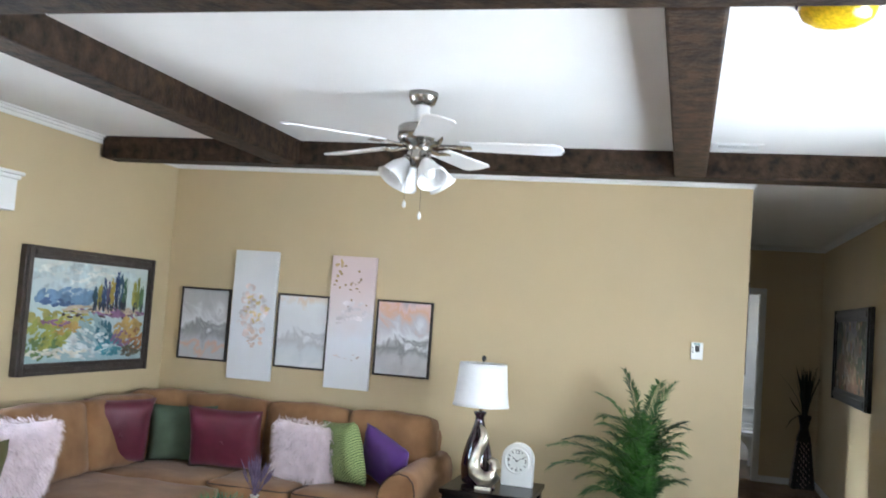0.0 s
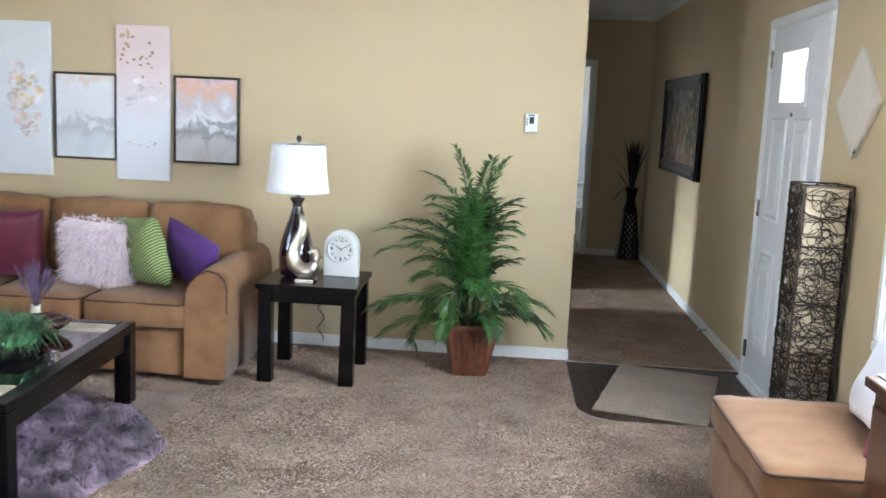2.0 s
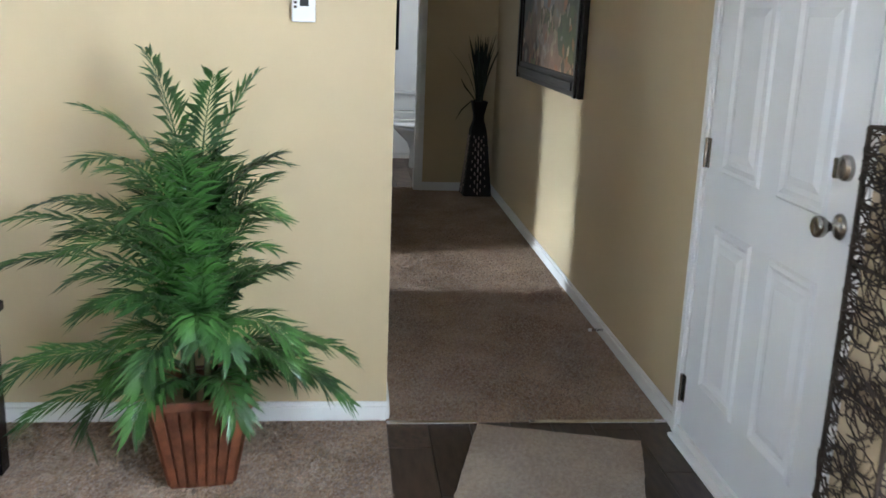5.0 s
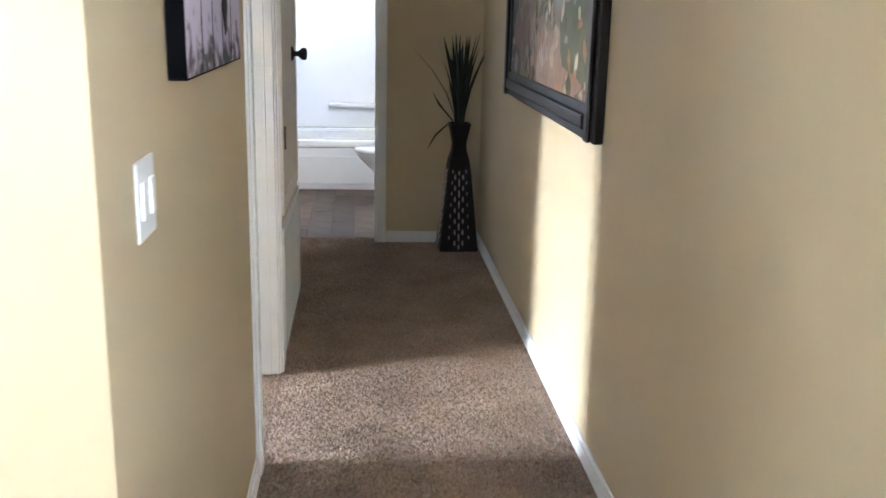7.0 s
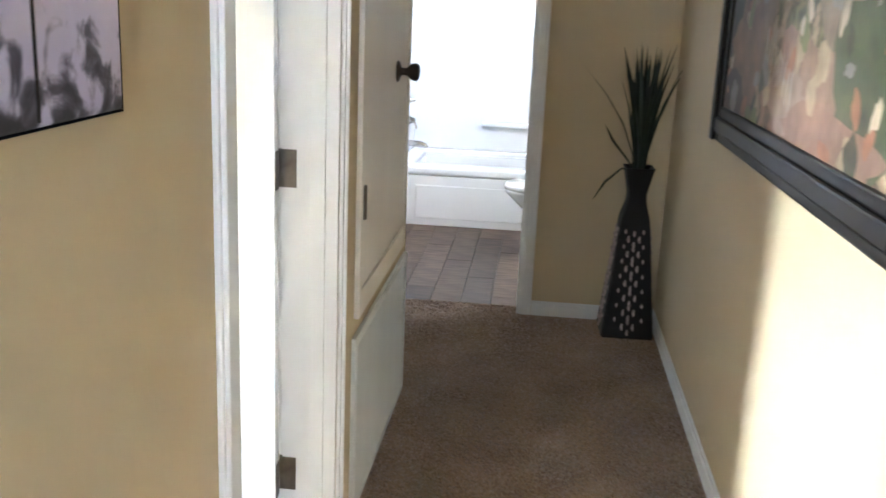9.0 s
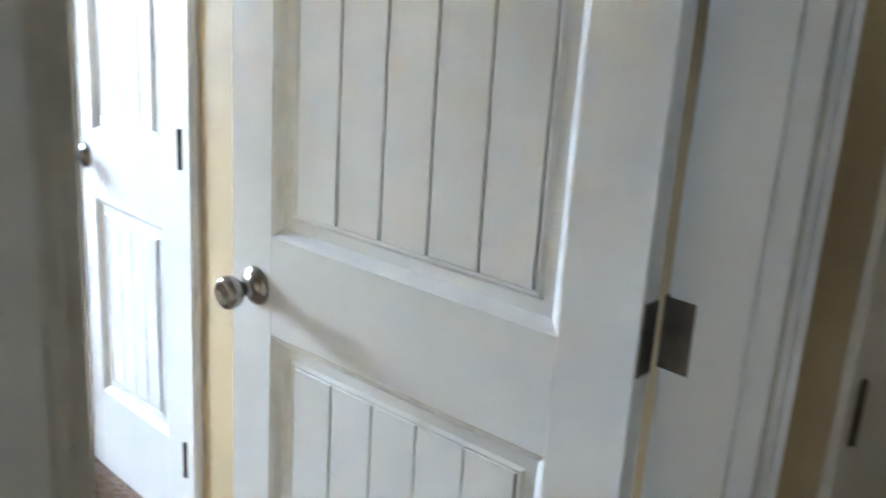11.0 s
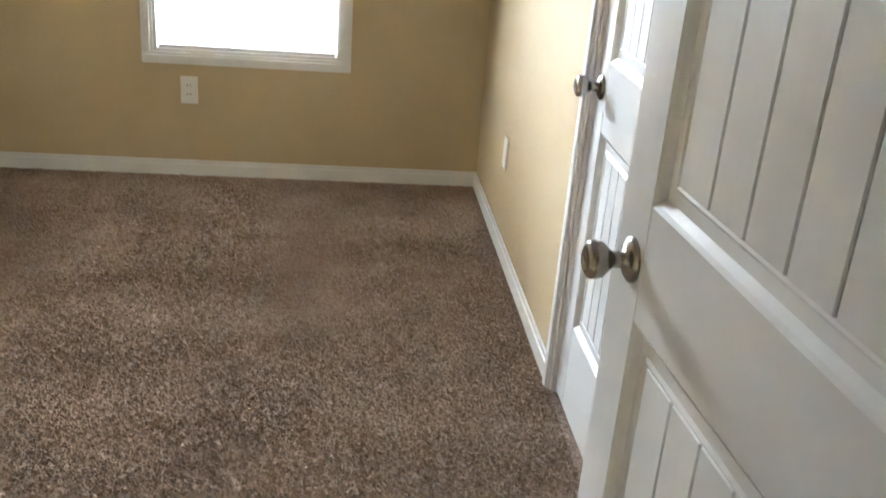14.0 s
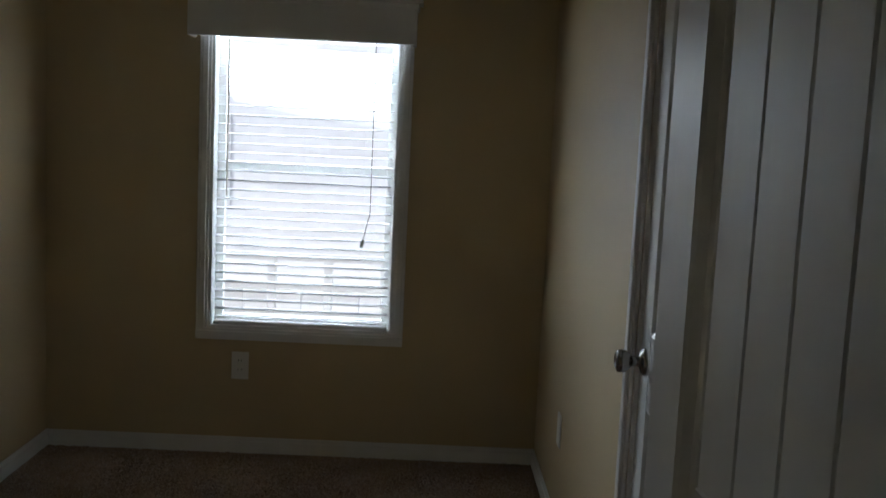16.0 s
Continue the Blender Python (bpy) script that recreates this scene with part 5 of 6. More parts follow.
# front door
fd = thing("door_4", pose(XR - 0.006, -0.154, 0.015, 0, 0, -90) @ Matrix.Diagonal((1.02, 1, 1, 1)), "white steel front door with arched glass", "door", kind="structure")
L_ = 0.925
b = bmesh.new()
for x0, x1, z0, z1 in ((0, 0.24, 0, 2.015), (0.68, L_, 0, 2.015), (0.24, 0.68, 0, 1.60), (0.24, 0.68, 1.885, 2.015)):
    box(b, x0, x1, 0, 0.044, z0, z1)
part("slab", b, M_DOOR, fd)
for x0, x1 in ((0.125, 0.405), (0.52, 0.80)):
    for z0, z1 in ((0.22, 0.79), (0.96, 1.525)):
        b = bmesh.new()
        steps = [(0.0, -0.0005), (0.008, -0.009), (0.02, -0.0095), (0.034, -0.002), (0.05, -0.002), (0.075, -0.010), (0.076, -0.010)]
        loops = [[b.verts.new(p) for p in ((x0 + g, d, z0 + g), (x1 - g, d, z0 + g), (x1 - g, d, z1 - g), (x0 + g, d, z1 - g))] for g, d in steps]
        for a_, c_ in zip(loops, loops[1:]):
            for k in range(4):
                b.faces.new((a_[k], a_[(k + 1) % 4], c_[(k + 1) % 4], c_[k]))
        b.faces.new(loops[-1])
        part("panel", b, M_DOOR, fd, "raised moulded panel")
for x0, x1, z0, z1 in ((0.225, 0.25, 1.585, 1.90), (0.67, 0.695, 1.585, 1.90), (0.25, 0.67, 1.585, 1.61), (0.25, 0.67, 1.875, 1.90)):
    boxpart("lite_rail", (x0, x1, -0.014, 0.0, z0, z1), M_TRIM, fd, bevel=0.003)
boxpart("pane", (0.245, 0.675, 0.018, 0.024, 1.60, 1.885), glass_material("frosted_glass", rough=0.25), fd, "frosted glass light", bevel=0).visible_shadow = False
b = bmesh.new()
sweep(b, [(0.46 - 0.15 * math.cos(radians(a)), 0.012, 1.61 + 0.22 * math.sin(radians(a)) + (0.0)) for a in range(0, 181, 10)], 0.005, 6)
part("came", b, M_NICKEL, fd, "arched leaded strip")
for s in (-1, 1):
    b = bmesh.new()
    sweep(b, [(0.46 + s * 0.11, 0.012, 1.755), (0.46 + s * 0.155, 0.012, 1.80), (0.46 + s * 0.20, 0.012, 1.87)], 0.004, 6)
    part("came", b, M_NICKEL, fd)
b = bmesh.new()
tube(b, 0.011, 0.011, 0, 0.006, pose(0.46, 0, 1.545, 90, 0, 0), 14)
part("peephole", b, M_BRONZE, fd)
door_knob(fd, pose(0.865, 0, 0.955, 90, 0, 0), M_NICKEL)
b = bmesh.new()
lathe(b, [(0.032, 0), (0.032, 0.012), (0.026, 0.02), (0.0001, 0.021)], pose(0.865, 0, 1.10, 90, 0, 0), 22)
box(b, 0.857, 0.873, -0.036, -0.02, 1.075, 1.125, bevel=0.003)
part("deadbolt", b, M_NICKEL, fd)
for z in (0.17, 1.008, 1.853):
    b = bmesh.new()
    tube(b, 0.007, 0.007, -0.05, 0.05, Matrix.Translation((-0.006, -0.007, 0)), 10)
    box(b, -0.006, 0.020, -0.0025, -0.0005, -0.05, 0.05, bevel=0.0006)
    part("hinge", b, M_NICKEL, fd, "satin metal butt hinge").matrix_basis = Matrix.Translation((0, 0, z))
boxpart("door_sweep", (0.0, L_, -0.012, 0.0, 0.0, 0.03), M_TRIM, fd, bevel=0.002)
bm = bmesh.new()
box(bm, XR - 0.045, XR + 0.1, FD[0] + 0.001, FD[1] - 0.001, -0.004, 0.012, bevel=0.004)
solid("door_sill", bm, M_TRIM, "white painted threshold under the front door", "sill", kind="structure")

# ---- entry floor details ----
bm = bmesh.new()
box(bm, 0.0, 0.33, -0.052, -0.028, 0.0, 0.008, bevel=0.003)
box(bm, 0.52, XR - 0.01, -0.052, -0.028, 0.0, 0.008, bevel=0.003)
solid("transition_strip", bm, M_CHROME, "polished metal carpet strip across the doorway", "strip", kind="structure")
bm = bmesh.new()
fan_ = [(0.0, -1.13)] + [(0.22 - 0.22 * math.cos(radians(a)), -0.91 - 0.22 * math.sin(radians(a))) for a in range(0, 91, 10)]
top_ = [bm.verts.new((x, y, 0.001)) for x, y in fan_]
low_ = [bm.verts.new((x, y, -0.014)) for x, y in fan_]
bm.faces.new(top_)
for i in range(len(fan_)):
    j = (i + 1) % len(fan_)
    bm.faces.new((top_[i], low_[i], low_[j], top_[j]))
solid("floor_carpet_corner", bm, M_CARPET, "rounded carpet corner at the entry planks", "floor", kind="structure")
bm = bmesh.new()
box(bm, -0.29, 0.29, -0.47, 0.47, 0.0, 0.012)
bmesh.ops.subdivide_edges(bm, edges=bm.edges, cuts=24, use_grid_fill=True)
for v in bm.verts:
    if max(abs(v.co.x) / 0.29, abs(v.co.y) / 0.47) > 0.99:
        v.co.x += 0.006 * noise.noise(v.co * 31)
        v.co.y += 0.006 * noise.noise(v.co * 27 + Vector((3, 1, 0)))
    if v.co.z > 0.006:
        v.co.z += 0.003 * noise.noise(v.co * 8)
solid("entry_mat", bm, M_MAT, "beige carpet offcut used as a doormat", "doormat", m=pose(0.483, -0.60, 0.002, 0, 0, -15.0))

# ---- wicker floor lamp ----
M_VINE = material("dark_rattan_vine", (0.03, 0.017, 0.010), 0.6, vary=0.4, scale=30, bump=0.2)
M_RICE = material("cream_fabric_core", (0.50, 0.41, 0.27), 0.85, vary=0.08, scale=10, bump=0.2, fine=300)
wick = thing("floor_lamp", pose(0.925, -1.585, 0), "tall square rattan vine floor lamp, unlit", "floor lamp")
hw, top = 0.101, 1.262
boxpart("core", (-hw + 0.014, hw - 0.014, -hw + 0.014, hw - 0.014, 0.012, top - 0.012), M_RICE, wick, "cream fabric inner column", bevel=0.004)
boxpart("base_plate", (-hw, hw, -hw, hw, 0.0, 0.012), M_VINE, wick, bevel=0.003)
for sx in (-1, 1):
    for sy in (-1, 1):
        b = bmesh.new()
        sweep(b, [(sx * hw, sy * hw, 0.01), (sx * hw, sy * hw, top)], 0.0055, 6)
        part("post", b, M_VINE, wick)
for z in (0.02, 0.25, 0.5, 0.75, 1.0, top):
    b = bmesh.new()
    sweep(b, [(-hw, -hw, z), (hw, -hw, z), (hw, hw, z), (-hw, hw, z), (-hw, -hw, z)], 0.0038, 6)
    part("ring", b, M_VINE, wick)
rng = random.Random(21)
for face_turn in (0, 90, 180, 270):
    b = bmesh.new()
    for _ in range(170):
        cx, cz, r = rng.uniform(-0.085, 0.085), rng.uniform(0.03, top - 0.03), rng.uniform(0.02, 0.075)
        a0, span, sq = rng.uniform(0, 6.28), rng.uniform(2.5, 6.5), rng.uniform(0.45, 1.5)
        pts = []
        for k in range(11):
            a = a0 + span * k / 10
            x, z = cx + r * math.cos(a) * sq, cz + r * math.sin(a)
            pts.append((max(-hw, min(hw, x)), -hw - rng.uniform(-0.004, 0.008), max(0.012, min(top, z))))
        sweep(b, pts, rng.uniform(0.0013, 0.0024), 4)
    for _ in range(64):
        z = rng.uniform(0.03, top - 0.02)
        pts = [(-hw + 2 * hw * k / 8, -hw - rng.uniform(-0.003, 0.006), max(0.012, min(top, z + rng.uniform(-0.02, 0.02)))) for k in range(9)]
        sweep(b, pts, rng.uniform(0.0016, 0.0026), 4)
    o = part("vine_face", b, M_VINE, wick, "tangled rattan vine web")
    o["kind"] = "stuff"
    o.matrix_basis = pose(0, 0, 0, 0, 0, face_turn)

# ---- diamond wall decoration ----
M_DISTRESS = art_material("distressed_white_wood", [(0.0, (0.03, 0.028, 0.024)), (0.33, (0.06, 0.055, 0.045)), (0.36, (0.42, 0.46, 0.40)), (0.42, (0.62, 0.56, 0.48)), (1, (0.70, 0.64, 0.56))], 11.0, 0.8, weight=0.45, low=-1.0, high=0.6)
dia = thing("wall_diamond", pose(XR, -1.585, 1.612, 0, 0, -90), "distressed white diamond-shaped wall plaque", "wall decor")
b = bmesh.new()
front = [b.verts.new((x, -0.022, z)) for x, z in ((0, -0.205), (0.215, 0), (0, 0.205), (-0.215, 0))]
mid = [b.verts.new((x, -0.016, z)) for x, z in ((0, -0.232), (0.24, 0), (0, 0.232), (-0.24, 0))]
back_ = [b.verts.new((x, -0.001, z)) for x, z in ((0, -0.232), (0.24, 0), (0, 0.232), (-0.24, 0))]
b.faces.new(front)
for k in range(4):
    b.faces.new((mid[k], mid[(k + 1) % 4], front[(k + 1) % 4], front[k]))
    b.faces.new((back_[k], back_[(k + 1) % 4], mid[(k + 1) % 4], mid[k]))
part("board", b, M_DISTRESS, dia)
for k, (p, q) in enumerate((((0, -0.232), (0.24, 0)), ((0.24, 0), (0, 0.232)), ((0, 0.232), (-0.24, 0)), ((-0.24, 0), (0, -0.232)))):
    b = bmesh.new()
    sweep(b, [(p[0], -0.016, p[1]), (q[0], -0.016, q[1])], 0.007, 6)
    part("edge_bead", b, M_DISTRESS, dia)

# ---- tall corner vase with reeds ----
M_VASE = material("black_patterned_vase", (0.010, 0.008, 0.008), 0.5, vary=0.2)
M_VASE.node_tree.nodes["Principled BSDF"].inputs["Specular IOR Level"].default_value = 0.2
M_MOTIF = material("grey_red_motif", (0.42, 0.33, 0.29), 0.5, vary=0.4, scale=40)
M_REED = material("dark_green_reed", (0.012, 0.022, 0.010), 0.6, vary=0.4, scale=6, random=0.3)
vase = thing("floor_vase", pose(0.905, 4.425, 0, 0, 0, 2), "tall black patterned square vase with dark reeds", "vase")
b = bmesh.new()
prof4 = [(0.121, 0.0), (0.121, 0.015), (0.072, 0.48), (0.064, 0.54), (0.044, 0.61), (0.042, 0.65), (0.062, 0.75), (0.067, 0.765), (0.06, 0.765), (0.036, 0.66)]
lathe(b, [(r * 1.35, z) for r, z in prof4], pose(0, 0, 0, 0, 0, 45), 4)
bmesh.ops.bevel(b, geom=[e for e in b.edges if abs(e.verts[0].co.z - e.verts[1].co.z) > 0.005], offset=0.006, segments=2, affect="EDGES")
part("body", b, M_VASE, vase)
rng = random.Random(3)
for s in range(4):
    for i in range(7):
        z = 0.055 + i * 0.066
        for dx, dz, sz in ((-0.024, 0, 0.018), (0.024, 0, 0.018), (0, 0.024, 0.016), (0, -0.024, 0.016), (-0.062 + 0.05 * z, 0.033, 0.012), (0.062 - 0.05 * z, 0.033, 0.012)):
            b = bmesh.new()
            lathe(b, [(0.0001, 0), (sz, 0.0005), (sz * 0.9, 0.0025), (0.0001, 0.003)], pose(dx, -0.1155 + 0.1005 * (z + dz), z + dz, 84, 0, 45), 6)
            part("motif", b, M_MOTIF, vase).matrix_basis = pose(0, 0, 0, 0, 0, s * 90)
for k in range(110):
    a, lean_ = rng.uniform(0, 6.28), abs(rng.gauss(0, 0.10))
    if math.sin(a) > 0.3:
        lean_ *= 0.5
    hgt = rng.uniform(0.30, 0.60)
    b = bmesh.new()
    w = rng.uniform(0.007, 0.014)
    pts = [Vector((0.02 * math.cos(a) + math.cos(a) * lean_ * f * f * hgt * 1.6, 0.02 * math.sin(a) + math.sin(a) * lean_ * f * f * hgt * 1.6, 0.70 + hgt * f)) for f in (0, 0.25, 0.5, 0.75, 1)]
    side = Vector((-math.sin(a * 3), math.cos(a * 3), 0))
    l_ = [b.verts.new(p - side * w * g) for p, g in zip(pts, (0.4, 0.8, 1, 0.7, 0.05))]
    r_ = [b.verts.new(p + side * w * g) for p, g in zip(pts, (0.4, 0.8, 1, 0.7, 0.05))]
    for i in range(4):
        b.faces.new((l_[i], l_[i + 1], r_[i + 1], r_[i]))
    part("reed", b, M_REED, vase)
for pts in ([(0, 0, 0.72), (-0.06, -0.03, 0.80), (-0.13, -0.05, 0.88), (-0.17, -0.06, 0.95)], [(0, 0, 0.74), (-0.08, -0.04, 0.76), (-0.15, -0.06, 0.70), (-0.20, -0.08, 0.62)]):
    b = bmesh.new()
    sweep(b, pts, [0.003, 0.004, 0.006, 0.001], 6)
    part("reed", b, M_REED, vase, "drooping dark seed stalk")

# ---- shag rug ----
M_SHAG = material("mauve_grey_shag", (0.050, 0.027, 0.047), 0.9, vary=0.0, scale=6.5, bump=0.3, fine=120, colour2=(0.40, 0.285, 0.36), sheen=0.3, detail=7)
rug = thing("shag_rug", Matrix.Translation((-2.65, -2.2, 0.004)), "mauve grey sheepskin shag rug under the table", "rug")


def rug_edge(a):
    return (0.86 + 0.05 * math.sin(3 * a + 1) + 0.04 * math.sin(7 * a)) / max(abs(math.cos(a)) ** 3 + abs(math.sin(a)) ** 3, 0.1) ** (1 / 3)


b = bmesh.new()
ring = [b.verts.new((rug_edge(a) * math.cos(a) * 0.86, rug_edge(a) * math.sin(a) * 1.02, 0.0)) for a in [2 * math.pi * i / 90 for i in range(90)]]
b.faces.new(ring)
ext = bmesh.ops.extrude_face_region(b, geom=b.faces[:])
for v in ext["geom"]:
    if isinstance(v, bmesh.types.BMVert):
        v.co.z = 0.012
        v.co.x *= 0.98
        v.co.y *= 0.98
part("backing", b, M_SHAG, rug)
rng = random.Random(8)
verts, faces = [], []
while len(faces) < 26000:
    x, y = rng.uniform(-1, 1), rng.uniform(-1.15, 1.15)
    a = math.atan2(y / 1.02, x / 0.86)
    rad = math.hypot(x / 0.86, y / 1.02)
    if rad > rug_edge(a):
        continue
    flow = noise.noise(Vector((x * 2.2, y * 2.2, 0))) * 6.0 + a * 0.3
    ln = rng.uniform(0.03, 0.055)
    dx, dy = math.cos(flow) * ln + x * 0.01, math.sin(flow) * ln + y * 0.01
    hz = rng.uniform(0.02, 0.042) * (1 + 0.5 * noise.noise(Vector((x * 5, y * 5, 3))))
    sx, sy = -math.sin(flow) * 0.0035, math.cos(flow) * 0.0035
    i = len(verts)
    verts += [(x - sx, y - sy, 0.008), (x + sx, y + sy, 0.008), (x + dx * 0.5 + sx, y + dy * 0.5 + sy, hz), (x + dx * 0.5 - sx, y + dy * 0.5 - sy, hz), (x + dx, y + dy, hz * 0.75)]
    faces += [(i, i + 1, i + 2, i + 3), (i + 3, i + 2, i + 4)]
me = bpy.data.meshes.new("pile")
me.from_pydata(verts, [], faces)
me.materials.append(M_SHAG)
pile = new("pile", me)
pile.parent = rug
tagged(pile, "long mauve wool pile", kind="stuff")

# ---- on the coffee table ----
M_GRASS = material("green_ornamental_grass", (0.025, 0.085, 0.035), 0.5, vary=0.0, scale=8, bump=0.05, colour2=(0.10, 0.24, 0.10))
M_MAROON = material("maroon_glass", (0.075, 0.006, 0.012), 0.08, vary=0.2, coat=1.0, bump=0)
M_LAVENDER = material("lavender_stalk", (0.13, 0.09, 0.15), 0.8, vary=0.4, scale=20)
planter = thing("grass_planter", Matrix.Translation((-2.50, -2.05, 0.4175)), "bushy green grass in a black tray planter", "plant")
boxpart("tray", (-0.15, 0.15, -0.10, 0.10, 0.0, 0.055), M_BLACKWOOD, planter, bevel=0.008)
rng = random.Random(17)
b = bmesh.new()
for _ in range(1100):
    x, y, a = rng.uniform(-0.13, 0.13), rng.uniform(-0.085, 0.085), rng.uniform(0, 6.28)
    ln, out_ = rng.uniform(0.14, 0.24), rng.uniform(0.3, 1.15)
    s = Vector((-math.sin(a), math.cos(a), 0)) * 0.0022
    pts = [Vector((x + math.cos(a) * out_ * ln * f, y + math.sin(a) * out_ * ln * f, 0.05 + ln * (f * 0.95 - out_ * 0.92 * f * f * f))) for f in (0, 0.35, 0.7, 1.0)]
    l_ = [b.verts.new(p - s * g) for p, g in zip(pts, (1, 1, 0.8, 0.1))]
    r_ = [b.verts.new(p + s * g) for p, g in zip(pts, (1, 1, 0.8, 0.1))]
    for i in range(3):
        b.faces.new((l_[i], l_[i + 1], r_[i + 1], r_[i]))
part("grass", b, M_GRASS, planter, "fine arching grass blades")["kind"] = "stuff"
bowl = thing("maroon_bowl", Matrix.Translation((-2.50, -1.68, 0.4175)), "dark maroon glass bowl on the table", "bowl")
b = bmesh.new()
lathe(b, [(0.04, 0), (0.07, 0.012), (0.115, 0.04), (0.135, 0.065), (0.131, 0.067), (0.11, 0.045), (0.06, 0.02), (0.0001, 0.016)])
part("body", b, M_MAROON, bowl, smooth=True)
lav = thing("lavender_vase", Matrix.Translation((-2.62, -1.50, 0.4185)), "dried lavender in a small cream vase", "vase")
b = bmesh.new()
lathe(b, [(0.03, 0), (0.035, 0.02), (0.022, 0.055), (0.02, 0.075), (0.026, 0.085), (0.022, 0.085), (0.0001, 0.06)], seg=16)
part("body", b, M_PAPER, lav, smooth=True)
for k in range(38):
    a, o_ = rng.uniform(0, 6.28), rng.uniform(0.02, 0.11)
    hh = rng.uniform(0.2, 0.32)
    b = bmesh.new()
    p0, p1 = Vector((0, 0, 0.07)), Vector((math.cos(a) * o_, math.sin(a) * o_, hh))
    sweep(b, [p0, p0.lerp(p1, 0.55), p0.lerp(p1, 0.62), p0.lerp(p1, 0.85), p1], [0.0012, 0.0012, 0.005, 0.0045, 0.001], 5)
    part("stalk", b, M_LAVENDER, lav)

# ---- sideboard corner beside the ottoman ----
M_CHERRY = material("dark_cherry_wood", (0.055, 0.020, 0.010), 0.32, scale=5, bump=0.08, fine=40, colour2=(0.11, 0.042, 0.020), stretch=(1, 5, 1), coat=0.2)
M_DOILY = material("pale_lace_runner", (0.55, 0.56, 0.55), 0.8, scale=60, bump=0.4, fine=200, colour2=(0.72, 0.73, 0.72))
cab = thing("side_cabinet", Matrix.Translation((0.86, -3.21, 0)), "dark cherry side cabinet with a lace runner", "cabinet")
boxpart("body", (-0.165, 0.17, -0.26, 0.26, 0.0, 0.75), M_CHERRY, cab, bevel=0.006)
boxpart("top", (-0.19, 0.175, -0.285, 0.285, 0.75, 0.782), M_CHERRY, cab, bevel=0.006)
boxpart("door", (-0.18, -0.164, -0.23, 0.23, 0.06, 0.71), M_CHERRY, cab, bevel=0.004)
runner = thing("lace_runner", Matrix.Translation((0.86, -3.21, 0.783)), "pale lace runner on the cabinet with pink tassel", "runner")
boxpart("cloth", (-0.15, 0.16, -0.25, 0.288, 0.0, 0.004), M_DOILY, runner, bevel=0.001)
boxpart("drop", (-0.15, 0.16, 0.288, 0.291, -0.12, 0.004), M_DOILY, runner, bevel=0.001)
M_TASSEL = material("pink_tassel", (0.34, 0.10, 0.20), 0.8, vary=0.3, scale=40)
for x in (-0.13, 0.0, 0.13):
    b = bmesh.new()
    lathe(b, [(0.004, -0.12), (0.014, -0.14), (0.012, -0.16), (0.022, -0.20), (0.030, -0.26), (0.0001, -0.265)], Matrix.Translation((x, 0.30, 0)), 12)
    part("tassel", b, M_TASSEL, runner, "pink thread tassel", smooth=True)

# ---- ceiling fan ----
M_FANBLADE = material("white_fan_blade", (0.74, 0.74, 0.74), 0.45, vary=0.03, bump=0.05, fine=80)
M_FROST = material("frosted_white_glass", (0.78, 0.79, 0.80), 0.25, vary=0.06, scale=10, bump=0.05)
fan = thing("ceiling_fan", Matrix.Translation((-1.595, -2.28, H)), "nickel ceiling fan, white blades and frosted shades", "ceiling fan")
b = bmesh.new()
lathe(b, [(0.068, 0.0), (0.068, -0.02), (0.055, -0.05), (0.03, -0.066), (0.014, -0.068)], seg=28)
part("canopy", b, M_NICKEL, fan, smooth=True)
b = bmesh.new()
tube(b, 0.035, 0.035, -0.15, -0.06, seg=18)
part("downrod_cover", b, M_FANBLADE, fan, smooth=True)
b = bmesh.new()
lathe(b, [(0.03, -0.148), (0.09, -0.152), (0.104, -0.165), (0.104, -0.215), (0.092, -0.235), (0.06, -0.245), (0.05, -0.275), (0.058, -0.29), (0.058, -0.32), (0.04, -0.345), (0.0001, -0.352)], seg=32)
part("motor", b, M_NICKEL, fan, "brushed nickel motor housing", smooth=True)
for k in range(5):
    arm = part("blade_arm", bmesh.new(), M_NICKEL, fan)
    bb = bmesh.new()
    box(bb, 0.085, 0.20, -0.012, 0.012, -0.252, -0.244, bevel=0.002)
    box(bb, 0.17, 0.24, -0.04, 0.04, -0.249, -0.243, bevel=0.002)
    arm.data = finish("blade_arm", bb, M_NICKEL)
    bb = bmesh.new()
    pts = [(0.19, -0.052), (0.60, -0.068), (0.64, -0.055), (0.655, 0.0), (0.64, 0.055), (0.60, 0.068), (0.19, 0.052)]
    up_, dn_ = [bb.verts.new((x, y, -0.236 - y * 0.16)) for x, y in pts], [bb.verts.new((x, y, -0.243 - y * 0.16)) for x, y in pts]
    bb.faces.new(up_)
    bb.faces.new(dn_[::-1])
    for i in range(len(pts)):
        j = (i + 1) % len(pts)
        bb.faces.new((up_[i], dn_[i], dn_[j], up_[j]))
    blade = part("blade", bb, M_FANBLADE, fan, "white fan blade")
    arm.matrix_basis = blade.matrix_basis = pose(0, 0, 0, 0, 0, k * 72 + 5)
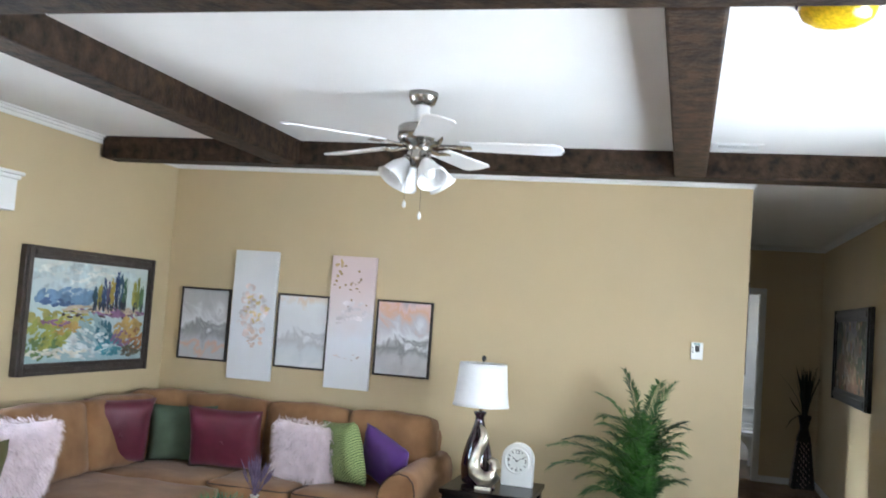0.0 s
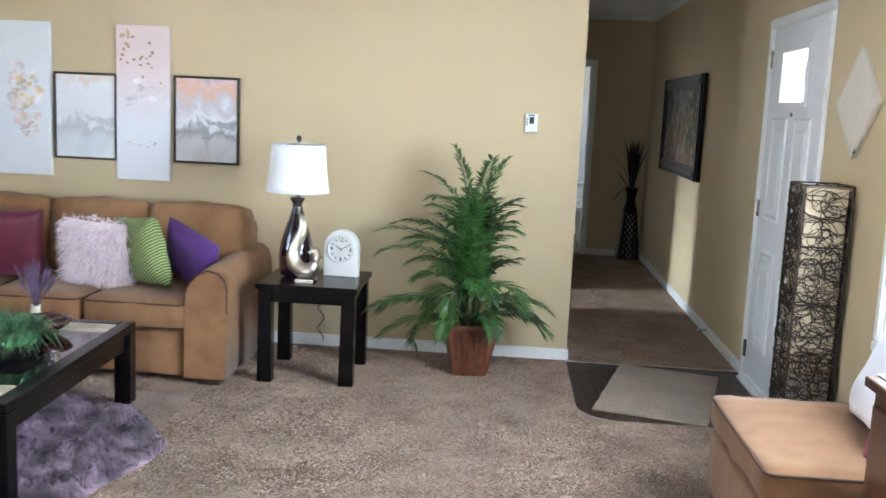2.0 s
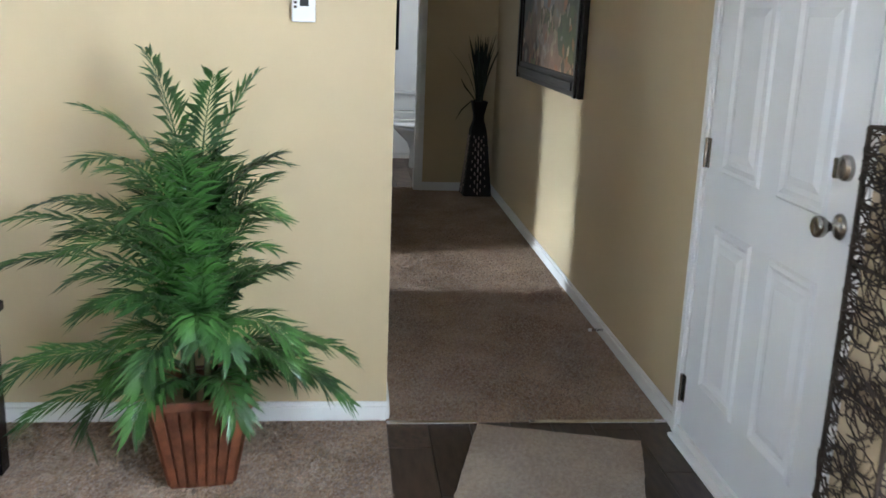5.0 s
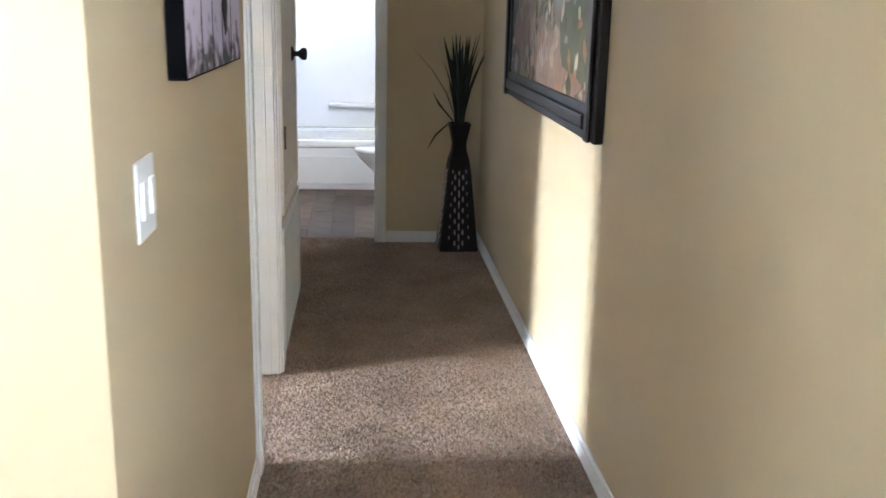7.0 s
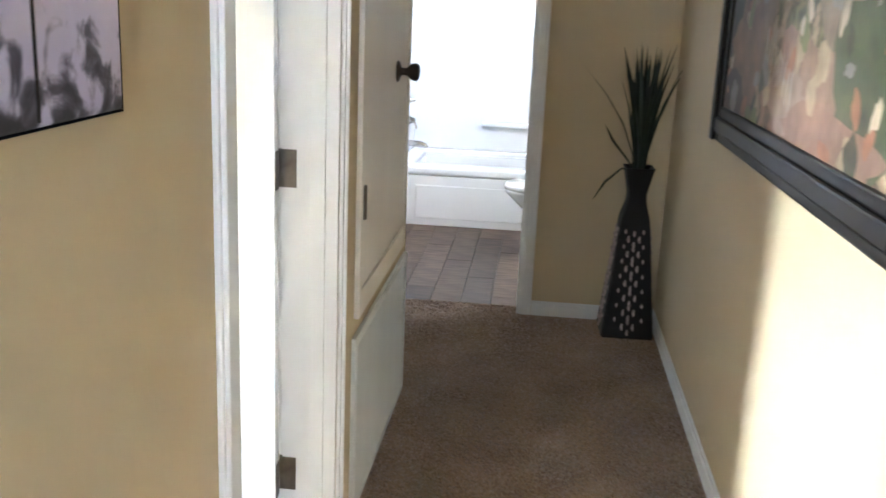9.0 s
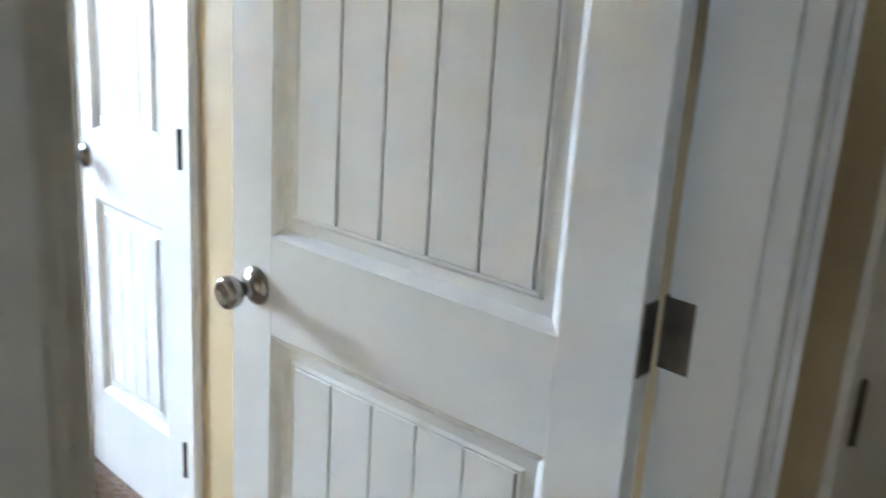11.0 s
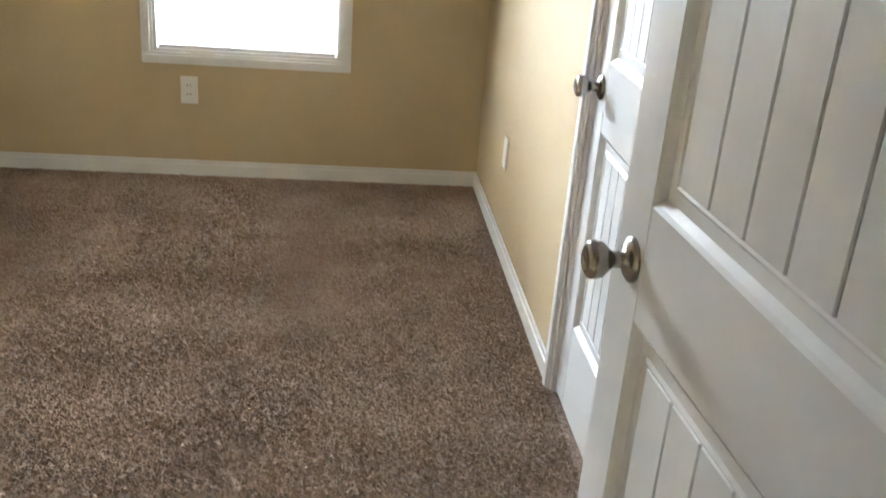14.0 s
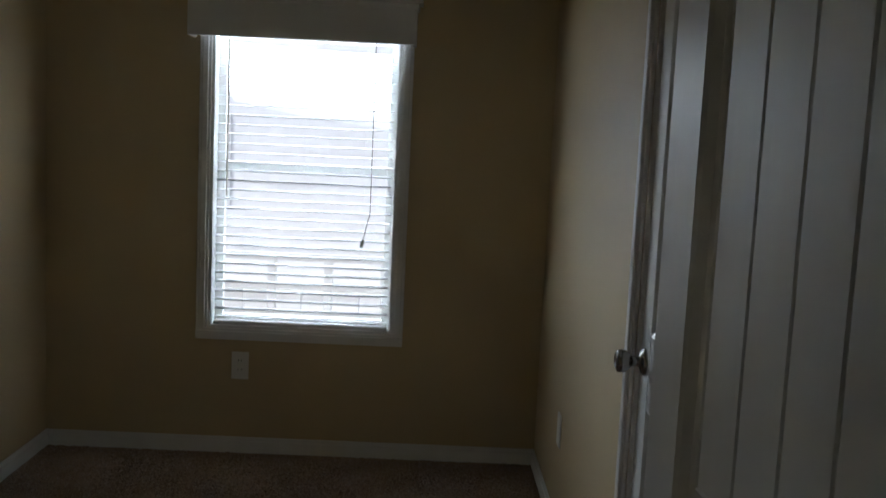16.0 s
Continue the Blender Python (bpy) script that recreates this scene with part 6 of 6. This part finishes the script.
for k in range(4):
    bb = bmesh.new()
    m4 = pose(0, 0, 0, 0, 0, 45 + k * 90) @ pose(0.055, 0, -0.315, 0, 0, 0) @ pose(0, 0, 0, 0, 140, 0)
    lathe(bb, [(0.020, 0.0), (0.026, 0.02), (0.045, 0.05), (0.054, 0.085), (0.060, 0.115), (0.070, 0.128), (0.067, 0.128), (0.057, 0.114), (0.05, 0.085), (0.04, 0.05)], m4, 24)
    sh = part("shade", bb, M_FROST, fan, "frosted tulip glass shade", smooth=True)
    bb = bmesh.new()
    lathe(bb, [(0.018, -0.02), (0.024, 0.0), (0.024, 0.02), (0.0001, 0.022)], m4, 16)
    part("socket", bb, M_NICKEL, sh)
    bb = bmesh.new()
    lathe(bb, [(0.012, 0.02), (0.02, 0.05), (0.028, 0.08), (0.02, 0.105), (0.0001, 0.112)], m4, 14)
    part("bulb", bb, M_PLASTIC, sh, smooth=True)
for x, z in ((-0.045, -0.50), (0.03, -0.55)):
    bb = bmesh.new()
    sweep(bb, [(x, -0.03, -0.33), (x, -0.03, z)], 0.0012, 5)
    ch = part("pull_chain", bb, M_NICKEL, fan)
    bb = bmesh.new()
    lathe(bb, [(0.002, z), (0.008, z - 0.012), (0.009, z - 0.028), (0.0001, z - 0.036)], Matrix.Translation((x, -0.03, 0)), 10)
    part("pull", bb, M_FANBLADE, ch, smooth=True)

# ---- amber dome lamp and vent ----
dome = thing("ceiling_dome_lamp", Matrix.Translation((0.0, -3.45, H)) @ Matrix.Scale(0.72, 4), "amber seeded glass ceiling dome lamp", "ceiling lamp")
b = bmesh.new()
lathe(b, [(0.16, -0.012), (0.155, -0.035), (0.135, -0.068), (0.09, -0.09), (0.03, -0.098), (0.0001, -0.099)], seg=36)
lathe(b, [(0.154, -0.012), (0.149, -0.034), (0.13, -0.063), (0.087, -0.084), (0.03, -0.092), (0.0001, -0.093)], seg=36)
part("glass_bowl", b, material("amber_glass_glow", (0.72, 0.47, 0.01), 0.15, vary=0.25, scale=60, bump=0.5, fine=90, coat=0.6), dome, smooth=True)
b = bmesh.new()
lathe(b, [(0.12, 0.0), (0.165, -0.002), (0.165, -0.014), (0.15, -0.016)], seg=36)
part("rim", b, M_NICKEL, dome, smooth=True)
vent = thing("ceiling_vent", Matrix.Translation((-0.165, -1.2, H)), "white metal ceiling air vent", "vent")
for x0, x1, y0, y1 in ((-0.13, -0.105, -0.08, 0.08), (0.105, 0.13, -0.08, 0.08), (-0.105, 0.105, -0.08, -0.06), (-0.105, 0.105, 0.06, 0.08)):
    boxpart("frame", (x0, x1, y0, y1, -0.01, -0.001), M_TRIM, vent, bevel=0.002)
# black sheet that paints the shade of the duct behind the slats
boxpart("duct_shade", (-0.105, 0.105, -0.06, 0.06, -0.0015, -0.0005), M_BLACK, vent, bevel=0)
for i in range(7):
    boxpart("slat", (-0.105, 0.105, -0.0045, 0.0045, -0.001, 0.0005), M_TRIM, vent, bevel=0).matrix_basis = pose(0, -0.051 + i * 0.017, -0.006, 35, 0, 0)

# ---- living room windows ----


def sash_window(name, axis_m, w, h, label, rails=1, glass=True):
    """Faces -y in its own space; its frame spans w by h from the lower left corner."""
    ob = thing(name, axis_m, label, "window", kind="structure")
    f = 0.035
    for x0, x1, z0, z1 in ((0, f, 0, h), (w - f, w, 0, h), (f, w - f, 0, f), (f, w - f, h - f, h), (f, w - f, h / 2 - f / 2, h / 2 + f / 2)):
        boxpart("window_frame", (x0, x1, 0, 0.03, z0, z1), M_PLASTIC, ob, bevel=0.003)
    for z0, z1 in ((f, h / 2 - f / 2), (h / 2 + f / 2, h - f)):
        boxpart("pane", (f, w - f, 0.012, 0.016, z0, z1), M_GLASS, ob, bevel=0).visible_shadow = False
    return ob


sash_window("window_1", pose(XR + 0.052, WR[1], WR[2], 0, 0, -90), WR[1] - WR[0], WR[3] - WR[2], "white vinyl front window, very bright outside")
sash_window("window_2", pose(XL - 0.052, WL[0], WL[2], 0, 0, 90), WL[1] - WL[0], WL[3] - WL[2], "white vinyl living room side window")
# unseen window, added only to go with the back fill lamp
sash_window("window_3", pose(-0.9, YB - 0.052, 0.7, 0, 0, 180), 2.0, 1.4, "added white vinyl window in the unseen back wall")


def cornice(name, m, w, h, label):
    ob = thing(name, m, label, "window cornice")
    boxpart("front_board", (-w / 2, w / 2, -0.11, -0.095, 0, h), M_TRIM, ob, bevel=0.002)
    for s in (-1, 1):
        boxpart("end_board", (s * w / 2 - 0.008, s * w / 2 + 0.008, -0.095, -0.001, 0, h), M_TRIM, ob, bevel=0.002)
    boxpart("top_board", (-w / 2 - 0.03, w / 2 + 0.03, -0.135, -0.001, h, h + 0.02), M_TRIM, ob, bevel=0.004)
    boxpart("crown_strip", (-w / 2 - 0.016, w / 2 + 0.016, -0.122, -0.001, h - 0.025, h - 0.001), M_TRIM, ob, bevel=0.006)
    return ob


cornice("window_cornice", pose(XL, -2.68, 1.97, 0, 0, 90), 1.62, 0.20, "white painted box cornice over the side window")

# ---- bedroom window and blind ----
sash_window("window_4", pose(BX - 0.075, WB[0] + 0.012, WB[2] + 0.012, 0, 0, 90), WB[1] - WB[0] - 0.024, WB[3] - WB[2] - 0.024, "white vinyl bedroom sash window")
cornice("bedroom_cornice", pose(BX, 1.4495, 1.776, 0, 0, 90), 0.915, 0.165, "white painted box valance over the bedroom window")
M_SLAT = material("white_blind_slat", (0.80, 0.80, 0.80), 0.5, vary=0.02, bump=0.03)
blind = thing("window_blind", pose(BX - 0.03, 1.462, 0.566, 0, 0, 90), "white open slat blind lowered over the window", "blind")
b = bmesh.new()
pr = [(-0.022, -0.0018), (-0.012, 0.0012), (0, 0.0022), (0.012, 0.0012), (0.022, -0.0018)]
va = [[b.verts.new((x, y, z + o)) for y, z in pr] for x, o in ((-0.372, 0), (0.372, 0))]
for i in range(4):
    b.faces.new((va[0][i], va[0][i + 1], va[1][i + 1], va[1][i]))
ext = bmesh.ops.extrude_face_region(b, geom=b.faces[:])
for v in ext["geom"]:
    if isinstance(v, bmesh.types.BMVert):
        v.co.z -= 0.0016
slat_me = finish("slat", b, M_SLAT)
for i in range(31):
    o = new("slat", slat_me)
    o.parent = blind
    o.matrix_basis = pose(0, 0, 0.03 + i * 0.0395, 4, 0, 0)
boxpart("bottom_rail", (-0.374, 0.374, -0.024, 0.024, 0.0, 0.014), M_SLAT, blind, bevel=0.003)
boxpart("head_rail", (-0.378, 0.378, -0.025, 0.025, 1.275, 1.32), M_SLAT, blind, bevel=0.002)
for x in (-0.25, 0.0, 0.25):
    for y in (-0.023, 0.023):
        b = bmesh.new()
        sweep(b, [(x, y, 0.01), (x, y, 1.28)], 0.0008, 4)
        part("ladder_cord", b, M_SLAT, blind)
b = bmesh.new()
sweep(b, [(-0.325, -0.032, 0.555), (-0.325, -0.032, 1.28)], 0.0035, 8)
part("tilt_wand", b, M_PAPER, blind, "thin tilt wand")
b = bmesh.new()
sweep(b, [(0.285, -0.03, 1.28), (0.285, -0.03, 0.50), (0.275, -0.032, 0.47), (0.262, -0.032, 0.40)], 0.002, 6)
cord = part("pull_cord", b, M_BRONZE, blind)
b = bmesh.new()
lathe(b, [(0.004, 0.0), (0.009, -0.02), (0.007, -0.04), (0.0001, -0.042)], pose(0.262, -0.032, 0.40, 0, 15, 0), 10)
part("cord_pull", b, M_SLAT, cord)

# ---- outside the bedroom window ----
M_SIDING = material("pale_vinyl_siding", (0.90, 0.90, 0.90), 0.7, vary=0.03, bump=0.05)
M_PALEPANE = material("sunlit_pane", (0.42, 0.44, 0.46), 0.3, vary=0.05)
M_SHINGLE = material("grey_roof_shingle", (0.16, 0.15, 0.14), 0.9, vary=0.2, scale=20, bump=0.4)
house = thing("neighbour_house", pose(-12.5, 1.6, -0.6), "pale sided house seen through the blind", "house")
for i in range(20):
    boxpart("siding_board", (-0.02 - 0.004, 0.0, -7, 7, i * 0.22, i * 0.22 + 0.215), M_SIDING, house, bevel=0)
boxpart("wall", (-6, -0.025, -7, 7, 0, 4.4), M_SIDING, house, bevel=0)
boxpart("roof", (-6.4, 0.45, -7.4, 7.4, 4.4, 4.6), M_SHINGLE, house, bevel=0.02)
for y in (-3.4, 3.4):
    w_ = boxpart("window", (0.0, 0.03, y, y + 1.1, 1.0, 2.2), M_TRIM, house, bevel=0.004)
    boxpart("pane", (0.03, 0.036, y + 0.07, y + 1.03, 1.07, 2.13), M_PALEPANE, w_, bevel=0)
fence = thing("porch_railing", pose(-7.6, 1.55, -0.6), "white porch railing outside the bedroom window", "railing")
for i in range(13):
    boxpart("post", (-0.035, 0.035, -2.72 + i * 0.47 - 0.035, -2.72 + i * 0.47 + 0.035, 0, 1.0), M_TRIM, fence, bevel=0.004)
for z in (0.50, 0.74, 0.98):
    boxpart("rail", (-0.028, 0.028, -2.8, 3.0, z - 0.03, z + 0.03), M_TRIM, fence, bevel=0.003)

# ---- bathroom ----
tub = thing("bathtub", Matrix.Translation((0.328, 6.72, 0)) @ Matrix.Diagonal((0.955, 1, 1, 1)), "white alcove bathtub with a stepped apron", "bathtub")
b = bmesh.new()
box(b, -0.83, 0.83, -0.42, -0.385, 0.0, 0.335, bevel=0.006)
box(b, -0.83, 0.83, -0.43, -0.30, 0.335, 0.40, bevel=0.02, seg=3)
box(b, -0.83, 0.83, 0.33, 0.42, 0.335, 0.40, bevel=0.02, seg=3)
box(b, -0.83, -0.72, -0.30, 0.33, 0.335, 0.40, bevel=0.015, seg=3)
box(b, 0.72, 0.83, -0.30, 0.33, 0.335, 0.40, bevel=0.015, seg=3)
box(b, -0.82, 0.72, -0.30, 0.33, 0.05, 0.08, bevel=0.01)
box(b, -0.72, 0.72, 0.31, 0.335, 0.06, 0.37)
box(b, -0.72, 0.72, -0.31, -0.285, 0.06, 0.37)
box(b, -0.735, -0.71, -0.30, 0.32, 0.06, 0.37)
box(b, 0.71, 0.735, -0.30, 0.32, 0.06, 0.37)
part("shell", b, M_PORCELAIN, tub)
boxpart("apron_panel", (-0.68, 0.68, -0.426, -0.419, 0.05, 0.27), M_PORCELAIN, tub, bevel=0.003)
surround = thing("tub_surround", Matrix.Translation((0.328, 6.72, 0.40)) @ Matrix.Diagonal((0.955, 1, 1, 1)), "glossy white moulded tub wall surround", "tub surround")
boxpart("back_panel", (-0.83, 0.83, 0.40, 0.428, 0, 1.75), M_FIBRE, surround, bevel=0.006)
for s in (-1, 1):
    boxpart("side_panel", (s * 0.83 - 0.012, s * 0.83 + 0.012, -0.43, 0.40, 0, 1.75), M_FIBRE, surround, bevel=0.006)
boxpart("soap_ledge", (-0.3, 0.35, 0.33, 0.40, 0.18, 0.215), M_FIBRE, surround, bevel=0.012)
tap = thing("bath_faucet", pose(-0.453, 6.72, 0.35, 0, 0, 0), "chrome tub spout, valve and shower trim", "faucet")
for z, r in ((0.43, 0.028), (0.29, 0.04)):
    b = bmesh.new()
    lathe(b, [(r, 0), (r, 0.006), (r * 0.6, 0.02), (r * 0.4, 0.05), (0.0001, 0.055)], pose(0, 0, z, 0, 90, 0), 18)
    part("valve", b, M_NICKEL, tap, smooth=True)
b = bmesh.new()
sweep(b, [(0, 0, 0.13), (0.09, 0, 0.13), (0.13, 0, 0.12), (0.14, 0, 0.105)], [0.022, 0.02, 0.018, 0.014], 12)
part("spout", b, M_NICKEL, tap, smooth=True)
b = bmesh.new()
sweep(b, [(0.045, 0, 0.29), (0.06, 0, 0.25), (0.065, 0, 0.23)], 0.007, 8)
part("lever", b, M_NICKEL, tap)
wc = thing("toilet", pose(0.945, 5.74, 0, 0, 0, 180), "white porcelain toilet with the lid closed", "toilet")
b = bmesh.new()
lathe(b, [(0.06, 0), (0.062, 0.02), (0.055, 0.16), (0.075, 0.24), (0.15, 0.33), (0.185, 0.375), (0.185, 0.39), (0.0001, 0.39)], Matrix.Translation((0.43, 0, 0)) @ Matrix.Diagonal((1.28, 1, 1, 1)), 30)
box(b, 0.02, 0.42, -0.09, 0.09, 0.0, 0.34, bevel=0.03)
part("bowl", b, M_PORCELAIN, wc, smooth=True)
b = bmesh.new()
lathe(b, [(0.0001, 0.392), (0.19, 0.392), (0.192, 0.41), (0.18, 0.425), (0.0001, 0.428)], Matrix.Translation((0.43, 0, 0)) @ Matrix.Diagonal((1.28, 1, 1, 1)), 30)
part("seat_lid", b, M_PORCELAIN, wc, smooth=True)
b = bmesh.new()
box(b, -0.16, 0.03, -0.22, 0.22, 0.37, 0.74, bevel=0.025, seg=3)
box(b, -0.17, 0.04, -0.23, 0.23, 0.742, 0.775, bevel=0.01)
part("tank", b, M_PORCELAIN, wc)
d5 = thing("door_5", pose(-0.352, YE + T + 0.004, 0.012, 0, 0, 90), "white moulded bathroom door standing open", "door", kind="structure")
plank_panel_door(d5, 0.70, 2.015, [(0.11, 0.59, 0.22, 0.815), (0.11, 0.59, 0.99, 1.86)])

# ---- floor planks ----
planks("floor_entry", "dark brown vinyl plank entry floor", 0.0, XR, -1.13, -0.03, 0.15, 0.9, M_PLANK)
planks("floor_bath", "grey brown vinyl plank bathroom floor", -0.475, 1.13, YE + 0.105, 7.15, 0.15, 0.9, M_BATHPLANK)

# ---- carpet pile ----


def pile_material(name, dark, light):
    m = bpy.data.materials.new(name)
    m.use_nodes = True
    n, l = m.node_tree.nodes, m.node_tree.links
    b = n["Principled BSDF"]
    b.inputs["Roughness"].default_value = 0.95
    b.inputs["Specular IOR Level"].default_value = 0.1
    b.inputs["Sheen Weight"].default_value, b.inputs["Sheen Roughness"].default_value = 0.50, 0.40
    geo, tc, patch = n.new("ShaderNodeNewGeometry"), n.new("ShaderNodeTexCoord"), n.new("ShaderNodeTexNoise")
    patch.inputs["Scale"].default_value, patch.inputs["Detail"].default_value = 3.5, 7
    l.new(tc.outputs["Object"], patch.inputs["Vector"])
    mix = n.new("ShaderNodeMath")
    mix.operation, mix.inputs[1].default_value = "MULTIPLY_ADD", 0.30
    l.new(geo.outputs["Random Per Island"], mix.inputs[0])
    l.new(patch.outputs[0], mix.inputs[2])
    ramp = n.new("ShaderNodeValToRGB")
    ramp.color_ramp.elements[0].position, ramp.color_ramp.elements[1].position = 0.36, 0.92
    ramp.color_ramp.elements[0].color, ramp.color_ramp.elements[1].color = (*dark, 1), (*light, 1)
    l.new(mix.outputs[0], ramp.inputs[0])
    l.new(ramp.outputs[0], b.inputs["Base Color"])
    return m


M_PILE = pile_material("carpet_tuft", (0.20, 0.130, 0.088), (0.43, 0.312, 0.222))


def carpet_pile(rects, spacing, height, seed, label):
    """Leaning tufts of cut pile over flat floor, one small blade each."""
    gen = np.random.default_rng(seed)
    pts = []
    for x0, x1, y0, y1 in rects:
        gx, gy = np.meshgrid(np.arange(x0, x1, spacing), np.arange(y0, y1, spacing))
        g = np.stack([gx.ravel(), gy.ravel()], 1)
        pts.append(g + gen.uniform(-0.5, 0.5, g.shape) * spacing)
    p = np.concatenate(pts)
    n = len(p)
    a = gen.uniform(0, 2 * np.pi, n)
    lean = gen.normal(0, 0.9, (n, 2)) * height
    w = spacing * gen.uniform(0.45, 0.75, n)
    side = np.stack([np.cos(a), np.sin(a)], 1) * w[:, None]
    co = np.zeros((n, 4, 3))
    co[:, 0, :2], co[:, 1, :2] = p - side, p + side
    co[:, 2, :2], co[:, 3, :2] = p + side * 0.7 + lean, p - side * 0.7 + lean
    z = height * gen.uniform(0.6, 1.2, n)
    co[:, 2, 2] = co[:, 3, 2] = z
    me = bpy.data.meshes.new("carpet_pile")
    me.vertices.add(n * 4)
    me.vertices.foreach_set("co", co.reshape(-1))
    me.loops.add(n * 4)
    me.loops.foreach_set("vertex_index", np.arange(n * 4, dtype=np.int32))
    me.polygons.add(n)
    me.polygons.foreach_set("loop_start", np.arange(0, n * 4, 4, dtype=np.int32))
    me.update(calc_edges=True)
    me.materials.append(M_PILE)
    return tagged(new("carpet_pile", me), label, "carpet pile", kind="stuff")


carpet_pile([(BX + 0.014, -0.15, BY0 + 0.014, BY1 - 0.014), (-0.15, 0.0, D1[0] + 0.014, D1[1] - 0.014)], 0.0052, 0.0055, 1, "brown cut carpet pile in the bedroom")
carpet_pile([(0.014, XR - 0.014, -0.025, YE), (DB[0] + 0.014, DB[1] - 0.014, YE, YE + 0.104), (-0.95, 0.014, YA + 0.02, YE - 0.014)], 0.0064, 0.0045, 2, "brown cut carpet pile along the hall")
carpet_pile([(-3.0, 0.0, -1.13, -0.014), (-1.95, XR - 0.014, -3.9, -1.135)], 0.0080, 0.0042, 3, "brown cut carpet pile in the living room")
